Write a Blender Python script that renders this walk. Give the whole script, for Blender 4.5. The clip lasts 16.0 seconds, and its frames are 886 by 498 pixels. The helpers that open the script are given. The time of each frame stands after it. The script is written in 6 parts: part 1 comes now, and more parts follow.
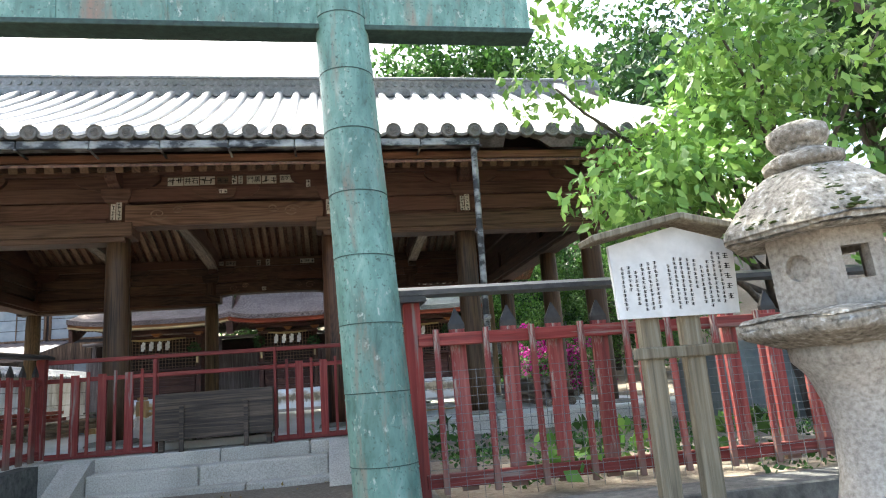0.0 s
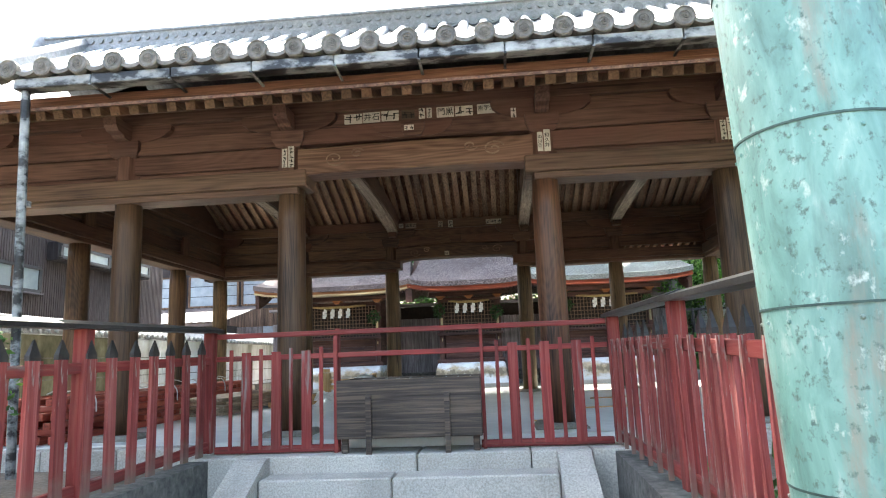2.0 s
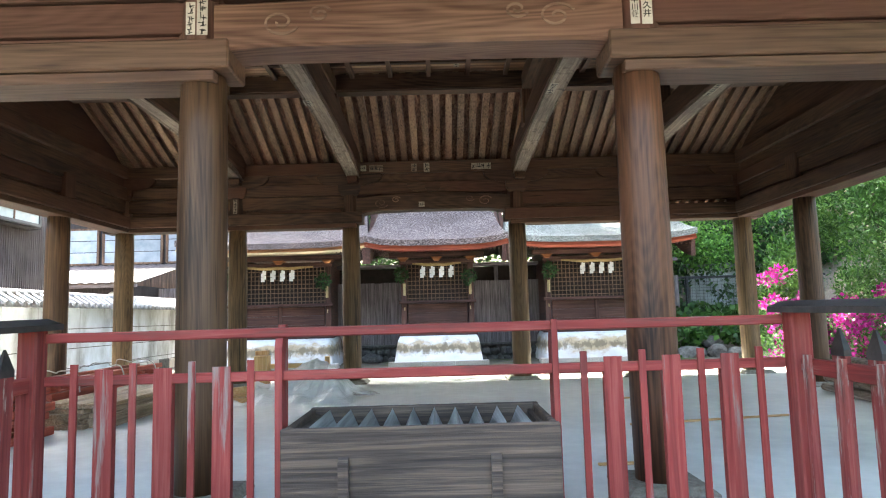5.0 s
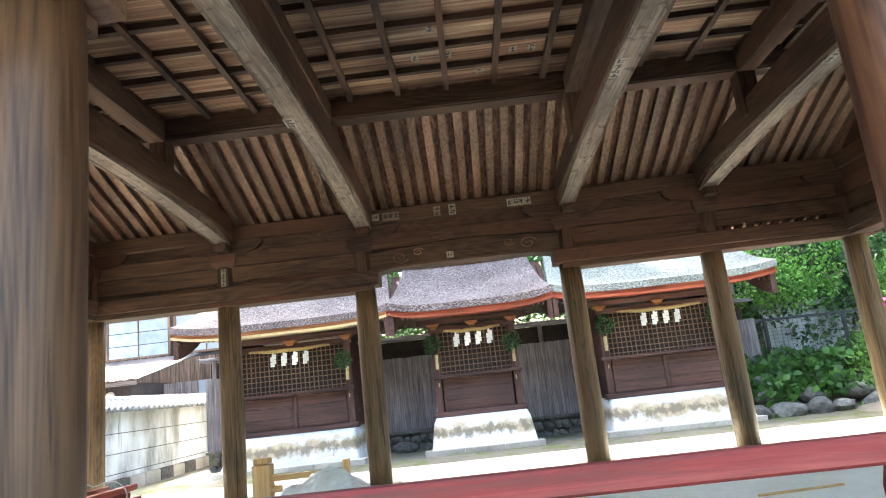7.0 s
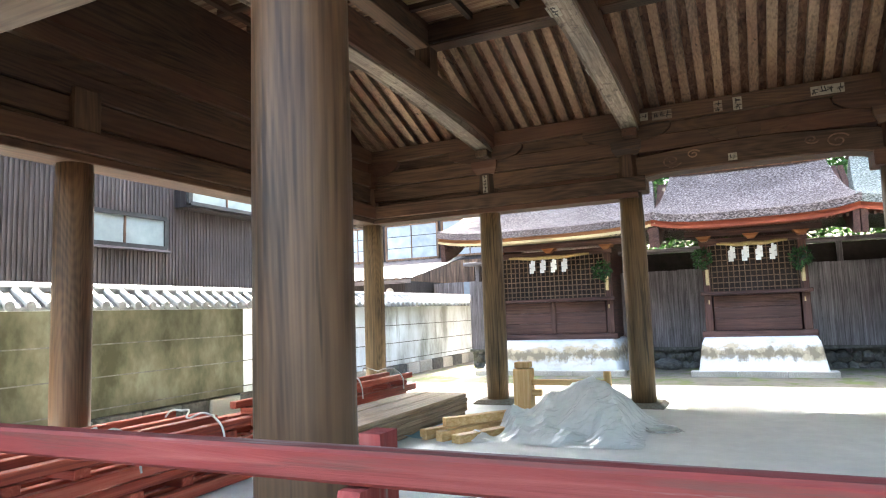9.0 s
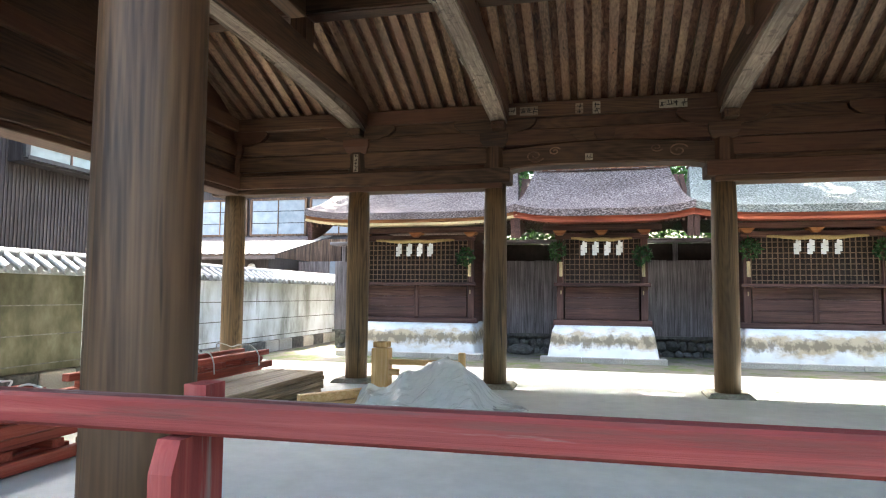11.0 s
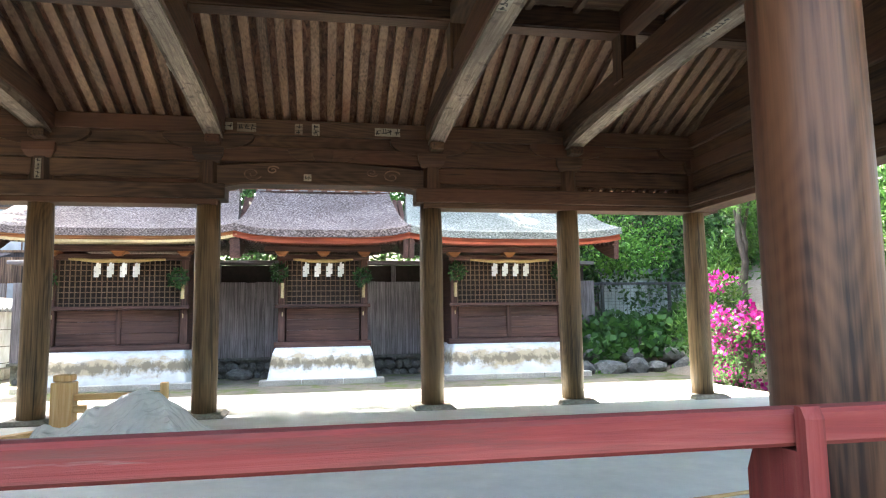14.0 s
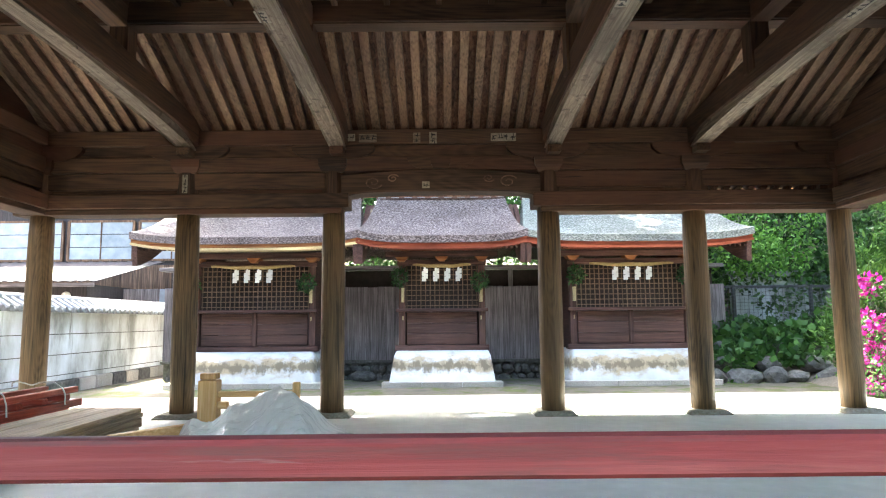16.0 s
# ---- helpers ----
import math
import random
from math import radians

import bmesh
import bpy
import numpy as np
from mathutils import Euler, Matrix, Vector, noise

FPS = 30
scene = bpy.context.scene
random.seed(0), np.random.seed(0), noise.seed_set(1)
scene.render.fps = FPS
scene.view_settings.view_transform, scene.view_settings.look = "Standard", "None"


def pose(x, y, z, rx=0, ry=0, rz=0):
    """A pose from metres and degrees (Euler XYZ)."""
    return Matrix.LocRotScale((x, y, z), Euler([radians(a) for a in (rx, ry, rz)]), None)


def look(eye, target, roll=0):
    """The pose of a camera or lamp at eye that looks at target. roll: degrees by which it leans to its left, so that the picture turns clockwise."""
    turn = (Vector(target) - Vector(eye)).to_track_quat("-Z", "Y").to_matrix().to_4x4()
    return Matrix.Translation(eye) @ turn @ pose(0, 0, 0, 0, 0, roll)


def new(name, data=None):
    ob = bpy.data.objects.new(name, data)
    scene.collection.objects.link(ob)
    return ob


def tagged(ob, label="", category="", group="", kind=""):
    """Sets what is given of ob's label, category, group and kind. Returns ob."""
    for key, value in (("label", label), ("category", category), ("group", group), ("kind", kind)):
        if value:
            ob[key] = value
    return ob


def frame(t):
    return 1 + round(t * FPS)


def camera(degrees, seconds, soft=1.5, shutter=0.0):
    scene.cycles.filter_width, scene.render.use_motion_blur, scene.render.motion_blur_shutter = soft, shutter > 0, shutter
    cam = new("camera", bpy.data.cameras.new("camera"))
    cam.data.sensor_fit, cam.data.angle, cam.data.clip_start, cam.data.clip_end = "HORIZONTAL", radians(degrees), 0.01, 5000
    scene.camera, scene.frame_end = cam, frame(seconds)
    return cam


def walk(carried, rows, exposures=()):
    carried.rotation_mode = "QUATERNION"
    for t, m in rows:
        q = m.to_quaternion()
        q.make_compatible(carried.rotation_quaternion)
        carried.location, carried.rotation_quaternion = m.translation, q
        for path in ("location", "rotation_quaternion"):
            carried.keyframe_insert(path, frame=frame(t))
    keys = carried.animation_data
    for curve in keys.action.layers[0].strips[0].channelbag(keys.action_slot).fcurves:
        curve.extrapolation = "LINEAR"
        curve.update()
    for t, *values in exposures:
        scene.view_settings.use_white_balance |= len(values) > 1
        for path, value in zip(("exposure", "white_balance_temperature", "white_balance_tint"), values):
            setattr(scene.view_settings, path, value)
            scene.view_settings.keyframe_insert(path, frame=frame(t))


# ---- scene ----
cam = camera(69.0, 16.0, soft=1.1)
EXPOSURES = [(0.0, 2.6, 6400, 3), (1.0, 2.8, 6400, 3), (2.0, 3.5, 6400, 3), (3.2, 4.05, 6400, 3), (5.3, 4.05, 6400, 3), (6.5, 4.4, 6400, 3), (8.0, 4.55, 6400, 3), (8.7, 4.45, 6400, 3), (11.0, 3.97, 6400, 3), (12.5, 4.15, 6400, 3), (14.0, 4.25, 6400, 3), (16.0, 4.2, 6400, 3)]
PATH = [
    (0, (1.403, -9.271, 0.492), (1.75, -7.343, 0.893), -4.3),
    (0.5, (1.322, -8.652, 0.483), (1.31, -6.698, 0.905), -3.9),
    (1, (1.14, -8.076, 0.492), (0.962, -6.115, 0.843), -1.1),
    (1.5, (0.995, -7.496, 0.565), (0.682, -5.586, 1.069), -3.3),
    (2, (0.861, -7.072, 0.752), (0.699, -5.107, 1.087), -2.2),
    (2.5, (0.788, -6.707, 0.858), (0.597, -4.735, 1.134), -3.9),
    (3, (0.625, -6.287, 1.036), (0.499, -4.297, 1.194), -1.0),
    (3.2, (0.572, -6.135, 1.037), (0.493, -4.143, 1.201), -1.5),
    (5.3, (0.086, -3.818, 1.133), (0.116, -1.831, 1.359), -2.1),
    (5.5, (0.095, -3.576, 1.148), (0.131, -1.594, 1.409), -4.0),
    (6, (0.004, -2.999, 1.181), (0.057, -1.022, 1.479), -4.6),
    (6.5, (0.023, -2.473, 1.202), (0.126, -0.51, 1.572), -5.9),
    (7, (-0.055, -2.014, 1.227), (-0.107, -0.059, 1.646), -6.3),
    (7.5, (-0.091, -1.765, 1.288), (-0.264, 0.183, 1.705), -6.0),
    (8, (-0.138, -1.684, 1.268), (-0.642, 0.217, 1.633), -3.9),
    (8.5, (-0.143, -1.68, 1.288), (-0.788, 0.184, 1.619), -3.3),
    (8.7, (-0.208, -1.647, 1.278), (-1.045, 0.155, 1.507), -1.9),
    (10.8, (-0.152, -1.681, 1.232), (-0.758, 0.22, 1.362), -0.3),
    (11, (-0.142, -1.673, 1.225), (-0.599, 0.269, 1.366), 0.5),
    (11.5, (-0.008, -1.661, 1.238), (0.058, 0.331, 1.401), 0.6),
    (12, (0.027, -1.665, 1.237), (0.297, 0.308, 1.424), -2.6),
    (12.5, (0.035, -1.67, 1.232), (0.289, 0.304, 1.437), -3.9),
    (13, (0.009, -1.668, 1.236), (0.195, 0.312, 1.443), -1.3),
    (13.5, (0.026, -1.649, 1.229), (0.268, 0.326, 1.434), -0.3),
    (14, (0.03, -1.645, 1.204), (0.39, 0.312, 1.412), -0.8),
    (14.5, (0.041, -1.651, 1.216), (0.415, 0.303, 1.421), -1.7),
    (15, (0.034, -1.629, 1.22), (0.297, 0.343, 1.426), -3.5),
    (15.5, (0.004, -1.645, 1.215), (0.083, 0.342, 1.43), -2.6),
    (16, (0.005, -1.646, 1.211), (0.009, 0.341, 1.435), -0.5),
]
walk(cam, [(t, look(eye, target, roll)) for t, eye, target, roll in PATH], EXPOSURES)

# ---- sky, sun ----
SUN_EL, SUN_AZ = radians(58), radians(-30)      # azimuth from +y towards +x
world = bpy.data.worlds.new("sky")
scene.world = world
world.use_nodes = True
wn = world.node_tree.nodes
sky = wn.new("ShaderNodeTexSky")
sky.sky_type, sky.sun_disc = "NISHITA", False
sky.sun_elevation, sky.sun_rotation = SUN_EL, SUN_AZ
sky.air_density, sky.dust_density, sky.ozone_density = 1.0, 6.0, 0.6
wn["Background"].inputs["Strength"].default_value = 0.15
world.node_tree.links.new(sky.outputs["Color"], wn["Background"].inputs["Color"])
sun = new("sun", bpy.data.lights.new("sun", "SUN"))
sun.data.energy, sun.data.angle, sun.data.color = 3.6, radians(0.6), (1.0, 0.94, 0.85)
sun_dir = Vector((math.sin(SUN_AZ) * math.cos(SUN_EL), math.cos(SUN_AZ) * math.cos(SUN_EL), math.sin(SUN_EL)))
sun.matrix_world = look(sun_dir * 40, (0, 0, 0))


# ---- materials ----
def nodes_of(name):
    m = bpy.data.materials.new(name)
    m.use_nodes = True
    return m, m.node_tree.nodes, m.node_tree.links, m.node_tree.nodes["Principled BSDF"]


def ramp(n, stops):
    r = n.new("ShaderNodeValToRGB")
    e = r.color_ramp.elements
    e[0].position, e[0].color = stops[0][0], (*stops[0][1], 1)
    e[1].position, e[1].color = stops[-1][0], (*stops[-1][1], 1)
    for p, c in stops[1:-1]:
        k = e.new(p)
        k.color = (*c, 1)
    return r


def mottled(name, stops, scale=8, stretch=(1, 1, 1), rough=0.75, bump=0.25, detail=6, metal=0.0, large=0.7, large_dark=0.55, distort=0.0, vary=0.12, spec=0.3, rough_vary=0.15, bump_scale=1.0):
    """Two scales of noise: grain along the stretch, large stains over it, and a small change from object to object."""
    m, n, l, b = nodes_of(name)
    tc = n.new("ShaderNodeTexCoord")
    mp = n.new("ShaderNodeMapping")
    mp.inputs["Scale"].default_value = stretch
    l.new(tc.outputs["Object"], mp.inputs["Vector"])
    info = n.new("ShaderNodeObjectInfo")
    add = n.new("ShaderNodeVectorMath")
    add.operation = "ADD"
    sc = n.new("ShaderNodeVectorMath")
    sc.operation = "SCALE"
    cmb = n.new("ShaderNodeCombineXYZ")
    for k in range(3):
        l.new(info.outputs["Random"], cmb.inputs[k])
    l.new(cmb.outputs[0], sc.inputs[0])
    sc.inputs["Scale"].default_value = 17.0
    l.new(mp.outputs[0], add.inputs[0])
    l.new(sc.outputs[0], add.inputs[1])
    fine = n.new("ShaderNodeTexNoise")
    fine.inputs["Scale"].default_value, fine.inputs["Detail"].default_value = scale, detail
    fine.inputs["Roughness"].default_value, fine.inputs["Distortion"].default_value = 0.62, distort
    l.new(add.outputs[0], fine.inputs["Vector"])
    big = n.new("ShaderNodeTexNoise")
    big.inputs["Scale"].default_value, big.inputs["Detail"].default_value = large, 4
    l.new(tc.outputs["Object"], big.inputs["Vector"])
    r = ramp(n, stops)
    l.new(fine.outputs["Fac"], r.inputs["Fac"])
    br = ramp(n, [(0.35, (large_dark,) * 3), (0.65, (1.0, 1.0, 1.0))])
    l.new(big.outputs["Fac"], br.inputs["Fac"])
    mul = n.new("ShaderNodeMix")
    mul.data_type, mul.blend_type = "RGBA", "MULTIPLY"
    mul.inputs["Factor"].default_value = 1.0
    l.new(r.outputs["Color"], mul.inputs[6])
    l.new(br.outputs["Color"], mul.inputs[7])
    hs = n.new("ShaderNodeHueSaturation")
    mr = n.new("ShaderNodeMapRange")
    mr.inputs["To Min"].default_value, mr.inputs["To Max"].default_value = 1 - vary, 1 + vary
    l.new(info.outputs["Random"], mr.inputs["Value"])
    l.new(mr.outputs[0], hs.inputs["Value"])
    l.new(mul.outputs[2], hs.inputs["Color"])
    l.new(hs.outputs["Color"], b.inputs["Base Color"])
    rr = n.new("ShaderNodeMapRange")
    rr.inputs["To Min"].default_value, rr.inputs["To Max"].default_value = rough - rough_vary, min(1, rough + rough_vary)
    l.new(fine.outputs["Fac"], rr.inputs["Value"])
    l.new(rr.outputs[0], b.inputs["Roughness"])
    b.inputs["Metallic"].default_value = metal
    b.inputs["Specular IOR Level"].default_value = spec
    bp = n.new("ShaderNodeBump")
    bp.inputs["Strength"].default_value, bp.inputs["Distance"].default_value = bump, 0.02 * bump_scale
    l.new(fine.outputs["Fac"], bp.inputs["Height"])
    l.new(bp.outputs[0], b.inputs["Normal"])
    return m


def stained(m, colour, stretch, low, high, shift):
    """Blotches of another colour over a finished material, with a grain of their own."""
    n, l = m.node_tree.nodes, m.node_tree.links
    b = n["Principled BSDF"]
    old = b.inputs["Base Color"].links[0].from_socket
    tc, mp, nz = n.new("ShaderNodeTexCoord"), n.new("ShaderNodeMapping"), n.new("ShaderNodeTexNoise")
    mp.inputs["Scale"].default_value, mp.inputs["Location"].default_value = stretch, (shift, shift * 1.3, shift * 0.7)
    nz.inputs["Scale"].default_value, nz.inputs["Detail"].default_value, nz.inputs["Roughness"].default_value = 1.0, 7, 0.65
    l.new(tc.outputs["Object"], mp.inputs["Vector"])
    l.new(mp.outputs[0], nz.inputs["Vector"])
    mr = n.new("ShaderNodeMapRange")
    mr.inputs["From Min"].default_value, mr.inputs["From Max"].default_value = low, high
    l.new(nz.outputs["Fac"], mr.inputs["Value"])
    mx = n.new("ShaderNodeMix")
    mx.data_type = "RGBA"
    mx.inputs[7].default_value = (*colour, 1)
    l.new(mr.outputs[0], mx.inputs[0])
    l.new(old, mx.inputs[6])
    l.new(mx.outputs[2], b.inputs["Base Color"])


def wood(name, dark, mid, light, axis, rough=0.7, scale=9, vary=0.15, large_dark=0.6, bump=0.35, spec=0.3):
    st = [4.2, 4.2, 4.2]
    st[axis] = 0.13
    return mottled(name, [(0.32, dark), (0.5, mid), (0.69, light)], scale, st, rough, bump, 8, 0, 0.9, large_dark, 0.8, vary, spec)


def timber(name, dark, light, red, axis, rough=0.65, lines=0.22, cracks=True, vary=0.12, reddish=0.5, pitch=120.0):
    """Planed old timber: flame grain, fine streaks, reddish patches and drying cracks along one axis."""
    m, n, l, b = nodes_of(name)
    tc, info = n.new("ShaderNodeTexCoord"), n.new("ShaderNodeObjectInfo")
    shift = n.new("ShaderNodeVectorMath")
    shift.operation = "SCALE"
    shift.inputs[0].default_value = (13.0, 29.0, 17.0)
    l.new(info.outputs["Random"], shift.inputs["Scale"])
    add = n.new("ShaderNodeVectorMath")
    l.new(tc.outputs["Object"], add.inputs[0])
    l.new(shift.outputs[0], add.inputs[1])

    def field(scale, along, detail, distort=0.0):
        mp, nz = n.new("ShaderNodeMapping"), n.new("ShaderNodeTexNoise")
        st = [1.0, 1.0, 1.0]
        st[axis] = along
        mp.inputs["Scale"].default_value = st
        nz.inputs["Scale"].default_value, nz.inputs["Detail"].default_value, nz.inputs["Distortion"].default_value = scale, detail, distort
        l.new(add.outputs[0], mp.inputs["Vector"])
        l.new(mp.outputs[0], nz.inputs["Vector"])
        return nz.outputs["Fac"]

    def calc(op, a, c):
        k = n.new("ShaderNodeMath")
        k.operation = op
        for q, v in ((0, a), (1, c)):
            if isinstance(v, float):
                k.inputs[q].default_value = v
            else:
                l.new(v, k.inputs[q])
        return k.outputs[0]

    rings = calc("MULTIPLY", calc("ADD", calc("SINE", calc("MULTIPLY", field(2.6, 0.13, 1.5, 0.3), pitch), 0.0), 1.0), 0.5)
    streak = field(46.0, 0.035, 4)
    patch = field(1.5, 0.45, 4)
    v = calc("ADD", calc("ADD", calc("MULTIPLY", rings, lines * 0.75), calc("MULTIPLY", streak, 0.58)), calc("MULTIPLY", patch, 0.56))
    c = 0.57 + 0.375 * lines
    r = ramp(n, [(c - 0.15, dark), (c, tuple((p + q) / 2 for p, q in zip(dark, light))), (c + 0.19, light)])
    l.new(v, r.inputs["Fac"])
    tint = n.new("ShaderNodeMapRange")
    tint.inputs["From Min"].default_value, tint.inputs["From Max"].default_value, tint.inputs["To Max"].default_value = 0.47, 0.66, reddish
    l.new(field(1.15, 0.3, 5), tint.inputs["Value"])
    mx = n.new("ShaderNodeMix")
    mx.data_type = "RGBA"
    mx.inputs[7].default_value = (*red, 1)
    l.new(tint.outputs[0], mx.inputs[0])
    l.new(r.outputs["Color"], mx.inputs[6])
    out = mx.outputs[2]
    if cracks:
        ck = n.new("ShaderNodeMapRange")
        ck.inputs["From Min"].default_value, ck.inputs["From Max"].default_value, ck.inputs["To Max"].default_value = 0.685, 0.72, 0.8
        l.new(field(15.0, 0.03, 3, 0.2), ck.inputs["Value"])
        m2 = n.new("ShaderNodeMix")
        m2.data_type = "RGBA"
        m2.inputs[7].default_value = (dark[0] * 0.4, dark[1] * 0.4, dark[2] * 0.4, 1)
        l.new(ck.outputs[0], m2.inputs[0])
        l.new(out, m2.inputs[6])
        out = m2.outputs[2]
    hs, mr = n.new("ShaderNodeHueSaturation"), n.new("ShaderNodeMapRange")
    mr.inputs["To Min"].default_value, mr.inputs["To Max"].default_value = 1 - vary, 1 + vary
    l.new(info.outputs["Random"], mr.inputs["Value"])
    l.new(mr.outputs[0], hs.inputs["Value"])
    l.new(out, hs.inputs["Color"])
    l.new(hs.outputs["Color"], b.inputs["Base Color"])
    b.inputs["Roughness"].default_value, b.inputs["Specular IOR Level"].default_value = rough, 0.3
    bp = n.new("ShaderNodeBump")
    bp.inputs["Strength"].default_value, bp.inputs["Distance"].default_value = 0.3, 0.008
    l.new(v, bp.inputs["Height"])
    l.new(bp.outputs[0], b.inputs["Normal"])
    return m


PALE = ((0.09, 0.068, 0.048), (0.205, 0.16, 0.12), (0.36, 0.30, 0.235))
# front beams get lighter timber: the daylight on them is part of the colour
frieze = [timber("lit_weathered_red_timber", (0.058, 0.030, 0.023), (0.165, 0.096, 0.072), (0.128, 0.058, 0.045), k, 0.6, 0.10, reddish=0.6) for k in range(3)]
# paler than the beam so that the carved scrolls stand out
carved_edge = wood("pale_carved_edge", (0.14, 0.085, 0.058), (0.24, 0.16, 0.115), (0.36, 0.26, 0.19), 0)
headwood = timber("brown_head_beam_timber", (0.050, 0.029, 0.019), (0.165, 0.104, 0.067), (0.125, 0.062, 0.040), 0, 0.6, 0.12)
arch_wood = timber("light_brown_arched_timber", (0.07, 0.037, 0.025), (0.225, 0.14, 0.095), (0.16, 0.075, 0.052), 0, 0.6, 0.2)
# same old timber darkened: the hall's inner shade is put into the colour
shaded_oldwood = [timber("shaded_aged_timber", (0.018, 0.0095, 0.006), (0.092, 0.051, 0.028), (0.076, 0.030, 0.017), k, 0.65, 0.14, reddish=0.65) for k in range(3)]
palewood = [wood("worn_pale_timber", *PALE, k) for k in range(3)]
for k in range(3):
    stained(palewood[k], (0.075, 0.055, 0.04), (9, 9, 9), 0.54, 0.64, 3.0 + k)
colwood = timber("column_timber", (0.014, 0.0075, 0.0045), (0.125, 0.073, 0.038), (0.085, 0.038, 0.018), 2, 0.5, 0.08, reddish=0.5, pitch=240.0)
# lighter column copy: yard light on the rear row is put into the colour
rearcolumn = timber("lit_golden_brown_timber", (0.032, 0.020, 0.010), (0.178, 0.115, 0.056), (0.125, 0.066, 0.028), 2, 0.55, 0.08, reddish=0.5, pitch=240.0)
redcolumn = timber("red_brown_column_timber", (0.017, 0.0072, 0.005), (0.160, 0.074, 0.038), (0.145, 0.048, 0.020), 2, 0.45, 0.07, reddish=0.6, pitch=240.0)
boxwood = wood("weathered_grey_brown_wood", (0.03, 0.024, 0.02), (0.082, 0.062, 0.049), (0.19, 0.14, 0.10), 0, 0.7, 9)
redpaint = [wood("faded_red_paint", (0.13, 0.024, 0.021), (0.235, 0.042, 0.037), (0.31, 0.09, 0.075), k, 0.7, 6, 0.14, 0.7, 0.25, 0.2) for k in range(3)]
lumber = wood("stacked_brown_lumber", (0.16, 0.11, 0.065), (0.33, 0.235, 0.15), (0.48, 0.37, 0.26), 1, 0.7, 9)
greywood = [wood("silvered_board", (0.105, 0.09, 0.096), (0.23, 0.205, 0.215), (0.40, 0.37, 0.385), k, 0.85, 9) for k in range(3)]
newwood = [wood("fresh_cedar", (0.46, 0.26, 0.10), (0.62, 0.38, 0.16), (0.72, 0.50, 0.26), k, 0.6, 7, 0.06, 0.85, 0.15) for k in range(3)]
stone = mottled("granite", [(0.3, (0.37, 0.34, 0.295)), (0.55, (0.57, 0.53, 0.465)), (0.75, (0.71, 0.67, 0.60))], 60, rough=0.85, bump=0.35, large_dark=0.72, large=1.3)
darkstone = mottled("damp_stone", [(0.3, (0.07, 0.07, 0.065)), (0.6, (0.17, 0.165, 0.15)), (0.8, (0.28, 0.27, 0.25))], 14, rough=0.85, bump=0.5, large_dark=0.6, large=1.3)
concrete = mottled("smooth_floor", [(0.3, (0.58, 0.575, 0.54)), (0.7, (0.69, 0.685, 0.645))], 5, rough=0.6, bump=0.06, large_dark=0.82, large=0.6)
earth = mottled("bare_earth", [(0.3, (0.13, 0.105, 0.08)), (0.55, (0.22, 0.185, 0.145)), (0.75, (0.31, 0.27, 0.22))], 26, rough=0.95, bump=0.5, large_dark=0.7)
tile = mottled("grey_fired_tile", [(0.3, (0.16, 0.165, 0.175)), (0.55, (0.25, 0.26, 0.275)), (0.75, (0.36, 0.37, 0.38))], 16, rough=0.38, bump=0.15, large_dark=0.75, spec=0.5)
bronze = mottled("green_patina", [(0.30, (0.065, 0.135, 0.115)), (0.42, (0.11, 0.225, 0.19)), (0.52, (0.142, 0.275, 0.235)), (0.62, (0.185, 0.325, 0.28)), (0.74, (0.34, 0.43, 0.385))], 13, (1, 1, 0.35), 0.5, 0.2, 12, 0.0, 1.6, 0.7, 0.5, 0.02, 0.45)
stained(bronze, (0.075, 0.135, 0.115), (6.0, 6.0, 1.2), 0.55, 0.70, 12.0)
stained(bronze, (0.22, 0.15, 0.11), (5.0, 5.0, 1.0), 0.53, 0.68, 3.0)
stained(bronze, (0.40, 0.45, 0.40), (22, 22, 14), 0.60, 0.72, 15.0)
stained(bronze, (0.055, 0.095, 0.08), (48, 48, 40), 0.56, 0.67, 5.0)
stained(bronze, (0.12, 0.19, 0.165), (14, 14, 9.0), 0.62, 0.70, 9.0)
blackmetal = mottled("black_flaking_gutter", [(0.3, (0.012, 0.012, 0.013)), (0.46, (0.04, 0.04, 0.042)), (0.54, (0.26, 0.27, 0.27)), (0.7, (0.45, 0.46, 0.45))], 6, (0.5, 1, 1), 0.4, 0.1, 8, 0.0, 2, 0.8)
capmetal = mottled("dark_fence_cap", [(0.3, (0.02, 0.02, 0.02)), (0.7, (0.07, 0.065, 0.06))], 12, rough=0.4, bump=0.1)
paper = mottled("white_paper", [(0.3, (0.62, 0.62, 0.60)), (0.7, (0.78, 0.78, 0.76))], 10, rough=0.8, bump=0.05, large_dark=0.9)
agedpaper = mottled("aged_paper_slip", [(0.3, (0.23, 0.205, 0.16)), (0.7, (0.37, 0.34, 0.28))], 14, rough=0.85, bump=0.05, large_dark=0.8)
for k in range(3):
    stained(redpaint[k], (0.22, 0.17, 0.15), [(0.8, 14, 14), (14, 0.8, 14), (14, 14, 0.8)][k], 0.59, 0.66, 5.0)
for k in range(3):
    stained(redpaint[k], (0.15, 0.045, 0.04), [(1.2, 9, 9), (9, 1.2, 9), (9, 9, 1.2)][k], 0.50, 0.72, 8.0)
stained(redcolumn, (0.02, 0.012, 0.01), (11, 11, 7), 0.735, 0.77, 4.0)
stained(colwood, (0.02, 0.013, 0.01), (11, 11, 7), 0.735, 0.77, 6.0)
ink = mottled("black_ink", [(0.3, (0.012, 0.012, 0.012)), (0.7, (0.03, 0.03, 0.03))], 20, rough=0.7, bump=0.0)


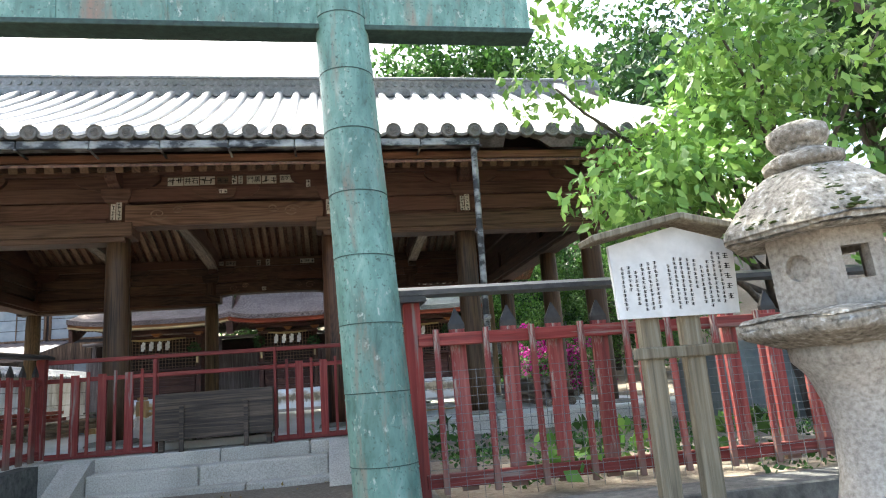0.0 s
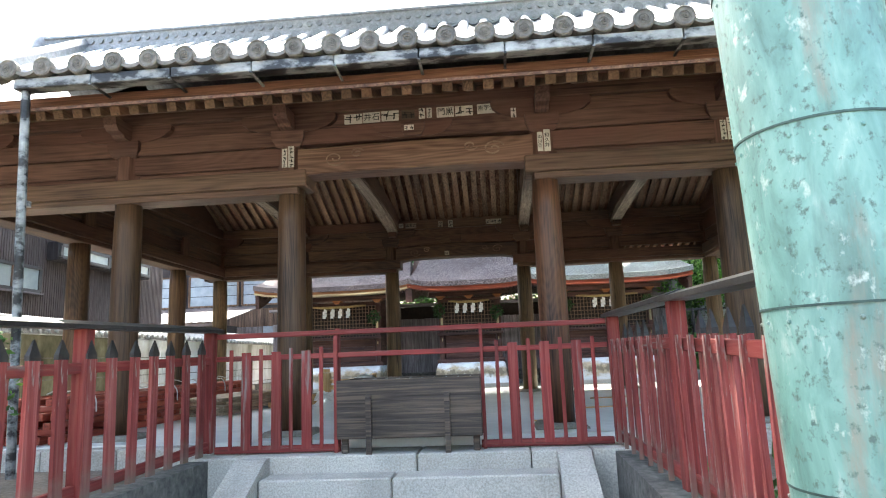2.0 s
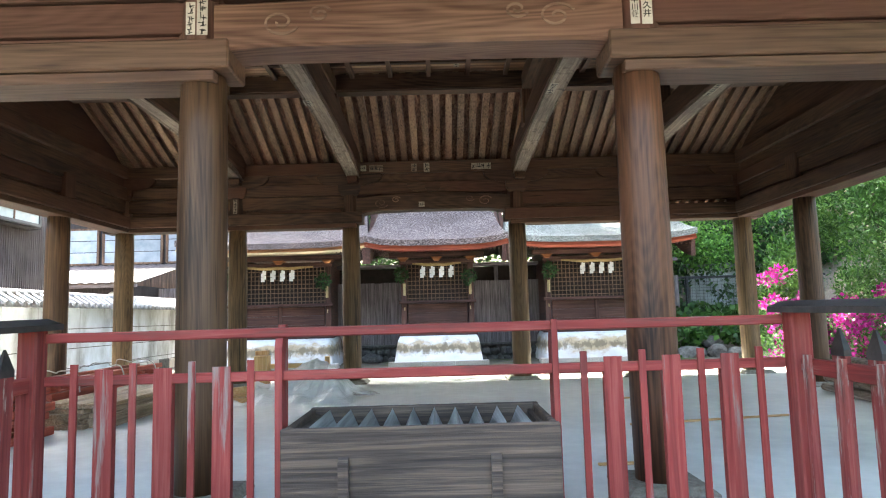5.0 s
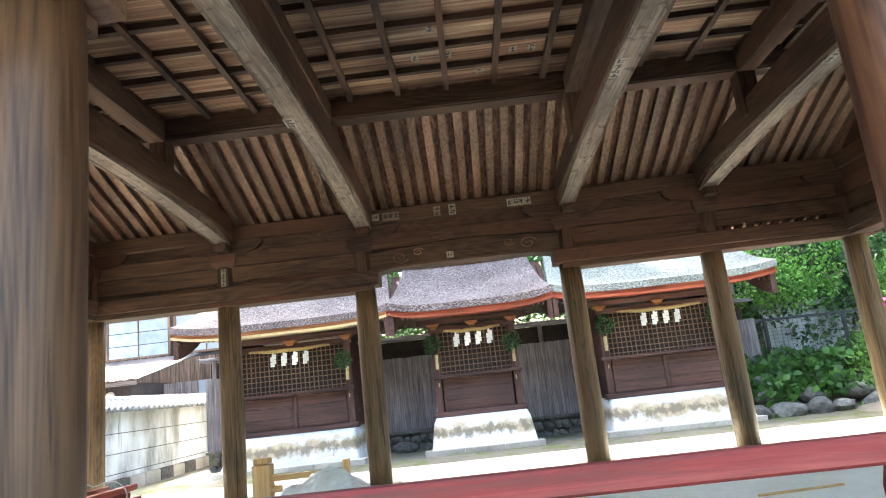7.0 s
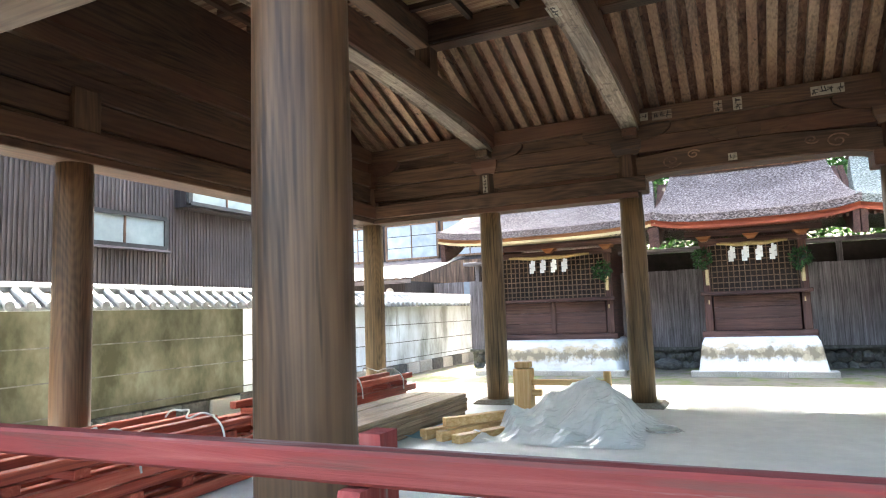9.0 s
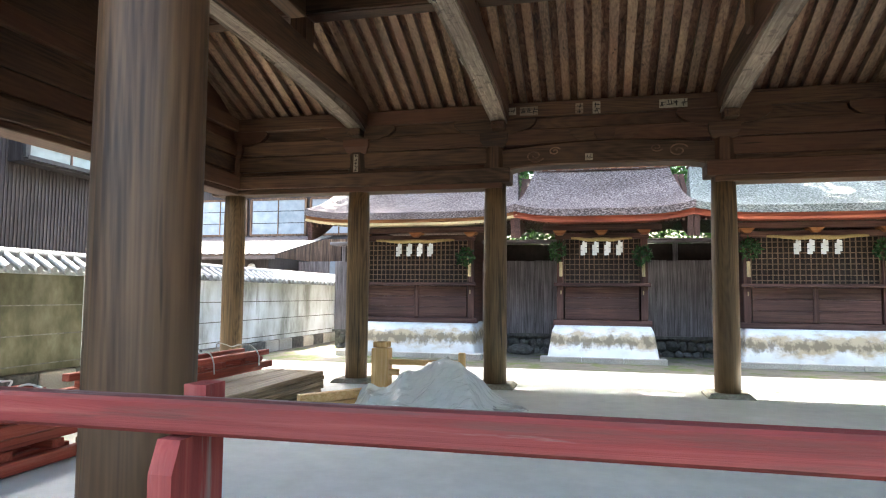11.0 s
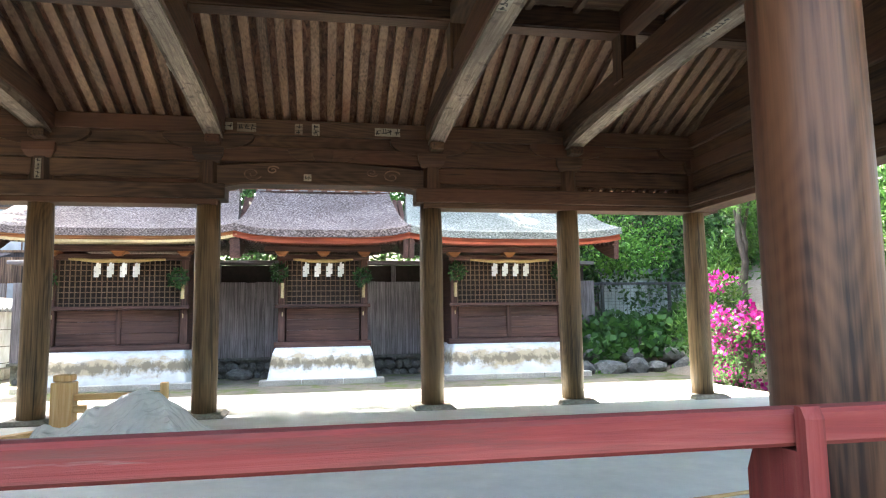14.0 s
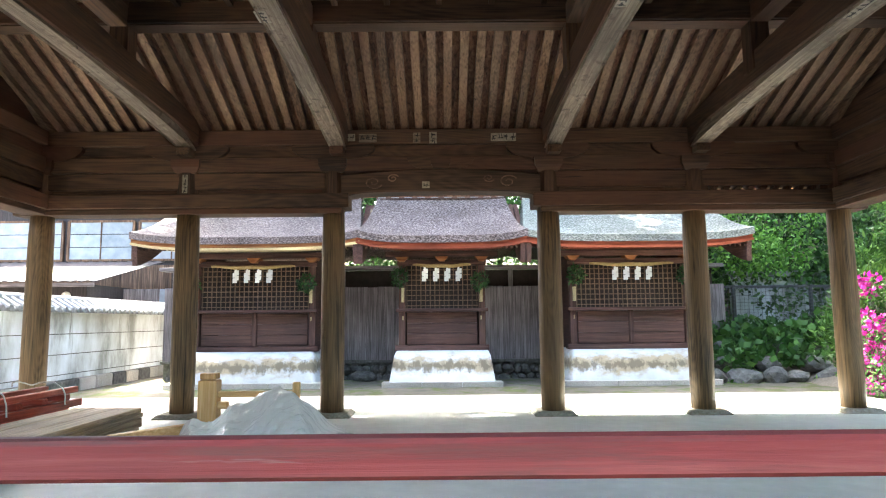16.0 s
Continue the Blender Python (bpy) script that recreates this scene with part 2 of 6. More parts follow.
# ---- mesh helpers ----
def slab(bm, x0, x1, y0, y1, z0, z1):
    """An upright box between two corners."""
    m = Matrix.Translation(((x0 + x1) / 2, (y0 + y1) / 2, (z0 + z1) / 2)) @ Matrix.Diagonal((x1 - x0, y1 - y0, z1 - z0, 1))
    return bmesh.ops.create_cube(bm, size=1, matrix=m)["verts"]


def bar(bm, a, b, w, h, up=(0, 0, 1)):
    """A box of width w and height h along the line a to b."""
    a, b = Vector(a), Vector(b)
    d = b - a
    yv = d.normalized()
    xv = yv.cross(Vector(up)).normalized()
    zv = xv.cross(yv)
    m = Matrix((xv, yv, zv)).transposed().to_4x4()
    m.translation = (a + b) / 2
    return bmesh.ops.create_cube(bm, size=1, matrix=m @ Matrix.Diagonal((w, d.length, h, 1)))["verts"]


def rod(bm, a, b, r0, r1=None, seg=12):
    a, b = Vector(a), Vector(b)
    q = (b - a).to_track_quat("Z", "Y").to_matrix().to_4x4()
    q.translation = (a + b) / 2
    return bmesh.ops.create_cone(bm, cap_ends=True, segments=seg, radius1=r0, radius2=r0 if r1 is None else r1, depth=(b - a).length, matrix=q)["verts"]


def lathe(bm, profile, centre=(0, 0, 0), seg=24, lean=(0, 0)):
    """Turns a profile of (radius, height) about the upright axis."""
    rings = []
    for r, z in profile:
        rings.append([bm.verts.new((centre[0] + lean[0] * z + r * math.cos(2 * math.pi * k / seg), centre[1] + lean[1] * z + r * math.sin(2 * math.pi * k / seg), centre[2] + z)) for k in range(seg)])
    for p, q in zip(rings, rings[1:]):
        for k in range(seg):
            f = bm.faces.new((p[k], p[(k + 1) % seg], q[(k + 1) % seg], q[k]))
            f.smooth = True
    bm.faces.new(list(reversed(rings[0])))
    bm.faces.new(rings[-1])


def sweep(bm, sections, closed=True, caps=True, smooth=False):
    """Skins a row of sections, each a list of points of the same count."""
    rows = [[bm.verts.new(p) for p in s] for s in sections]
    n = len(rows[0])
    for p, q in zip(rows, rows[1:]):
        for k in range(n if closed else n - 1):
            f = bm.faces.new((p[k], p[(k + 1) % n], q[(k + 1) % n], q[k]))
            f.smooth = smooth
    if caps and closed:
        bm.faces.new(list(reversed(rows[0])))
        bm.faces.new(rows[-1])


def soften(bm, w=0.008, seg=1):
    es = [e for e in bm.edges if len(e.link_faces) == 2 and e.calc_face_angle(0) > 0.6]
    bmesh.ops.bevel(bm, geom=es, offset=w, segments=seg, affect="EDGES", profile=0.6)


def shape(name, bm, material):
    me = bpy.data.meshes.new(name)
    bmesh.ops.recalc_face_normals(bm, faces=bm.faces)
    bm.to_mesh(me)
    bm.free()
    me.materials.append(material)
    return me


def thing(name, at, label, category, group="", kind=""):
    """An Empty at the thing's base that will hold its parts."""
    e = new(name)
    e.empty_display_size = 0.1
    e.location = at
    return tagged(e, label, category, group, kind)


def hang(ob, parent):
    ob.parent = parent
    if parent.type == "EMPTY":
        ob.matrix_parent_inverse = Matrix.Translation(parent.location).inverted()
    else:
        ob.matrix_parent_inverse = parent.matrix_basis.inverted()
    return ob


def part(name, bm, material, parent=None, label="", kind=""):
    """Links a bmesh, in world places, as one mesh object under a thing or part."""
    ob = new(name, shape(name, bm, material))
    if parent is not None:
        hang(ob, parent)
    return tagged(ob, label, kind=kind)


def piece(name, me, parent, m):
    """One more object on a shared mesh, at the pose m."""
    ob = new(name, me)
    ob.matrix_basis = m
    return hang(ob, parent)


def boxpart(name, material, parent, *c, bevel=0.008, label=""):
    bm = bmesh.new()
    slab(bm, *c)
    if bevel:
        soften(bm, bevel)
    return part(name, bm, material, parent, label)


def barpart(name, material, parent, a, b, w, h, bevel=0.006, label="", up=(0, 0, 1)):
    bm = bmesh.new()
    bar(bm, a, b, w, h, up)
    if bevel:
        soften(bm, bevel)
    return part(name, bm, material, parent, label)


def arch_beam(bm, x0, x1, y0, y1, z_bot, z_top, rise, along=0, n=18):
    """A rainbow beam: its underside and back rise in a gentle arch."""
    secs = []
    for k in range(n + 1):
        t = k / n
        e = min(1, min(t, 1 - t) / 0.14)
        lift = rise * (1 - (1 - e) ** 2) * 0.8 + rise * 0.2 * math.sin(math.pi * t)
        zb, zt = z_bot + lift, z_top + rise * math.sin(math.pi * t) * 0.9
        c = 0.02
        if along == 0:
            x = x0 + (x1 - x0) * t
            secs.append([(x, y0 + c, zb), (x, y1 - c, zb), (x, y1, zb + c), (x, y1, zt - c), (x, y1 - c, zt), (x, y0 + c, zt), (x, y0, zt - c), (x, y0, zb + c)])
        else:
            y = y0 + (y1 - y0) * t
            secs.append([(x0 + c, y, zb), (x1 - c, y, zb), (x1, y, zb + c), (x1, y, zt - c), (x1 - c, y, zt), (x0 + c, y, zt), (x0, y, zt - c), (x0, y, zb + c)])
    sweep(bm, secs)


# ---- ground, floor, steps ----
gx = sorted(set([-1500, -300, -80, -40, -25] + [k * 0.8 for k in range(-22, 23)] + [1.84, 1.93, 2.9, -2.0, -2.08, -2.9] + [25, 40, 80, 300, 1500]))
gy = sorted(set([-1500, -300, -80, -40, -24, -18, -14] + [k * 0.8 for k in range(-14, 25)] + [-5.8, -5.88, -0.95, -0.85] + [24, 30, 40, 80, 300, 1500]))


def terrain(x, y):
    lane = -2.05 < x < 1.9 and y < -0.9 or y < -5.84
    z = (-0.5 - 0.01 * min(12, max(0, -y - 2))) if lane else (-0.12 if y > 0 else -0.2)
    if y > 5 and x > 7.2:
        z += min(6.0, 0.55 * max(0, x - 7.6) * min(1, (y - 5) / 6))
    if y > 14.5:
        z += min(7.0, 0.55 * (y - 14.5)) * (1 if x > -3 else max(0, 1 - (-3 - x) / 4))
    return z + 0.03 * noise.noise((x * 0.6, y * 0.6, 2)) * (1 if abs(x) < 30 and abs(y) < 40 else 0)


bm = bmesh.new()
grid = [[bm.verts.new((x, y, terrain(x, y))) for x in gx] for y in gy]
for j in range(len(gy) - 1):
    for i in range(len(gx) - 1):
        bm.faces.new((grid[j][i], grid[j][i + 1], grid[j + 1][i + 1], grid[j + 1][i])).smooth = True
tagged(part("ground", bm, earth), "bare earth ground with moss and dry leaves", "ground", kind="structure")

bm = bmesh.new()
slab(bm, -6.6, 6.6, -0.55, 9.25, -0.6, 0.0)
tagged(part("floor", bm, concrete), "pale smooth concrete floor of the open hall", "floor", kind="structure")

# ---- worship hall ----
CX = (-5.39, -3.42, -1.45, 1.45, 3.42, 5.39)
DY = (0.0, 2.01, 5.03, 6.98)
hall = thing("worship_hall", (0, 3.5, 0), "open dark timber worship hall with grey tiled gable roof", "building")
bm = bmesh.new()
lathe(bm, [(0.152, 0), (0.157, 0.5), (0.157, 1.6), (0.154, 2.3), (0.145, 2.68)], seg=28)
column_mesh = shape("column", bm, colwood)
red_mesh = column_mesh.copy()
red_mesh.materials[0] = redcolumn
# rear columns share the mesh but wear the lit timber copy
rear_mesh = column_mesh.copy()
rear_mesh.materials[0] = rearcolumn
bm = bmesh.new()
sweep(bm, [[(-w, -w, z), (w, -w, z), (w, w, z), (-w, w, z)] for w, z in ((0.27, 0), (0.27, 0.015), (0.225, 0.055))])
plinth_mesh = shape("base_stone", bm, mottled("brownish_base_stone", [(0.3, (0.16, 0.145, 0.115)), (0.55, (0.25, 0.23, 0.19)), (0.75, (0.34, 0.32, 0.275))], 30, rough=0.9, bump=0.3, large_dark=0.7))
spots = [(x, y) for x in CX for y in (DY[0], DY[3])] + [(x, y) for x in (CX[0], CX[5]) for y in DY[1:3]]
for x, y in spots:
    piece("base_stone", plinth_mesh, hall, Matrix.Translation((x, y, 0.001)))
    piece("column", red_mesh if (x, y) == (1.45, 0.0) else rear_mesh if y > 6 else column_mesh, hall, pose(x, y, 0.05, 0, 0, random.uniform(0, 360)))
W = 0.19


def run_of_beams(y, s):
    """The beams above a row of columns; s is -1 for the front face and +1 for the rear."""
    # lit timber copy for the front run, shade-darkened copy for the rear
    WD = frieze if s < 0 else shaded_oldwood
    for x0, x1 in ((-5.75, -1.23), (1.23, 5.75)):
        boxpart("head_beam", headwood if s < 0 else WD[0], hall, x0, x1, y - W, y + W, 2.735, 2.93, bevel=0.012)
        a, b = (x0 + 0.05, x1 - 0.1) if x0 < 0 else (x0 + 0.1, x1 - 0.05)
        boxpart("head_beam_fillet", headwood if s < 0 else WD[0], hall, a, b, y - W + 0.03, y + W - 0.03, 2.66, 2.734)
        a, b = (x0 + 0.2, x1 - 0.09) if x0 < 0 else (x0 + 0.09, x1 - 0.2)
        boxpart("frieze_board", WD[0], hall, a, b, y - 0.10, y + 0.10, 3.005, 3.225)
        if s > 0 and x0 > 0:
            b = 3.62
            k = b
            while k < 5.1:
                bm = bmesh.new()
                sweep(bm, [[(k + d + o, y + q, z) for o, q in ((0, -0.05), (0.085, -0.05), (0.085, 0.05), (0, 0.05))] for d, z in ((0, 2.925), (0.06, 3.008))])
                part("vent_slat", bm, shaded_oldwood[2], hall)
                k += 0.168
            boxpart("recess_board", WD[0], hall, k, 5.5, y - 0.05, y + 0.05, 2.925, 3.008, bevel=0)
        boxpart("recess_board", WD[0], hall, a, b, y - 0.05, y + 0.05, 2.925, 3.008, bevel=0)
    rise = 0.025 if s < 0 else 0.09
    bm = bmesh.new()
    arch_beam(bm, -1.33, 1.33, y - 0.165, y + 0.165, 2.855, 3.175, rise)
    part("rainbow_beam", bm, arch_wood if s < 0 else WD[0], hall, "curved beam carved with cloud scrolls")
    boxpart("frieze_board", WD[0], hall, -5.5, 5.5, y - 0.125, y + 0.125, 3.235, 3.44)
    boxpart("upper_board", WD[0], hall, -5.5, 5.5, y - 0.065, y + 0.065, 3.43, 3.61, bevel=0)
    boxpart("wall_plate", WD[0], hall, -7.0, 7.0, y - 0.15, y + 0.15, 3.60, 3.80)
    for x in CX:
        bm = bmesh.new()
        rod(bm, (x, y, 2.93), (x, y, 3.235), 0.165, 0.155, 8)
        bmesh.ops.rotate(bm, cent=(x, y, 3), matrix=Matrix.Rotation(math.pi / 8, 3, "Z"), verts=bm.verts)
        soften(bm, 0.006)
        part("strut_block", bm, WD[2], hall)
        bm = bmesh.new()
        sweep(bm, [[(x + a, y - a, z), (x - a, y - a, z), (x - a, y + a, z), (x + a, y + a, z)] for a, z in ((0.135, 3.215), (0.185, 3.30), (0.19, 3.40))])
        soften(bm, 0.006)
        part("bearing_block", bm, WD[0], hall)
        bm = bmesh.new()
        prof = [(0.15, 3.38), (0.34, 3.41), (0.47, 3.455), (0.55, 3.52), (0.565, 3.575), (0.54, 3.60)]
        outline = [(x + a, z) for a, z in prof] + [(x - a, z) for a, z in reversed(prof)]
        sweep(bm, [[(px, y - 0.14, pz) for px, pz in outline], [(px, y + 0.14, pz) for px, pz in outline]])
        part("bracket_arm", bm, WD[0], hall)
        bm = bmesh.new()
        outline = [(0.1, 3.40), (0.27, 3.41), (0.30, 3.44), (0.40, 3.455), (0.45, 3.51), (0.47, 3.60), (0.1, 3.60)]
        sweep(bm, [[(x - 0.075, y + s * a, z) for a, z in outline], [(x + 0.075, y + s * a, z) for a, z in outline]])
        soften(bm, 0.006)
        part("bracket_nose", bm, WD[1], hall)
    # carved frog-leg strut: a bearing block between two curling wings
    bm = bmesh.new()
    sweep(bm, [[(a, y - 0.175, z), (-a, y - 0.175, z), (-a, y + 0.175, z), (a, y + 0.175, z)] for a, z in ((0.095, 3.25), (0.13, 3.32), (0.135, 3.40))])
    soften(bm, 0.005)
    strut = part("frog_leg_strut", bm, WD[0], hall, "carved strut block with curling wings")
    for e in (-1, 1):
        bm = bmesh.new()
        outline = [(e * px, pz) for px, pz in ((0.09, 3.40), (0.09, 3.25), (0.20, 3.245), (0.33, 3.275), (0.42, 3.33), (0.455, 3.40), (0.435, 3.43), (0.30, 3.43))]
        sweep(bm, [[(px, y - 0.14, pz) for px, pz in outline], [(px, y + 0.14, pz) for px, pz in outline]])
        soften(bm, 0.006)
        part("wing", bm, WD[0], strut)


run_of_beams(DY[0], -1)
run_of_beams(DY[3], 1)
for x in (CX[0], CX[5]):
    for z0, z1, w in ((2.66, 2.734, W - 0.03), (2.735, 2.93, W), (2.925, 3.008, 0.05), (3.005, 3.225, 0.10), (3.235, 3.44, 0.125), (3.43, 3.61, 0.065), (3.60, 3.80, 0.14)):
        boxpart("side_beam", shaded_oldwood[1], hall, x - w, x + w, 0.2, 6.78, z0, z1)
    for y in DY[1:3]:
        boxpart("strut_block", shaded_oldwood[2], hall, x - 0.16, x + 0.16, y - 0.13, y + 0.13, 2.94, 3.31)
    bm = bmesh.new()
    sweep(bm, [[(x - 0.04, 0.2, 3.8), (x - 0.04, 6.78, 3.8), (x - 0.04, 3.5, 5.9)], [(x + 0.04, 0.2, 3.8), (x + 0.04, 6.78, 3.8), (x + 0.04, 3.5, 5.9)]])
    part("gable_board", bm, shaded_oldwood[1], hall)

# depth-wise tie beams with pale worn undersides
for x in (-3.38, -1.37, 1.50, 3.46):
    bm = bmesh.new()
    arch_beam(bm, x - 0.12, x + 0.12, -0.1, 7.05, 3.52, 3.92, 0.20, 1, 24)
    tie = part("tie_beam", bm, shaded_oldwood[1], hall, "massive curved tie beam with pale worn underside")
    bm = bmesh.new()
    arch_beam(bm, x - 0.105, x + 0.105, -0.08, 6.80, 3.512, 3.535, 0.20, 1, 24)
    part("worn_underside", bm, palewood[1], tie, "pale worn face of the beam")
    for y in (0.22, 6.70):
        boxpart("beam_seat", shaded_oldwood[1], hall, x - 0.09, x + 0.09, y - 0.09, y + 0.09, 3.42, 3.52)

# inner purlins and coffered ceiling
for y in (2.01, 5.03):
    boxpart("inner_purlin", shaded_oldwood[0], hall, -5.3, 5.3, y - 0.12, y + 0.12, 4.40, 4.64)
    boxpart("purlin_lip", shaded_oldwood[0], hall, -5.28, 5.28, y - 0.10, y + 0.10, 4.386, 4.401, bevel=0)
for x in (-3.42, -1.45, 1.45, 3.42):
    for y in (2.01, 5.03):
        boxpart("king_post", shaded_oldwood[2], hall, x - 0.1, x + 0.1, y - 0.11, y + 0.11, 3.85, 4.40)
    boxpart("upper_tie", shaded_oldwood[1], hall, x - 0.10, x + 0.10, 2.13, 4.91, 4.36, 4.58)
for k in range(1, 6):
    boxpart("ceiling_batten", shaded_oldwood[0], hall, -5.2, 5.2, 2.13 + k * 0.464 - 0.032, 2.13 + k * 0.464 + 0.032, 4.595, 4.66, bevel=0)
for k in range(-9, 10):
    boxpart("ceiling_batten", shaded_oldwood[1], hall, k * 0.558 - 0.032, k * 0.558 + 0.032, 2.13, 4.91, 4.575, 4.645, bevel=0)
ceil_wood = wood("stained_ceiling_board", (0.06, 0.026, 0.014), (0.27, 0.15, 0.085), (0.58, 0.45, 0.31), 0, 0.7, 3.2, 0.1, 0.5)
bm = bmesh.new()
slab(bm, -5.3, 5.3, 2.0, 5.05, 4.66, 4.69)
tagged(part("ceiling", bm, ceil_wood), "coffered ceiling of stained boards", "ceiling", kind="structure")


def under(y):
    """Height of the rafters' underside, front and rear alike."""
    d = y if y < 3.5 else 6.98 - y
    return 3.80 + 0.42 * d


rafter_wood = timber("rafter_timber", (0.07, 0.042, 0.026), (0.245, 0.158, 0.098), (0.165, 0.082, 0.049), 1, 0.65, 0.1, vary=0.25)
bm = bmesh.new()
bar(bm, (0, -1.32, under(-1.32) + 0.045), (0, 2.2, under(2.2) + 0.045), 0.102, 0.09)
soften(bm, 0.005)
rafter_mesh = shape("rafter", bm, rafter_wood)
NR = 72
for k in range(NR):
    x = -6.9 + 13.8 * k / (NR - 1)
    piece("rafter", rafter_mesh, hall, Matrix.Translation((x, random.uniform(-0.01, 0.01), 0)))
    piece("rafter", rafter_mesh, hall, Matrix.Translation((x, 6.98 + random.uniform(-0.01, 0.01), 0)) @ pose(0, 0, 0, 0, 0, 180))
board_wood = wood("roof_underboard", (0.045, 0.021, 0.013), (0.145, 0.070, 0.042), (0.25, 0.15, 0.09), 1, 0.8, 5)
for s in (0, 1):
    bm = bmesh.new()
    f = (lambda y: y) if s == 0 else (lambda y: 6.98 - y)
    sec = []
    for y in (-1.62, 2.25):
        z = under(y) + 0.092
        sec.append([(-7.1, f(y), z), (7.1, f(y), z), (7.1, f(y), z + 0.03), (-7.1, f(y), z + 0.03)])
    sweep(bm, sec)
    part("roof_board", bm, board_wood, hall)
    y0, y1 = sorted((f(-1.40), f(-1.24)))
    boxpart("eave_fascia", wood("reddish_fascia", (0.08, 0.035, 0.02), (0.20, 0.09, 0.05), (0.30, 0.16, 0.10), 0), hall, -7.1, 7.1, y0, y1, under(-1.3) + 0.09, under(-1.3) + 0.19)


# tiled roof
def roof_z(d):
    """Height of the tiled slope, d metres in from the eave."""
    return 3.56 + 0.47 * d + 0.022 * d * d


def slope(s, d):
    return -1.7 + d if s == 0 else 8.68 - d


PITCH = 0.345
for s in (0, 1):
    bm = bmesh.new()
    nx = 42
    n = 14
    secs = []
    for j in range(n + 1):
        d = 5.2 * j / n
        secs.append([(-7.25 + 14.5 * k / (nx * 4), slope(s, d), roof_z(d) - 0.045 + 0.045 * abs(math.sin(math.pi * k / 4))) for k in range(nx * 4 + 1)])
    sweep(bm, secs, closed=False, smooth=True)
    part("pan_tiles", bm, tile, hall)
bm = bmesh.new()
secs = []
for j in range(31):
    d = 5.15 * j / 30
    r = 0.082 + 0.006 * (j % 2)
    secs.append([(r * math.cos(a), -1.7 + d, roof_z(d) + r * math.sin(a)) for a in [math.pi * k / 8 for k in range(9)]])
sweep(bm, secs, closed=False, smooth=True)
row_mesh = shape("tile_roll", bm, tile)
bm = bmesh.new()
rod(bm, (0, -1.76, 3.59), (0, -1.70, 3.59), 0.095, seg=22)
for r, w in ((0.083, 0.012), (0.045, 0.009)):
    secs = []
    for k in range(23):
        a = 2 * math.pi * k / 22
        secs.append([((r + w * math.cos(b)) * math.cos(a), -1.76 + w * math.sin(b) * 0.8, 3.59 + (r + w * math.cos(b)) * math.sin(a)) for b in [math.pi * q / 2 for q in range(4)]])
    sweep(bm, secs, caps=False)
for q in range(3):
    for k in range(5):
        a = q * 2.094 + k * 0.42
        r = 0.012 + k * 0.006
        bmesh.ops.create_icosphere(bm, subdivisions=1, radius=0.011 - k * 0.0013, matrix=Matrix.Translation((r * math.cos(a), -1.765, 3.59 + r * math.sin(a))))
disc_tile = mottled("weathered_eave_tile", [(0.3, (0.15, 0.14, 0.125)), (0.6, (0.27, 0.255, 0.23)), (0.8, (0.38, 0.37, 0.34))], 20, rough=0.8, bump=0.3)
disc_mesh = shape("eave_disc_tile", bm, disc_tile)
bm = bmesh.new()
arc = [(-0.13 + 0.26 * k / 6, -0.055 * math.sin(math.pi * k / 6)) for k in range(7)]
sweep(bm, [[(a, y, 3.565 + b) for a, b in arc] + [(a, y, 3.60 + b) for a, b in reversed(arc)] for y in (-1.75, -1.6)])
pan_mesh = shape("eave_pan_tile", bm, disc_tile)
for k in range(42):
    x = -7.07 + PITCH * k
    piece("tile_roll", row_mesh, hall, Matrix.Translation((x, 0, 0)))
    piece("eave_disc_tile", disc_mesh, hall, pose(x, 0, 0))
    if k < 41:
        piece("eave_pan_tile", pan_mesh, hall, pose(x + PITCH / 2, 0, 0))
    piece("tile_roll", row_mesh, hall, Matrix.Translation((x, 6.98, 0)) @ pose(0, 0, 0, 0, 0, 180))

# ridge stack with a row of small discs
bm = bmesh.new()
sweep(bm, [[(x, 3.49 + q * w, z) for q in (1,) for w, z in ((-0.25, 6.35), (-0.25, 6.52), (-0.19, 6.53), (-0.19, 6.60), (-0.16, 6.61), (-0.16, 6.80), (-0.2, 6.81), (-0.2, 6.85), (0.2, 6.85), (0.2, 6.81), (0.16, 6.80), (0.16, 6.61), (0.19, 6.60), (0.19, 6.53), (0.25, 6.52), (0.25, 6.35))] for x in (-7.2, 7.2)])
ridge = part("ridge", bm, tile, hall, "stacked grey ridge tiles")
bm = bmesh.new()
rod(bm, (-7.35, 3.49, 6.86), (7.35, 3.49, 6.86), 0.09, seg=16)
part("ridge_cap", bm, tile, ridge)
bm = bmesh.new()
rod(bm, (0, 3.16, 6.44), (0, 3.24, 6.44), 0.085, seg=16)
rod(bm, (0, 3.15, 6.44), (0, 3.17, 6.44), 0.05, seg=12)
small_disc = shape("ridge_disc", bm, tile)
bm = bmesh.new()
sweep(bm, [[(a * 0.8, y, 6.36 + b) for a, b in arc] + [(a * 0.8, y, 6.385 + b) for a, b in reversed(arc)] for y in (3.17, 3.25)])
small_pan = shape("ridge_pan", bm, tile)
bm = bmesh.new()
rod(bm, (0, 3.30, 6.70), (0, 3.335, 6.70), 0.05, seg=12)
stud = shape("ridge_stud", bm, tile)
for k in range(41):
    piece("ridge_disc", small_disc, ridge, pose(-6.9 + PITCH * k, 0, 0))
    piece("ridge_pan", small_pan, ridge, pose(-6.9 + PITCH * (k + 0.5), 0, 0.02))
for k in range(80):
    piece("ridge_stud", stud, ridge, pose(-7.0 + 0.177 * k, 0, 0))
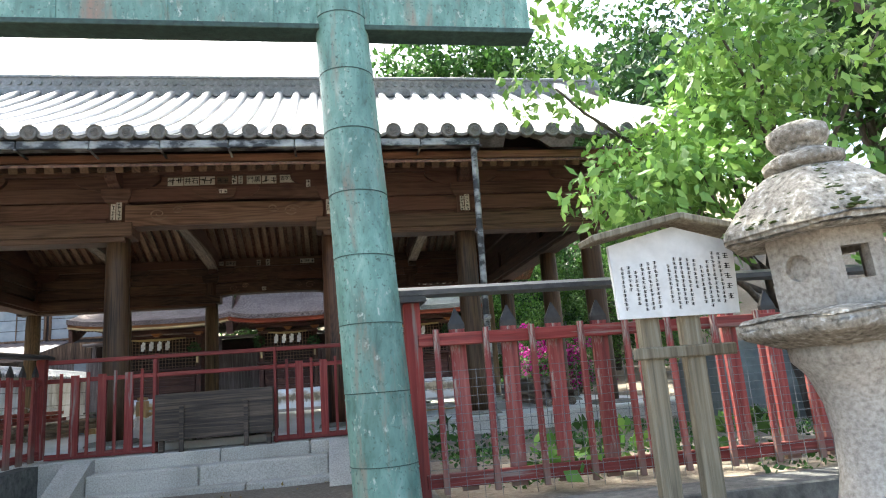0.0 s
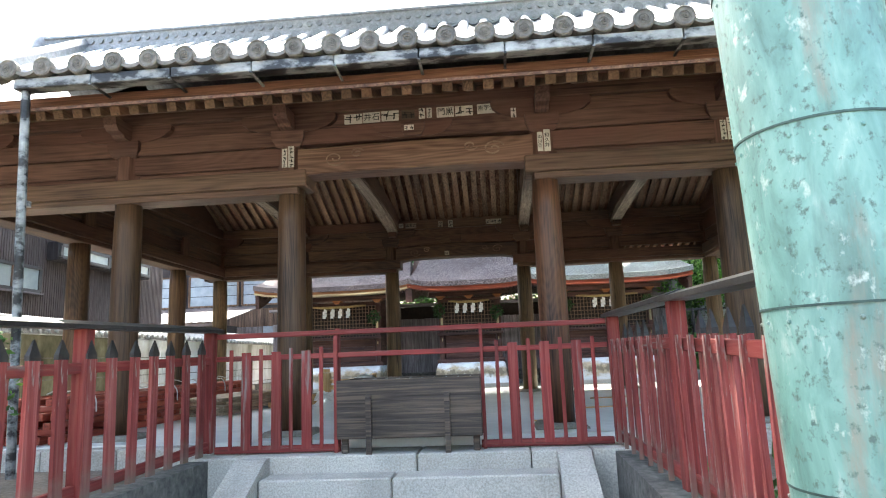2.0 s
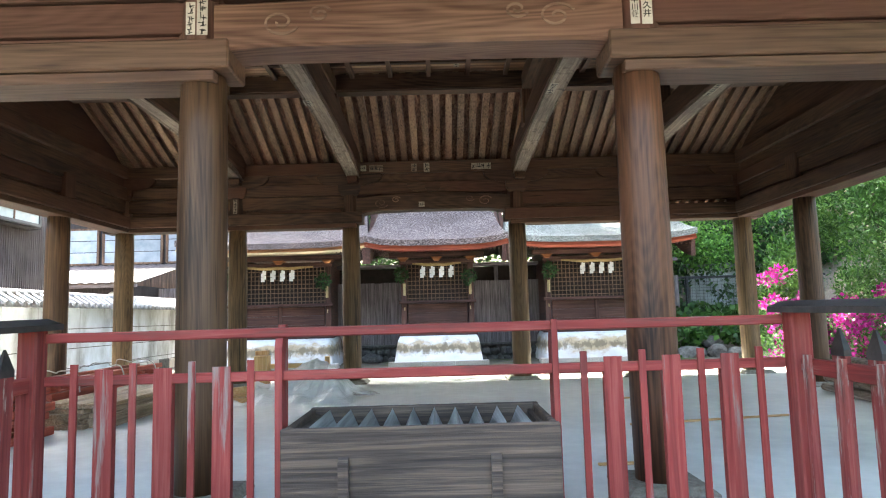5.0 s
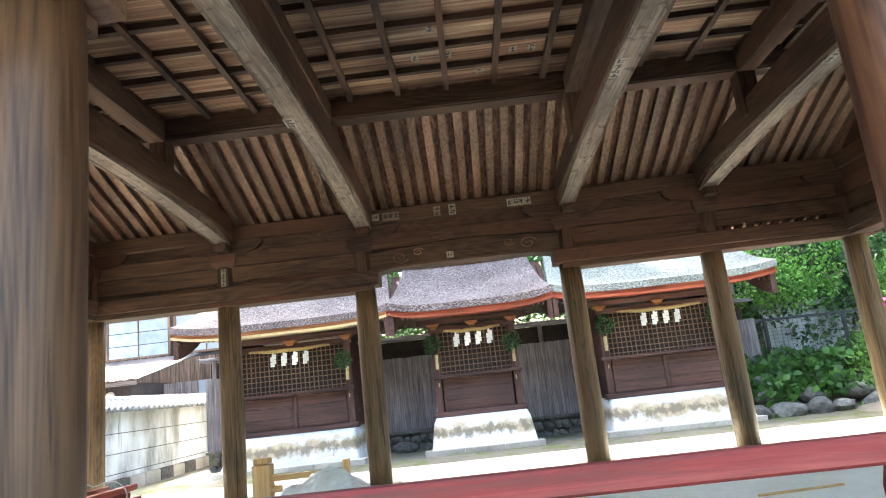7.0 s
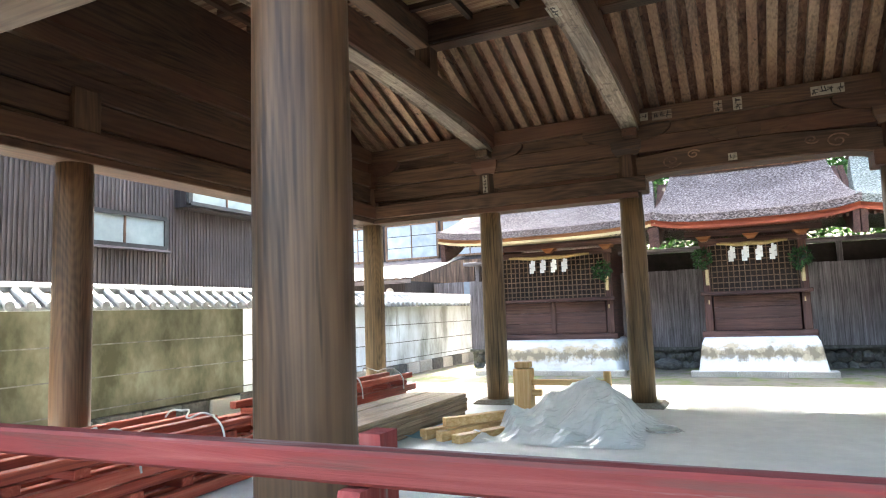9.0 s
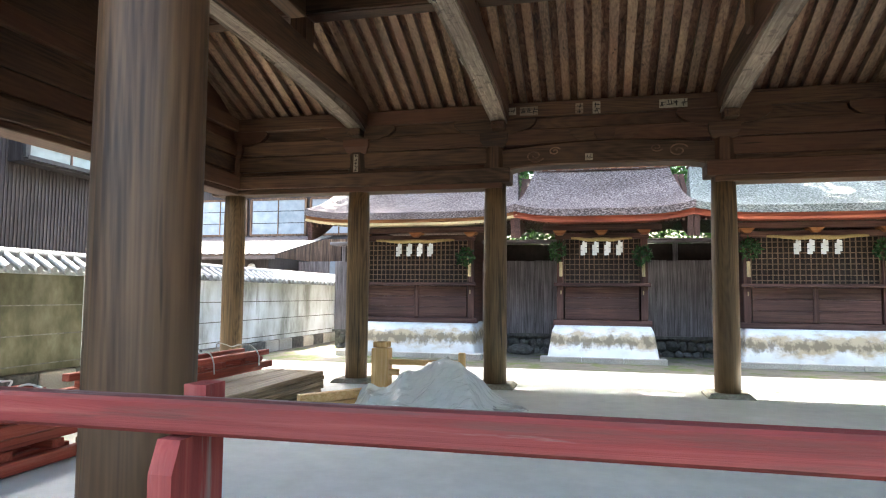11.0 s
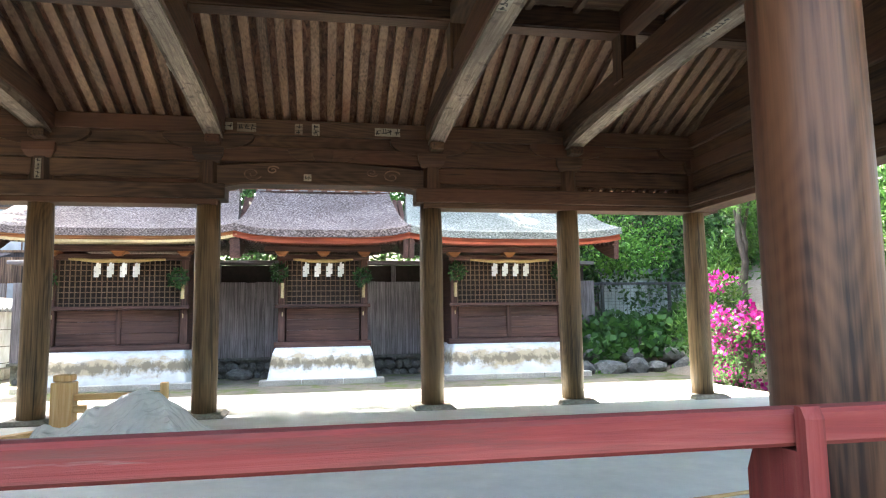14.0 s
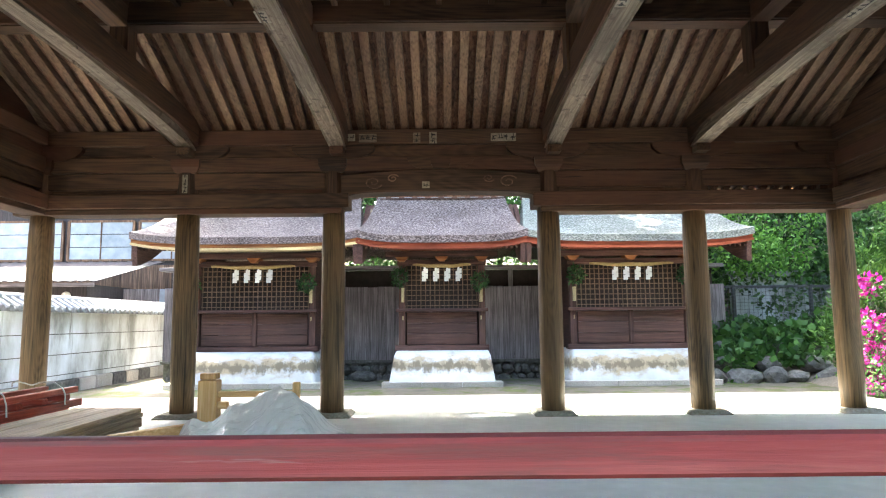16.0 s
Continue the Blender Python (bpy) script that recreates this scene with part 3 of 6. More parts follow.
for x in (-7.32, 7.32):
    bm = bmesh.new()
    lathe(bm, [(0.2, 0), (0.24, 0.2), (0.2, 0.42), (0.1, 0.55)], (x, 3.49, 6.45), 14)
    part("ridge_end_ornament", bm, tile, ridge)
    for s in (0, 1):
        bm = bmesh.new()
        secs = []
        for j in range(13):
            d = 0.5 + 4.5 * j / 12
            xx, y, z = x * 0.885, slope(s, d), roof_z(d)
            secs.append([(xx - 0.13, y, z), (xx + 0.13, y, z), (xx + 0.13, y, z + 0.2), (xx + 0.08, y, z + 0.3), (xx - 0.08, y, z + 0.3), (xx - 0.13, y, z + 0.2)])
        sweep(bm, secs)
        part("descending_ridge", bm, tile, hall)

# gutter and downpipes
gutter = thing("gutter", (0, -1.66, 3.4), "black flaking metal gutter with two downpipes", "gutter")
for k in range(9):
    x0 = -3.58 + k * 0.77
    bm = bmesh.new()
    slab(bm, x0, x0 + 0.762, -1.72, -1.58, 3.40, 3.50)
    soften(bm, 0.008)
    part("gutter_length", bm, blackmetal, gutter)
    boxpart("bracket", blackmetal, gutter, x0 + 0.755, x0 + 0.779, -1.73, -1.40, 3.385, 3.40, bevel=0)
for x in (-3.50, 3.27):
    bm = bmesh.new()
    rod(bm, (x, -1.65, 3.40), (x, -1.5, -0.15), 0.04, seg=14)
    for z in (1.2, 2.3):
        rod(bm, (x, -1.58 + (z - 1.6) * 0.04, z), (x, -1.58 + (z - 1.6) * 0.04, z + 0.05), 0.047, seg=14)
    part("downpipe", bm, blackmetal, gutter)

# carved scrolls on the rainbow beams
def scroll(parent, x, y, z, r, turn, material):
    bm = bmesh.new()
    pts = []
    for k in range(26):
        a = turn * (0.4 + k * 0.36)
        q = r * (1 - k / 30)
        pts.append((x + q * math.cos(a), z + q * math.sin(a) * 0.72))
    secs = []
    for k, (px, pz) in enumerate(pts):
        nx, nz = pts[min(k + 1, 25)][0] - pts[max(k - 1, 0)][0], pts[min(k + 1, 25)][1] - pts[max(k - 1, 0)][1]
        q = math.hypot(nx, nz)
        nx, nz = -nz / q * 0.008, nx / q * 0.008
        secs.append([(px + nx, y - 0.006, pz + nz), (px - nx, y - 0.006, pz - nz), (px - nx, y + 0.004, pz - nz), (px + nx, y + 0.004, pz + nz)])
    sweep(bm, secs)
    part("carved_scroll", bm, material, parent)


for s in (-1, 1):
    scroll(hall, s * 0.90, -0.167, 3.035, 0.125, s, carved_edge)
    scroll(hall, s * 0.64, -0.167, 3.085, 0.08, -s, carved_edge)
    scroll(hall, s * 0.90, 6.813, 3.07, 0.125, s, arch_wood)
    scroll(hall, s * 0.64, 6.813, 3.12, 0.08, -s, arch_wood)


# paper votive slips
def slip(at, across, upward, w, h, material=agedpaper, seed=0, text=""):
    """A small paper slip with bold brushed writing, lying on a face."""
    rnd = random.Random(seed)
    a, u = Vector(across).normalized(), Vector(upward).normalized()
    nrm = a.cross(u)
    m = Matrix((a, u, nrm)).transposed().to_4x4()
    m.translation = Vector(at)
    bm = bmesh.new()
    bmesh.ops.create_cube(bm, size=1, matrix=m @ Matrix.Diagonal((w, h, 0.003, 1)))
    p = part("paper_slip", bm, material, hall, "small aged paper slip with black writing")
    if text:
        cu = bpy.data.curves.new("writing", "FONT")
        tall = h > w
        cu.body = "\n".join(text) if tall else text
        cu.size = min(w * 0.8, h / len(text) * 0.8) if tall else min(h * 0.85, w / len(text) * 0.95)
        cu.align_x, cu.align_y, cu.extrude, cu.offset = "CENTER", "CENTER", 0.0005, 0.0006
        cu.materials.append(ink)
        ob = new("writing", cu)
        ob.matrix_basis = m @ Matrix.Translation((0, 0, 0.0025))
        hang(ob, p)
        return
    bm = bmesh.new()
    tall = h > w
    n = max(2, round((h / w if tall else w / h) * 1.3))
    for k in range(n):
        c = (k + 0.5) / n - 0.5
        ox, oy, g = (0, c * h, min(w, h / n)) if tall else (c * w, 0, min(h, w / n))
        for q in range(4):
            hx, hy = (g * 0.72, g * 0.11) if q % 2 else (g * 0.12, g * 0.7)
            bmesh.ops.create_cube(bm, size=1, matrix=m @ Matrix.Translation((ox + rnd.uniform(-0.25, 0.25) * g, oy + rnd.uniform(-0.28, 0.28) * g, 0.0022)) @ Matrix.Rotation(rnd.uniform(-0.25, 0.25), 4, "Z") @ Matrix.Diagonal((hx, hy, 0.0015, 1)))
    part("writing", bm, ink, p, kind="stuff")


X, Z, Y = (1, 0, 0), (0, 0, 1), (0, 1, 0)
frontpaper = mottled("pale_paper_slip", [(0.3, (0.50, 0.48, 0.42)), (0.7, (0.70, 0.68, 0.62))], 14, rough=0.85, bump=0.05, large_dark=0.85)
yb = -0.069
for k, (x, z, w, h, t) in enumerate([(-0.70, 3.545, 0.21, 0.12, ""), (-0.485, 3.55, 0.20, 0.125, "井石"), (-0.27, 3.555, 0.20, 0.125, ""), (0.10, 3.56, 0.07, 0.13, ""), (0.185, 3.56, 0.06, 0.12, ""),
                                     (0.37, 3.555, 0.20, 0.125, "門黒"), (0.585, 3.555, 0.20, 0.12, ""), (0.84, 3.57, 0.21, 0.13, "吉宇大"), (1.10, 3.58, 0.055, 0.12, ""), (1.14, 3.42, 0.06, 0.11, ""), (-0.04, 3.33, 0.11, 0.06, "")]):
    slip((x, -0.069 if z > 3.45 else -0.177, z - 0.02 if z > 3.45 else z + 0.01), X, Z, w, h, frontpaper, k, t)
slip((-0.06, yb, 3.535), X, Z, 0.15, 0.11, boxwood, 33)
for x, k in ((-1.45, 40), (1.45, 45), (3.42, 50)):
    slip((x - 0.035, -0.159, 3.08), X, Z, 0.06, 0.22, frontpaper, k, "中川俊" if x > 1 and x < 2 else "")
    slip((x + 0.042, -0.162, 3.09), X, Z, 0.07, 0.25, frontpaper, k + 1, "和久井" if x > 1 and x < 2 else "")
for x, z, w, h, k in ((-0.98, 3.68, 0.24, 0.12, 60), (-0.32, 3.68, 0.10, 0.14, 61), (-0.1, 3.68, 0.10, 0.16, 62), (0.85, 3.68, 0.34, 0.11, 63), (-0.2, 3.03, 0.10, 0.09, 64), (-1.22, 3.69, 0.14, 0.10, 65)):
    slip((x, 6.826 if z > 3.4 else 6.812, z), X, Z, w, h, agedpaper if k > 61 else palewood[0], k)
slip((-3.42, 6.822, 3.07), X, Z, 0.07, 0.25, agedpaper, 66)
for x, y, w, h, k in ((-1.42, 1.22, 0.13, 0.40, 70), (-1.42, 1.66, 0.13, 0.44, 71), (-1.45, 3.4, 0.10, 0.2, 72), (-1.45, 4.9, 0.12, 0.2, 73), (1.45, 3.1, 0.11, 0.34, 74), (1.45, 4.7, 0.11, 0.3, 75), (3.42, 2.6, 0.09, 0.35, 76), (3.42, 3.3, 0.09, 0.4, 77), (-3.42, 4.4, 0.09, 0.3, 78)):
    t = (y + 0.08) / 6.88
    lift = 0.20 * 0.8 + 0.2 * 0.2 * math.sin(math.pi * t)
    slip((x, y, 3.508 + lift), (-1, 0, 0), Y, w, h, agedpaper, k)
for k in range(6):
    slip((-0.62 + k * 0.3, 4.93, 4.43), X, Z, 0.17, 0.05, agedpaper, 80 + k)
for x, y, k in ((-0.3, 4.25, 90), (0.05, 4.25, 91), (0.75, 4.3, 92), (0.95, 4.3, 93), (0.4, 4.7, 94), (-0.1, 3.7, 95)):
    slip((x, y, 4.656), (-1, 0, 0), Y, 0.08, 0.12, agedpaper, k)
# ---- stone steps ----
steps = thing("stone_steps", (0, -1.4, -0.5), "worn granite steps with sloping cheek stones", "steps", kind="structure")
for x0, x1 in ((-2.2, -1.62), (-1.61, 0.05), (0.06, 1.08), (1.09, 1.62), (1.63, 2.2)):
    boxpart("kerb_stone", stone, steps, x0, x1, -1.06, -0.551, -0.55, -0.086, bevel=0.012)
for x0, x1 in ((-1.3, -0.13), (-0.12, 1.3)):
    boxpart("tread_stone", stone, steps, x0, x1, -1.38, -1.061, -0.6, -0.235, bevel=0.014)
for x0, x1 in ((-1.5, 0.4), (0.41, 1.5)):
    boxpart("foot_stone", stone, steps, x0, x1, -1.62, -1.381, -0.6, -0.44, bevel=0.012)
for s in (-1, 1):
    bm = bmesh.new()
    prof = [(-1.062, -0.09), (-1.16, -0.09), (-2.0, -0.50), (-2.0, -0.62), (-1.062, -0.62)]
    sweep(bm, [[(s * 1.31, y, z) for y, z in prof], [(s * 1.60, y, z) for y, z in prof]])
    soften(bm, 0.012)
    part("cheek_stone", bm, stone, steps)
for s in (-1, 1):
    xa, xb = (-2.0, -2.09) if s < 0 else (1.94, 1.86)
    yb = -5.9
    bm = bmesh.new()
    prof = [(-0.56, -0.10, xa), (yb, -0.17, xb), (yb, -0.75, xb), (-0.56, -0.75, xa)]
    sweep(bm, [[(x - 0.11, y, z) for y, z, x in prof], [(x + 0.11, y, z) for y, z, x in prof]])
    part("side_kerb", bm, darkstone, steps, "dark kerb under the fence")
boxpart("side_kerb", darkstone, steps, 1.69, 9.0, -6.0, -5.68, -0.75, -0.175)
# coursed stone edge of the hall's platform
edge = thing("platform_edge", (4.4, -0.56, -0.2), "coursed stone edging of the hall platform", "wall", kind="structure")
for s in (-1, 1):
    x = 2.21
    while x < 6.55:
        w = random.uniform(0.6, 0.95)
        a, b = sorted((s * x, s * min(6.6, x + w - 0.012)))
        boxpart("edge_stone", stone, edge, a, b, -0.78, -0.553, -0.5, random.uniform(-0.02, -0.004), bevel=0.012)
        x += w


# ---- red fences ----
RED = redpaint
picketred = wood("sun_bleached_red_paint", (0.17, 0.036, 0.034), (0.28, 0.066, 0.06), (0.38, 0.14, 0.12), 2, 0.7, 6, 0.2, 0.7, 0.25, 0.2)
stained(redpaint[0], (0.10, 0.042, 0.034), (1.6, 26, 26), 0.53, 0.68, 11.0)
stained(picketred, (0.30, 0.25, 0.215), (16, 16, 2.2), 0.60, 0.66, 2.0)
stained(picketred, (0.075, 0.045, 0.04), (10, 10, 1.5), 0.56, 0.70, 7.0)


def bare_foot(m, colour, low, high):
    """Paint gone from the foot of a board, with a ragged edge."""
    n, l = m.node_tree.nodes, m.node_tree.links
    b = n["Principled BSDF"]
    old = b.inputs["Base Color"].links[0].from_socket
    tc, sep, nz = n.new("ShaderNodeTexCoord"), n.new("ShaderNodeSeparateXYZ"), n.new("ShaderNodeTexNoise")
    nz.inputs["Scale"].default_value, nz.inputs["Detail"].default_value = 9.0, 5
    l.new(tc.outputs["Object"], sep.inputs[0])
    l.new(tc.outputs["Object"], nz.inputs["Vector"])
    ad = n.new("ShaderNodeMath")
    ad.operation = "MULTIPLY_ADD"
    ad.inputs[1].default_value = 0.35
    l.new(nz.outputs["Fac"], ad.inputs[0])
    l.new(sep.outputs["Z"], ad.inputs[2])
    mr, mx = n.new("ShaderNodeMapRange"), n.new("ShaderNodeMix")
    mr.inputs["From Min"].default_value, mr.inputs["From Max"].default_value = low, high
    mr.inputs["To Min"].default_value, mr.inputs["To Max"].default_value = 0.9, 0.0
    l.new(ad.outputs[0], mr.inputs["Value"])
    mx.data_type = "RGBA"
    mx.inputs[7].default_value = (*colour, 1)
    l.new(mr.outputs[0], mx.inputs[0])
    l.new(old, mx.inputs[6])
    l.new(mx.outputs[2], b.inputs["Base Color"])


bare_foot(picketred, (0.19, 0.15, 0.12), 0.14, 0.40)
bm = bmesh.new()
slab(bm, -0.048, 0.048, -0.014, 0.014, 0, 1)
wide_mesh = shape("wide_picket", bm, picketred)
bm = bmesh.new()
slab(bm, -0.017, 0.017, -0.015, 0.015, 0, 1)
thin_mesh = shape("thin_picket", bm, picketred)
bm = bmesh.new()
sweep(bm, [[(-w, -d, z), (w, -d, z), (w, d, z), (-w, d, z)] for w, d, z in ((0.051, 0.017, 0), (0.051, 0.017, 0.03), (0.004, 0.004, 0.13))])
tip_mesh = shape("metal_tip", bm, capmetal)


def picket_fence(a, b, za, zb, height, post_gap=2.0, pitch=0.136, first_post=True):
    """A fence from a to b on the plan; its foot goes from za to zb; boards and thin bars take turns."""
    f = thing("picket_fence", (a[0], a[1], za), "faded red picket fence with dark pointed tips and cap rail", "fence", "shrine fences")
    d = Vector((b[0] - a[0], b[1] - a[1]))
    n, length = d.normalized(), d.length
    yaw = math.degrees(math.atan2(n.y, n.x))
    foot = lambda s: za + (zb - za) * s / length
    at = lambda s, z: (a[0] + n.x * s, a[1] + n.y * s, foot(s) + z)
    posts = max(1, round(length / post_gap))
    for k in range(0 if first_post else 1, posts + 1):
        s = length * k / posts
        x, y, z = at(s, 0)
        bm = bmesh.new()
        bmesh.ops.create_cube(bm, size=1, matrix=pose(x, y, z + height / 2 - 0.01, 0, 0, yaw) @ Matrix.Diagonal((0.1, 0.1, height - 0.02, 1)))
        soften(bm, 0.008)
        part("post", bm, RED[2], f)
    for z, h in ((height * 0.75, 0.075), (0.07, 0.08)):
        bm = bmesh.new()
        bar(bm, at(0.02, z), at(length - 0.02, z), 0.045, h)
        soften(bm, 0.005)
        part("rail", bm, RED[0] if abs(n.x) > 0.5 else RED[1], f)
    bm = bmesh.new()
    secs = []
    for s in (-0.12, length + 0.12):
        p = Vector(at(s, height))
        sd = Vector((-n.y, n.x, 0))
        secs.append([tuple(p + sd * u + Vector((0, 0, v))) for u, v in ((-0.085, -0.025), (0.085, -0.025), (0.085, 0.005), (0.0, 0.035), (-0.085, 0.005))])
    sweep(bm, secs)
    part("cap_rail", bm, capmetal, f, "dark weathered cap rail")
    k, s = 0, 0.13
    while s < length - 0.06:
        x, y, z = at(s, 0)
        rot = pose(x, y, z, random.uniform(-0.8, 0.8), random.uniform(-0.8, 0.8), yaw)
        if k % 2:
            hh = height * 0.82
            w = piece("wide_picket", wide_mesh, f, rot @ Matrix.Translation((0, 0.04, 0.0)) @ Matrix.Diagonal((1, 1, hh, 1)))
            t = new("metal_tip", tip_mesh)
            t.matrix_basis = rot @ Matrix.Translation((0, 0.04, hh - 0.02))
            t.parent = f
            t.matrix_parent_inverse = Matrix.Translation(f.location).inverted()
        else:
            piece("thin_picket", thin_mesh, f, rot @ Matrix.Translation((0, -0.04, 0.0)) @ Matrix.Diagonal((1, 1, height * 0.80, 1)))
        s += pitch
        k += 1
    return f


picket_fence((1.92, -0.86), (1.96, -2.93), -0.06, -0.08, 1.165, 2.1)
picket_fence((1.96, -2.99), (1.88, -5.36), -0.08, -0.16, 1.155, 2.4, first_post=False)
picket_fence((1.885, -5.40), (8.6, -5.6), -0.14, -0.15, 1.17, 3.3, 0.148, first_post=False)
picket_fence((-1.99, -0.86), (-2.1, -6.6), -0.06, -0.17, 1.17, 1.9)

front = thing("balustrade", (0, -0.82, -0.085), "faded red wooden balustrade between fence posts", "fence", "shrine fences")
boxpart("top_rail", RED[0], front, -1.94, 1.86, -0.843, -0.797, 1.02, 1.07, bevel=0.006)
boxpart("middle_rail", RED[0], front, -1.94, 1.86, -0.842, -0.800, 0.80, 0.85, bevel=0.005)
for x0, x1 in ((-1.94, -0.70), (0.64, 1.86)):
    boxpart("bottom_rail", RED[0], front, x0, x1, -0.845, -0.797, -0.075, -0.01, bevel=0.005)
for x, w, prof in ((-0.735, 0.019, [(-0.868, -0.085), (-0.74, -0.085), (-0.74, 1.085), (-0.792, 1.085), (-0.792, 1.015), (-0.85, 1.015), (-0.868, 0.97)]),
                   (0.675, 0.015, [(-0.868, -0.085), (-0.74, -0.085), (-0.74, 0.97), (-0.76, 1.015), (-0.848, 1.015), (-0.848, 1.076), (-0.86, 1.076), (-0.868, 1.06)])):
    bm = bmesh.new()
    sweep(bm, [[(x - w, y, z) for y, z in prof], [(x + w, y, z) for y, z in prof]])
    soften(bm, 0.003)
    part("gate_post", bm, RED[2], front)
for x0, s in ((-0.735, -1), (0.675, 1)):
    for k in range(7):
        x = x0 + s * (0.145 + 0.15 * k)
        wide = k % 2 == 1
        h = 0.925 if wide else 0.955
        bm = bmesh.new()
        w = 0.047 if wide else 0.017
        slab(bm, x - w, x + w, -0.858 if not wide else -0.848, -0.842 if not wide else -0.8455, -0.045, -0.045 + h)
        slab(bm, x - w, x + w, -0.8457, -0.805, -0.012, 0.802) if wide else None
        part("wide_picket" if wide else "thin_picket", bm, RED[2], front)

# ---- offering box ----
box = thing("offering_box", (0, -0.6, -0.085), "weathered dark wooden offering box with slatted top", "offering box")
bm = bmesh.new()
slab(bm, -0.69, 0.66, -1.02, -0.98, 0.05, 0.585)
soften(bm, 0.006)
part("front_panel", bm, boxwood, box)
bm = bmesh.new()
slab(bm, -0.69, 0.66, -0.29, -0.25, 0.05, 0.585)
soften(bm, 0.006)
part("back_panel", bm, boxwood, box)
for x in (-0.69, 0.625):
    boxpart("side_panel", boxwood, box, x, x + 0.035, -0.979, -0.291, 0.05, 0.58)
boxpart("bottom_board", boxwood, box, -0.654, 0.624, -0.979, -0.291, 0.06, 0.09)
slatmat = wood("grey_slat", (0.20, 0.20, 0.19), (0.32, 0.325, 0.31), (0.44, 0.445, 0.43), 1, 0.75, 9)
for k in range(10):
    x = -0.575 + k * 0.1235
    bm = bmesh.new()
    sweep(bm, [[(x - 0.05, y, 0.465), (x + 0.05, y, 0.465), (x, y, 0.572)] for y in (-0.975, -0.295)])
    part("slat", bm, slatmat, box)
for x in (-0.65, 0.59):
    boxpart("inner_ledge", boxwood, box, x, x + 0.03, -0.975, -0.295, 0.40, 0.55)
for x in (-0.385, 0.345):
    bm = bmesh.new()
    prof = [(-1.022, 0.45), (-1.05, 0.43), (-1.055, -0.086), (-1.022, -0.086)]
    sweep(bm, [[(x - 0.025, y, z) for y, z in prof], [(x + 0.025, y, z) for y, z in prof]])
    soften(bm, 0.004)
    part("leg", bm, boxwood, box)
    boxpart("rear_leg", boxwood, box, x - 0.03, x + 0.03, -0.35, -0.292, -0.002, 0.06)
for x in (-0.66, 0.57):
    boxpart("runner_block", boxwood, box, x, x + 0.06, -0.96, -0.90, -0.086, 0.05)

# ---- bronze torii ----
torii = thing("torii", (0.0, -5.95, -0.55), "bronze torii gate with green patina and riveted bands", "torii gate")
seam = mottled("dark_seam", [(0.3, (0.02, 0.04, 0.035)), (0.7, (0.06, 0.11, 0.095))], 20, rough=0.6)
TX, TY = 1.657, -5.61


def torii_leg(x, lean):
    zs = [-0.55, 0.08, 0.46, 0.83, 1.21, 1.58, 1.96, 2.33, 2.70, 3.1]
    for z0, z1 in zip(zs, zs[1:]):
        r = lambda z: 0.188 - 0.009 * (z + 0.5)
        cx = lambda z: x + lean * z
        ring = lambda z, e: [(cx(z) + (r(z) + e) * math.cos(2 * math.pi * k / 36), TY + (r(z) + e) * math.sin(2 * math.pi * k / 36), z) for k in range(36)]
        bm = bmesh.new()
        sweep(bm, [ring(z0, 0.0015), ring(z1 - 0.001, 0)], caps=False, smooth=True)
        leg = part("leg_section", bm, bronze, torii)
        bm = bmesh.new()
        sweep(bm, [ring(z1 - 0.003, 0.003), ring(z1 + 0.002, 0.003)])
        part("seam_ring", bm, seam, leg)
        bm = bmesh.new()
        for k in range(16):
            a = 2 * math.pi * k / 16
            bmesh.ops.create_icosphere(bm, subdivisions=1, radius=0.006, matrix=Matrix.Translation((cx(z1 - 0.04) + r(z1) * math.cos(a), TY + r(z1) * math.sin(a), z1 - 0.03)))
        part("rivet_row", bm, bronze, leg, kind="stuff")
    bm = bmesh.new()
    lathe(bm, [(0.34, 0), (0.33, 0.12), (0.25, 0.2)], (x, TY, -0.62), 28)
    part("foot_stone", bm, stone, torii)


torii_leg(TX, -0.048)
torii_leg(-2.4, 0.048)
bm = bmesh.new()
slab(bm, -3.4, 2.72, TY - 0.07, TY + 0.07, 2.63, 2.97)
part("tie_beam", bm, bronze, torii)
for zb in (2.635, 2.95):
    boxpart("edge_band", seam, torii, -3.42, 2.74, TY - 0.085, TY + 0.085, zb - 0.018, zb + 0.018, bevel=0.004)
for k in range(10):
    x = -3.1 + k * 0.6
    boxpart("cover_strip", bronze, torii, x, x + 0.03, TY - 0.077, TY + 0.077, 2.655, 2.93, bevel=0.002)
bm = bmesh.new()
secs = []
for k in range(25):
    t = k / 24
    x = -4.0 + 7.4 * t
    z = 3.7 + 0.35 * (2 * t - 1) ** 2
    secs.append([(x, TY - 0.17, z), (x, TY + 0.17, z), (x, TY + 0.22, z + 0.4), (x, TY, z + 0.5), (x, TY - 0.22, z + 0.4)])
sweep(bm, secs)
part("top_lintel", bm, bronze, torii)
for x, l in ((TX, -0.048), (-2.4, 0.048)):
    bm = bmesh.new()
    rod(bm, (x + l * 3.1, TY, 3.1), (x + l * 3.8, TY, 3.8), 0.156, 0.148, 28)
    part("leg_section", bm, bronze, torii)

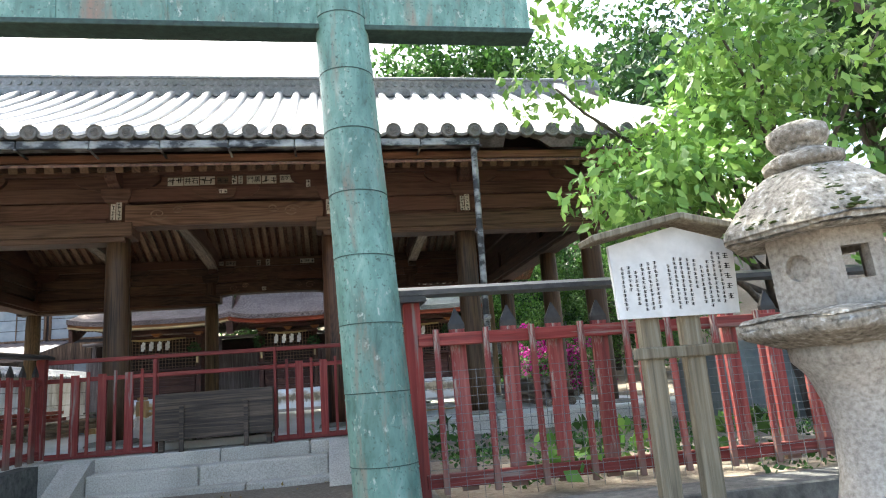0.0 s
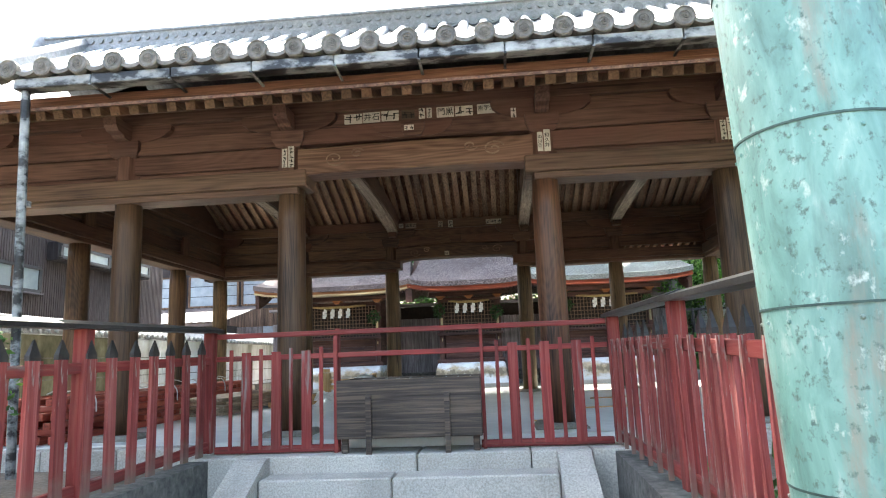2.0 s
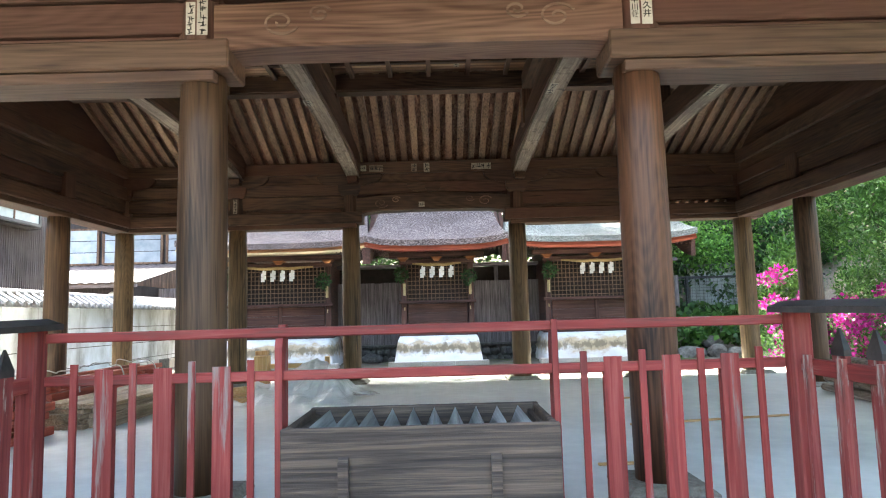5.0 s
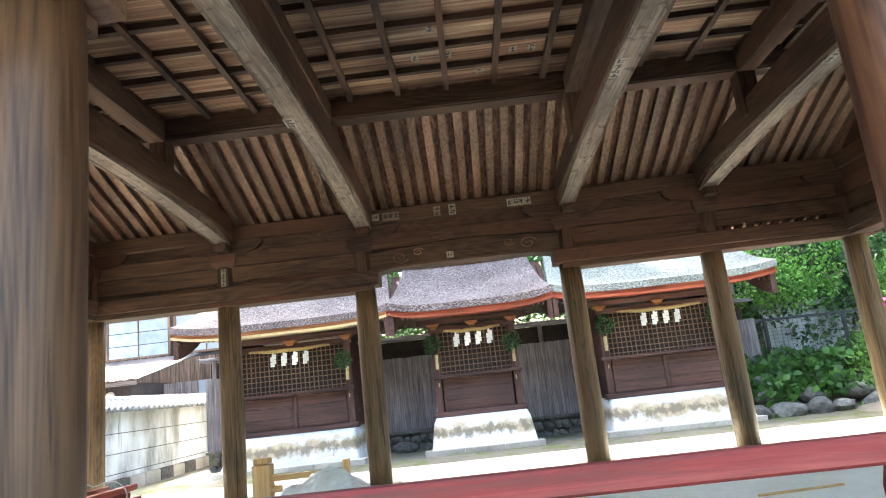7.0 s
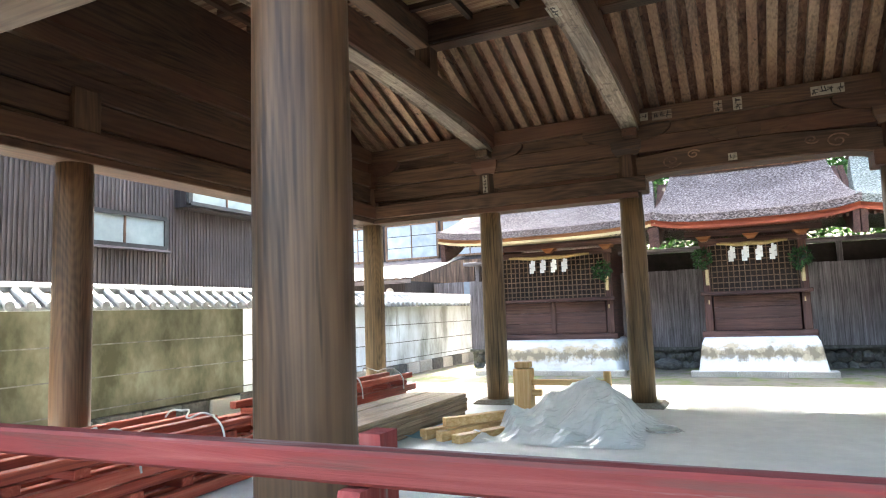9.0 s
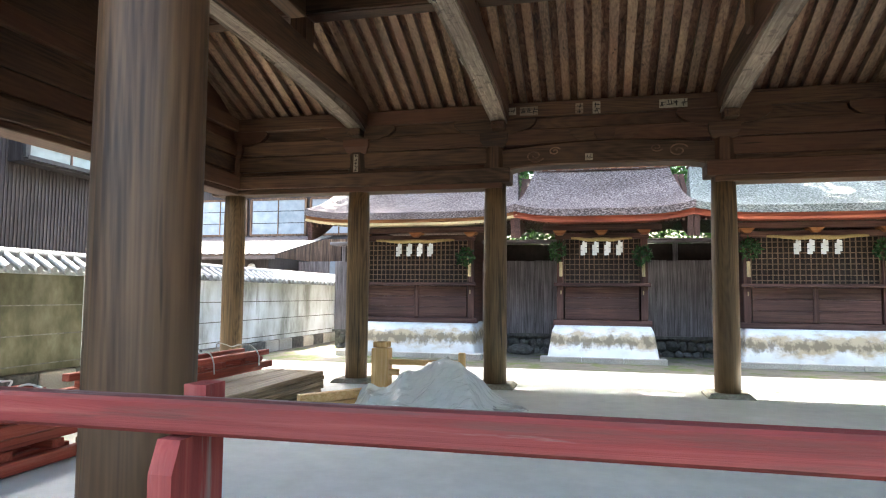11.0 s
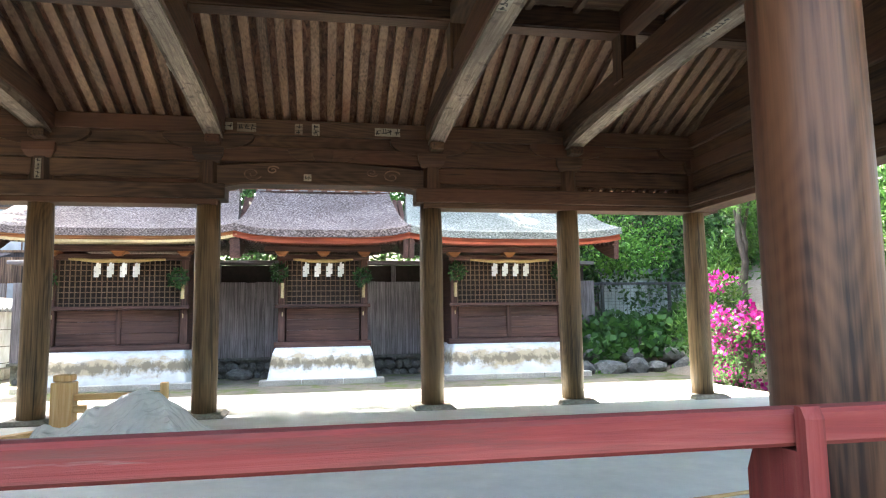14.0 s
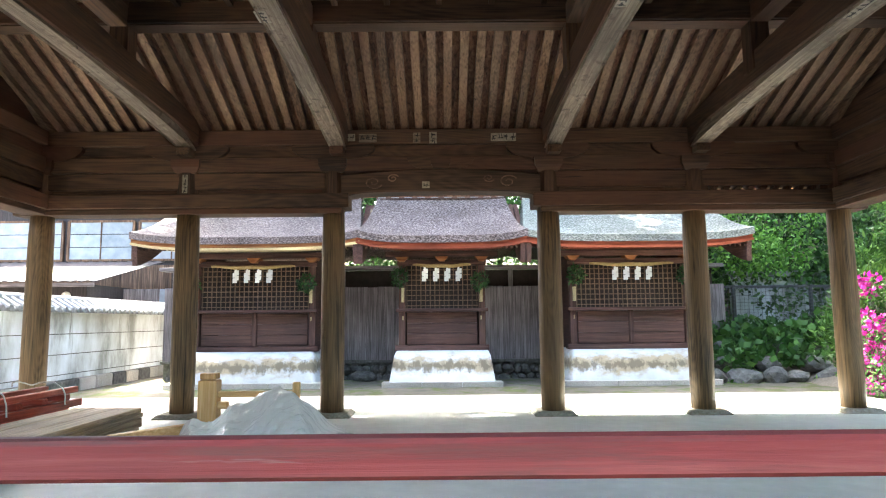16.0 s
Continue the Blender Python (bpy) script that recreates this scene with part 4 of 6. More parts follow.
# ---- notice board ----
board = thing("notice_board", (3.15, -6.25, -0.2), "white wooden notice board with gabled cap on two posts", "sign")
signwood = wood("mossy_grey_post", (0.12, 0.10, 0.07), (0.23, 0.20, 0.14), (0.34, 0.31, 0.24), 2, 0.85, 8)
for x in (2.98, 3.205):
    bm = bmesh.new()
    slab(bm, x - 0.05, x + 0.05, -6.24, -6.16, -0.62, 1.0)
    soften(bm, 0.012)
    part("post", bm, signwood, board)
boxpart("cross_bar", signwood, board, 2.86, 3.42, -6.26, -6.238, 0.52, 0.58)
bm = bmesh.new()
sweep(bm, [[(2.80, y, 0.725), (3.455, y, 0.725), (3.475, y, 1.095), (3.145, y, 1.185), (2.785, y, 1.095)] for y in (-6.275, -6.25)])
panel = part("panel", bm, paper, board, "white painted panel with black writing")
rnd = random.Random(5)
bm = bmesh.new()
for k in range(17):
    x = 3.42 - k * 0.036
    size = 0.034 if k == 0 else 0.019
    top = 1.03 + 0.045 * (1 - abs(x - 3.14) / 0.33) - (0.05 if k > 2 else 0) - (0.03 if k % 5 == 4 else 0)
    low = (0.86, 0.78, 0.78, 0.765, 0.79)[k % 5] if k else 0.82
    z = top
    while z > low and k != 10:
        for q in range(3):
            o = rnd.uniform(-0.15, 0.15) * size
            slab(bm, x - size * 0.42 + o, x + size * 0.42 + o, -6.2775, -6.2755, z - size * (0.30 * q + 0.17), z - size * (0.30 * q + 0.08))
        slab(bm, x - size * 0.1, x + size * 0.05, -6.2775, -6.2755, z - size * 0.82, z)
        z -= size * (1.55 if k == 0 else 1.18)
part("writing", bm, ink, panel, kind="stuff")
for s in (-1, 1):
    bm = bmesh.new()
    a, b = Vector((3.15, -6.27, 1.225)), Vector((3.15 + s * 0.48, -6.27, 1.12))
    bar(bm, a, b, 0.20, 0.035)
    soften(bm, 0.006)
    part("cap_board", bm, signwood, board)

# ---- stone lantern ----
lichen = mottled("lichen_granite", [(0.32, (0.09, 0.08, 0.065)), (0.44, (0.27, 0.245, 0.20)), (0.56, (0.38, 0.345, 0.29)), (0.66, (0.58, 0.565, 0.53))], 34, rough=0.95, bump=0.9, large_dark=0.65, large=7, detail=10)
moss = mottled("green_moss", [(0.3, (0.03, 0.045, 0.012)), (0.7, (0.10, 0.14, 0.03))], 60, rough=1.0, bump=0.8)
LX, LY = 3.80, -6.6
lantern = thing("stone_lantern", (LX, LY, -0.55), "lichen-covered granite lantern with mossy hexagonal roof", "stone lantern")


def hexagon(rings, name, material, roughen=0.012, round_off=0.018, cuts=2):
    """Stacked six-sided rings of (radius, height), worn at the edges."""
    bm = bmesh.new()
    sweep(bm, [[(LX + r * math.cos(math.radians(HEX + 60 * k)), LY + r * math.sin(math.radians(HEX + 60 * k)), z) for k in range(6)] for r, z in rings])
    bmesh.ops.subdivide_edges(bm, edges=bm.edges[:], cuts=cuts, use_grid_fill=True)
    soften(bm, round_off, 2)
    for v in bm.verts:
        v.co += Vector((1, 1, 0.8)) * (roughen * noise.noise(v.co * 6) + roughen * 0.5 * noise.noise(v.co * 17))
    for f in bm.faces:
        f.smooth = True
    return part(name, bm, material, lantern)


HEX = -131
bm = bmesh.new()
lathe(bm, [(0.42, 0), (0.40, 0.14), (0.30, 0.2)], (LX, LY, -0.62), 24)
part("foot", bm, lichen, lantern)
palegranite = mottled("pale_worn_granite", [(0.30, (0.24, 0.215, 0.185)), (0.5, (0.40, 0.365, 0.32)), (0.70, (0.52, 0.485, 0.43))], 46, rough=0.9, bump=0.35, large_dark=0.75, large=3, detail=8)
bm = bmesh.new()
lathe(bm, [(0.26, -0.45), (0.20, -0.25), (0.15, -0.05), (0.138, 0.12), (0.15, 0.27), (0.19, 0.40), (0.245, 0.47), (0.25, 0.54)], (LX, LY, 0), 30)
part("shaft", bm, palegranite, lantern)
hexagon([(0.29, 0.535), (0.47, 0.60), (0.485, 0.655), (0.46, 0.685), (0.32, 0.70)], "platform", lichen, 0.008)
# fire box: six panels, by turns with a square opening and a round moon recess
for k in range(6):
    a = math.radians(HEX + 60 * k + 30)
    R = 0.27
    m = Matrix.Translation((LX + R * 0.866 * math.cos(a), LY + R * 0.866 * math.sin(a), 0.70)) @ Matrix.Rotation(a + math.pi / 2, 4, "Z")
    bm = bmesh.new()
    H, hw = 0.345, R / 2
    hole = []
    n = 24
    for q in range(n):
        t = 2 * math.pi * q / n + math.pi / 4
        c, s_ = math.cos(t), math.sin(t)
        g = max(abs(c), abs(s_))
        outer = (c / g * hw, H / 2 + s_ / g * H / 2)
        inner = (c * 0.062, 0.19 + s_ * 0.062) if k % 2 else (c / g * 0.062, 0.18 + s_ / g * 0.075)
        hole.append((inner, outer))
    deep = 0.04 if k % 2 else 0.06
    rows = []
    for (ix, iz), (ox, oz) in hole:
        rows.append([bm.verts.new(m @ Vector(p)) for p in ((ox * 0.9, deep, oz), (ox, 0, oz), (ix, 0, iz), (ix, deep, iz))])
    for q in range(n):
        p, w = rows[q], rows[(q + 1) % n]
        for e in range(3):
            bm.faces.new((p[e], w[e], w[e + 1], p[e + 1]))
        bm.faces.new((p[3], w[3], w[0], p[0]))
    wall = part("fire_box_panel", bm, palegranite, lantern)
    if k % 2:
        bm = bmesh.new()
        bmesh.ops.create_cube(bm, size=1, matrix=m @ Matrix.Translation((0, deep + 0.015, H / 2)) @ Matrix.Diagonal((R * 0.85, 0.028, H, 1)))
        part("moon_recess", bm, palegranite, wall, "round moon-shaped recess")
roofp = hexagon([(0.30, 1.035), (0.43, 1.03), (0.465, 1.055), (0.46, 1.10), (0.385, 1.19), (0.30, 1.275), (0.22, 1.345), (0.16, 1.37)], "roof", lichen, 0.022, 0.02)
bm = bmesh.new()
for k in range(420):
    a = random.uniform(2.3, 4.6)
    q = random.uniform(0.18, 0.43)
    if noise.noise((a * 2.2, q * 6, 3)) < -0.05:
        continue
    rr = q * (0.87 + 0.13 * abs(math.cos(3 * (a - math.radians(HEX)))))
    bmesh.ops.create_icosphere(bm, subdivisions=1, radius=random.uniform(0.008, 0.022), matrix=Matrix.Translation((LX + rr * math.cos(a), LY + rr * math.sin(a), 1.375 + 0.16 - q * 1.03 if q > 0.2 else 1.34)) @ Matrix.Diagonal((1.7, 1.7, 0.5, 1)))
part("moss_patch", bm, moss, roofp, kind="stuff")
bm = bmesh.new()
lathe(bm, [(0.13, 1.355), (0.18, 1.385), (0.185, 1.42), (0.13, 1.45), (0.09, 1.465), (0.12, 1.49), (0.142, 1.53), (0.135, 1.575), (0.09, 1.605), (0.04, 1.615)], (LX, LY, 0), 22)
for v in bm.verts:
    v.co += Vector((1, 1, 1)) * 0.015 * noise.noise(v.co * 7)
part("finial", bm, lichen, lantern)
lantern.rotation_euler = (0, -0.05, 0)

# ---- rear shrines ----
bark = mottled("cypress_bark_thatch", [(0.38, (0.055, 0.042, 0.040)), (0.5, (0.15, 0.115, 0.108)), (0.60, (0.34, 0.285, 0.27))], 27, (1, 1.5, 2.2), 0.95, 0.9, 8, 0, 0.9, 0.65, 0.0, 0.05, 0.1)
mossbark = mottled("grey_green_bark_thatch", [(0.38, (0.075, 0.079, 0.068)), (0.5, (0.18, 0.187, 0.165)), (0.60, (0.38, 0.39, 0.355))], 27, (1, 1.5, 2.2), 0.95, 0.9, 8, 0, 0.9, 0.65, 0.0, 0.05, 0.1)
orange = wood("orange_eave_wood", (0.20, 0.065, 0.025), (0.36, 0.14, 0.05), (0.48, 0.24, 0.11), 0, 0.6, 7)
redeave = wood("red_brown_eave_wood", (0.16, 0.03, 0.015), (0.30, 0.065, 0.03), (0.40, 0.12, 0.06), 0, 0.6, 7)
shrinewood = [wood("dark_red_brown_wood", (0.035, 0.016, 0.013), (0.09, 0.042, 0.033), (0.16, 0.09, 0.07), k, 0.65, 8) for k in range(3)]
plaster = mottled("stained_white_plaster", [(0.26, (0.50, 0.47, 0.40)), (0.36, (0.70, 0.70, 0.67)), (0.45, (0.77, 0.78, 0.77)), (0.7, (0.81, 0.82, 0.82))], 2.6, (1, 1, 1.2), 0.85, 0.12, 8, 0, 2.5, 0.85)


def tide_mark(m, colour, height, spread, low, high, stretch):
    """A ragged stain that follows a level, left by damp."""
    n, l = m.node_tree.nodes, m.node_tree.links
    b = n["Principled BSDF"]
    old = b.inputs["Base Color"].links[0].from_socket
    tc, sep, mp, nz = n.new("ShaderNodeTexCoord"), n.new("ShaderNodeSeparateXYZ"), n.new("ShaderNodeMapping"), n.new("ShaderNodeTexNoise")
    mp.inputs["Scale"].default_value = stretch
    nz.inputs["Scale"].default_value, nz.inputs["Detail"].default_value, nz.inputs["Roughness"].default_value = 1.0, 8, 0.65
    l.new(tc.outputs["Object"], sep.inputs[0])
    l.new(tc.outputs["Object"], mp.inputs["Vector"])
    l.new(mp.outputs[0], nz.inputs["Vector"])

    def calc(op, a, c):
        k = n.new("ShaderNodeMath")
        k.operation = op
        l.new(a, k.inputs[0])
        if isinstance(c, float):
            k.inputs[1].default_value = c
        else:
            l.new(c, k.inputs[1])
        return k.outputs[0]

    away = calc("MULTIPLY", calc("ABSOLUTE", calc("SUBTRACT", sep.outputs["Z"], height), 0.0), 1.0 / spread)
    mr, mx = n.new("ShaderNodeMapRange"), n.new("ShaderNodeMix")
    mr.inputs["From Min"].default_value, mr.inputs["From Max"].default_value, mr.inputs["To Max"].default_value = low, high, 0.85
    l.new(calc("SUBTRACT", nz.outputs["Fac"], away), mr.inputs["Value"])
    mx.data_type = "RGBA"
    mx.inputs[7].default_value = (*colour, 1)
    l.new(mr.outputs[0], mx.inputs[0])
    l.new(old, mx.inputs[6])
    l.new(mx.outputs[2], b.inputs["Base Color"])


tide_mark(plaster, (0.42, 0.31, 0.16), 0.36, 0.75, 0.22, 0.42, (2.6, 2.6, 5.0))
tide_mark(plaster, (0.17, 0.14, 0.095), 0.33, 0.55, 0.30, 0.46, (9.0, 9.0, 4.0))
straw = mottled("straw_rope", [(0.3, (0.36, 0.24, 0.09)), (0.7, (0.58, 0.44, 0.22))], 40, rough=0.9, bump=0.5)
gold = mottled("pale_gold_fitting", [(0.3, (0.45, 0.33, 0.16)), (0.7, (0.62, 0.50, 0.28))], 30, rough=0.5)
# near-black colour that stands in for the shade of unlit spaces
dark_room = mottled("painted_room_shade", [(0.3, (0.02, 0.014, 0.012)), (0.7, (0.05, 0.036, 0.03))], 9, rough=0.8)


def leaf_material(name, c0, c1, c2, shine=0.35):
    m, n, l, b = nodes_of(name)
    g = n.new("ShaderNodeNewGeometry")
    r = ramp(n, [(0.0, c0), (0.5, c1), (1.0, c2)])
    l.new(g.outputs["Random Per Island"], r.inputs["Fac"])
    l.new(r.outputs["Color"], b.inputs["Base Color"])
    b.inputs["Roughness"].default_value = 0.5
    b.inputs["Specular IOR Level"].default_value = shine
    tr = n.new("ShaderNodeBsdfTranslucent")
    l.new(r.outputs["Color"], tr.inputs["Color"])
    mx = n.new("ShaderNodeMixShader")
    mx.inputs[0].default_value = 0.28
    l.new(b.outputs[0], mx.inputs[1])
    l.new(tr.outputs[0], mx.inputs[2])
    l.new(mx.outputs[0], n["Material Output"].inputs["Surface"])
    return m


leaf_dark = leaf_material("dark_evergreen_leaf", (0.012, 0.035, 0.012), (0.03, 0.075, 0.022), (0.06, 0.13, 0.035))
leaf_mid = leaf_material("mid_green_leaf", (0.02, 0.055, 0.013), (0.05, 0.125, 0.026), (0.10, 0.21, 0.045))
leaf_bright = leaf_material("fresh_spring_leaf", (0.045, 0.12, 0.018), (0.10, 0.24, 0.035), (0.20, 0.38, 0.07))
petal = leaf_material("magenta_petal", (0.20, 0.003, 0.10), (0.34, 0.009, 0.20), (0.44, 0.04, 0.30))
leaf_maple = leaf_material("light_maple_leaf", (0.08, 0.17, 0.03), (0.17, 0.32, 0.065), (0.30, 0.47, 0.13))
conifer = leaf_material("feathery_conifer_leaf", (0.03, 0.085, 0.016), (0.07, 0.16, 0.028), (0.13, 0.25, 0.045))


def leaves(name, parent, material, clumps, count, size, aspect=2.2, droop=0.3, seed=1, kind="", up=0.0):
    """Many small folded leaves scattered in clumps; each clump is (x, y, z, rx, ry, rz)."""
    rng = np.random.default_rng(seed)
    c = np.array(clumps, float)
    vol = c[:, 3] * c[:, 4] * c[:, 5]
    pick = rng.choice(len(c), count, p=vol ** 0.7 / (vol ** 0.7).sum())
    v = rng.normal(size=(count, 3))
    v /= np.linalg.norm(v, axis=1)[:, None]
    rad = rng.uniform(0.35, 1.0, count) ** 0.6
    base = c[pick, :3] + v * rad[:, None] * c[pick, 3:]
    d = rng.normal(size=(count, 3)) + v * 0.6
    d[:, 2] += up - droop
    d /= np.linalg.norm(d, axis=1)[:, None]
    side = np.cross(d, rng.normal(size=(count, 3)))
    side /= np.linalg.norm(side, axis=1)[:, None]
    nrm = np.cross(side, d)
    L = size * rng.uniform(0.6, 1.25, count)[:, None]
    Wd = L / aspect
    p0, p2 = base, base + d * L
    mid = base + d * L * 0.45 - nrm * L * 0.06
    p1, p3 = mid + side * Wd * 0.5 + nrm * L * 0.06, mid - side * Wd * 0.5 + nrm * L * 0.06
    verts = np.stack([p0, p1, p2, p3], 1).reshape(-1, 3)
    i = np.arange(count)[:, None] * 4
    faces = np.concatenate([i + [[0, 1, 2]], i + [[0, 2, 3]]], 0)
    me = bpy.data.meshes.new(name)
    me.from_pydata(verts.tolist(), [], faces.tolist())
    me.materials.append(material)
    ob = new(name, me)
    if parent is not None:
        hang(ob, parent)
    return tagged(ob, kind=kind)


def shide(parent, x, y, z):
    """A folded white paper streamer."""
    bm = bmesh.new()
    slab(bm, x - 0.018, x + 0.018, y - 0.004, y + 0.002, z - 0.1, z)
    for k in range(4):
        o = 0.03 * (1 if k % 2 else -1)
        vs = slab(bm, x - 0.045 + o * 0.6, x + 0.045 + o * 0.6, y - 0.012 - 0.004 * (k % 2), y - 0.006 - 0.004 * (k % 2), z - 0.30 + k * 0.055 - 0.02, z - 0.22 + k * 0.055)
    part("paper_streamer", bm, paper, parent, "white folded paper streamer")


def shrine(xc, half, y, roof_mat, eave_mat, label, eave_half, plinth_half, seed):
    """A small shrine on a white plastered plinth: low panels, lattice, brackets and a thick bark roof."""
    s = thing("small_shrine", (xc, y, -0.12), label, "shrine", "rear shrines")
    zt = 0.62
    ph = plinth_half
    # plinth kerb and rounded white mound
    for k in range(3):
        a = xc - ph - 0.14 + k * (2 * ph + 0.28) / 3
        boxpart("kerb_stone", stone, s, a, a + (2 * ph + 0.28) / 3 - 0.008, y - 0.05, y + 0.25, -0.2, 0.03, bevel=0.01)
    bm = bmesh.new()
    secs = []
    prof = [(0.03, 0.02), (0.10, 0.25), (0.18, 0.42), (0.30, 0.55), (0.45, 0.61), (0.62, zt), (3.2, zt), (3.3, 0.02)]
    for fx, zs in ((-1.0, 0.03), (-0.965, 0.55), (-0.935, 0.85), (-0.89, 1.0), (0.89, 1.0), (0.935, 0.85), (0.965, 0.55), (1.0, 0.03)):
        secs.append([(xc + fx * ph, y + py, 0.02 + (pz - 0.02) * zs) for py, pz in prof] + [(xc + fx * ph, y + 3.3, -0.15), (xc + fx * ph, y + 0.03, -0.15)])
    sweep(bm, secs, smooth=True)
    part("plinth", bm, plaster, s, "rounded white plaster plinth stained brown")
    yf = y + 0.72
    boxpart("sill_beam", shrinewood[0], s, xc - half - 0.14, xc + half + 0.14, yf - 0.12, yf + 0.10, zt, zt + 0.11)
    for x in (xc - half, xc + half):
        boxpart("corner_post", shrinewood[2], s, x - 0.07, x + 0.07, yf - 0.05, yf + 0.09, zt + 0.11, 2.56)
    n = 1 if half < 1 else 2
    for k in range(n):
        a, b = xc - half + 0.07 + k * (2 * half - 0.14) / n, xc - half + 0.07 + (k + 1) * (2 * half - 0.14) / n
        for q in range(3):
            boxpart("panel_board", shrinewood[0], s, a + 0.03, b - 0.03, yf + 0.0, yf + 0.03, zt + 0.12 + q * 0.225, zt + 0.12 + (q + 1) * 0.225 - 0.006, bevel=0.004)
        if k:
            boxpart("mid_post", shrinewood[2], s, a - 0.05, a + 0.05, yf - 0.03, yf + 0.06, zt + 0.11, zt + 0.80)
    boxpart("ledge", shrinewood[0], s, xc - half - 0.12, xc + half + 0.12, yf - 0.16, yf + 0.08, zt + 0.80, zt + 0.87)
    # lattice of fine bars
    z0, z1 = zt + 0.87, 2.40
    # added dark sheet: paints the shade inside the shrine
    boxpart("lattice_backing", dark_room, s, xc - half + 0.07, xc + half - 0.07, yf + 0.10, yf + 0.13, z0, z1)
    bm = bmesh.new()
    slab(bm, -0.009, 0.009, -0.008, 0.008, z0, z1)
    vbar = shape("lattice_bar", bm, PALEB)
    nb = round((2 * half - 0.2) / 0.098)
    for k in range(nb + 1):
        piece("lattice_bar", vbar, s, Matrix.Translation((xc - half + 0.1 + k * (2 * half - 0.2) / nb, yf + 0.03, 0)))
    bm = bmesh.new()
    slab(bm, xc - half + 0.08, xc + half - 0.08, -0.008, 0.008, -0.009, 0.009)
    hbar = shape("lattice_bar", bm, PALEB)
    for k in range(8):
        piece("lattice_bar", hbar, s, Matrix.Translation((0, yf + 0.014, z0 + 0.06 + k * 0.108)))
    boxpart("lintel", shrinewood[0], s, xc - half - 0.1, xc + half + 0.1, yf - 0.06, yf + 0.1, 2.40, 2.52)
    boxpart("bracket_beam", shrinewood[0], s, xc - half - 0.35, xc + half + 0.35, yf - 0.1, yf + 0.12, 2.57, 2.69)
    for x in (xc - half, xc, xc + half):
        bm = bmesh.new()
        sweep(bm, [[(x - a, yf - 0.2, z), (x + a, yf - 0.2, z), (x + a, yf + 0.1, z), (x - a, yf + 0.1, z)] for a, z in ((0.05, 2.47), (0.10, 2.52), (0.14, 2.57))])
        part("bracket", bm, orange, s)
    # body walls behind
    for x in (xc - half, xc + half):
        boxpart("side_wall", shrinewood[1], s, x - 0.03, x + 0.03, yf + 0.09, yf + 2.2, zt, 2.72)
    boxpart("rear_wall", shrinewood[0], s, xc - half, xc + half, yf + 2.2, yf + 2.26, zt, 2.72)
    # rafters under the eave
    bm = bmesh.new()
    bar(bm, (0, y - 0.02, 2.70), (0, yf + 0.3, 2.87), 0.035, 0.05)
    raft = shape("eave_rafter", bm, shrinewood[1])
    nr = round(2 * eave_half / 0.11)
    for k in range(nr + 1):
        piece("eave_rafter", raft, s, Matrix.Translation((xc - eave_half * 0.93 + k * 2 * eave_half * 0.93 / nr, 0, 0)))
    # curved bark roof; ends sweep up
    yr = y + 2.1
    prof = []
    for k in range(11):
        t = k / 10
        prof.append((y - 0.12 + (yr - y + 0.12) * t, 2.93 + 0.46 * t + 0.74 * t * t))
    secs = []
    m = 20
    for i in range(m + 1):
        u = -1 + 2 * i / m
        lift = 0.13 * abs(u) ** 4
        w = eave_half
        top = [(xc + u * (w - 0.26 * k / 10), py, pz + lift * (1 - 0.5 * k / 10)) for k, (py, pz) in enumerate(prof)]
        back = [(xc + u * (w - 0.26), yr + (yr - py) * 0.9, pz + lift * 0.5) for py, pz in reversed(prof[:-1])]
        low = [(xc + u * w, yr + 1.9, 2.79 + lift), (xc + u * w, y - 0.12, 2.79 + lift)]
        secs.append(top + back + low)
    sweep(bm := bmesh.new(), secs, smooth=False)
    roof = part("roof", bm, roof_mat, s, "thick layered cypress bark roof")
    for z0, z1, d, mat in ((2.715, 2.79, 0.07, eave_mat), (2.665, 2.715, 0.02, gold if eave_mat is orange else eave_mat)):
        secs = []
        for i in range(m + 1):
            u = -1 + 2 * i / m
            lift = 0.13 * abs(u) ** 4
            x = xc + u * (eave_half - 0.02)
            secs.append([(x, y - 0.12 + d, z0 + lift), (x, y + 0.25, z0 + lift), (x, y + 0.25, z1 + lift), (x, y - 0.12 + d * 0.6, z1 + lift)])
        sweep(bm := bmesh.new(), secs)
        part("eave_board", bm, mat, roof, "painted eave board")
    for e in (-1, 1):
        secs = []
        for py, pz in prof:
            x = xc + e * (eave_half - 0.10)
            secs.append([(x - 0.05, py + 0.1, pz - 0.55), (x + 0.05, py + 0.1, pz - 0.55), (x + 0.05, py + 0.05, pz - 0.16), (x - 0.05, py + 0.05, pz - 0.16)])
        sweep(bm := bmesh.new(), secs)
        part("barge_board", bm, shrinewood[1], roof)
    boxpart("ridge_box", shrinewood[0], roof, xc - eave_half + 0.22, xc + eave_half - 0.22, yr - 0.13, yr + 0.13, 4.08, 4.19)
    for k in range(10):
        x = xc - eave_half + 0.35 + k * (2 * eave_half - 0.7) / 9
        boxpart("ridge_tile", tile, roof, x - 0.09, x + 0.09, yr - 0.16, yr - 0.131, 4.10, 4.17, bevel=0.003)
    # straw rope, streamers, sprigs
    hw = half * 0.72
    secs = []
    for k in range(19):
        u = -1 + 2 * k / 18
        z = 2.40 - 0.03 * (1 - u * u) + (0.035 * math.sin(k * 0.9))*0.2
        r = 0.022 + 0.022 * (1 - u * u) + 0.004 * (k % 2)
        secs.append([(xc + u * hw, yf - 0.2 + r * math.cos(a), z + r * math.sin(a)) for a in [math.pi * q / 3 for q in range(6)]])
    sweep(bm := bmesh.new(), secs, smooth=True)
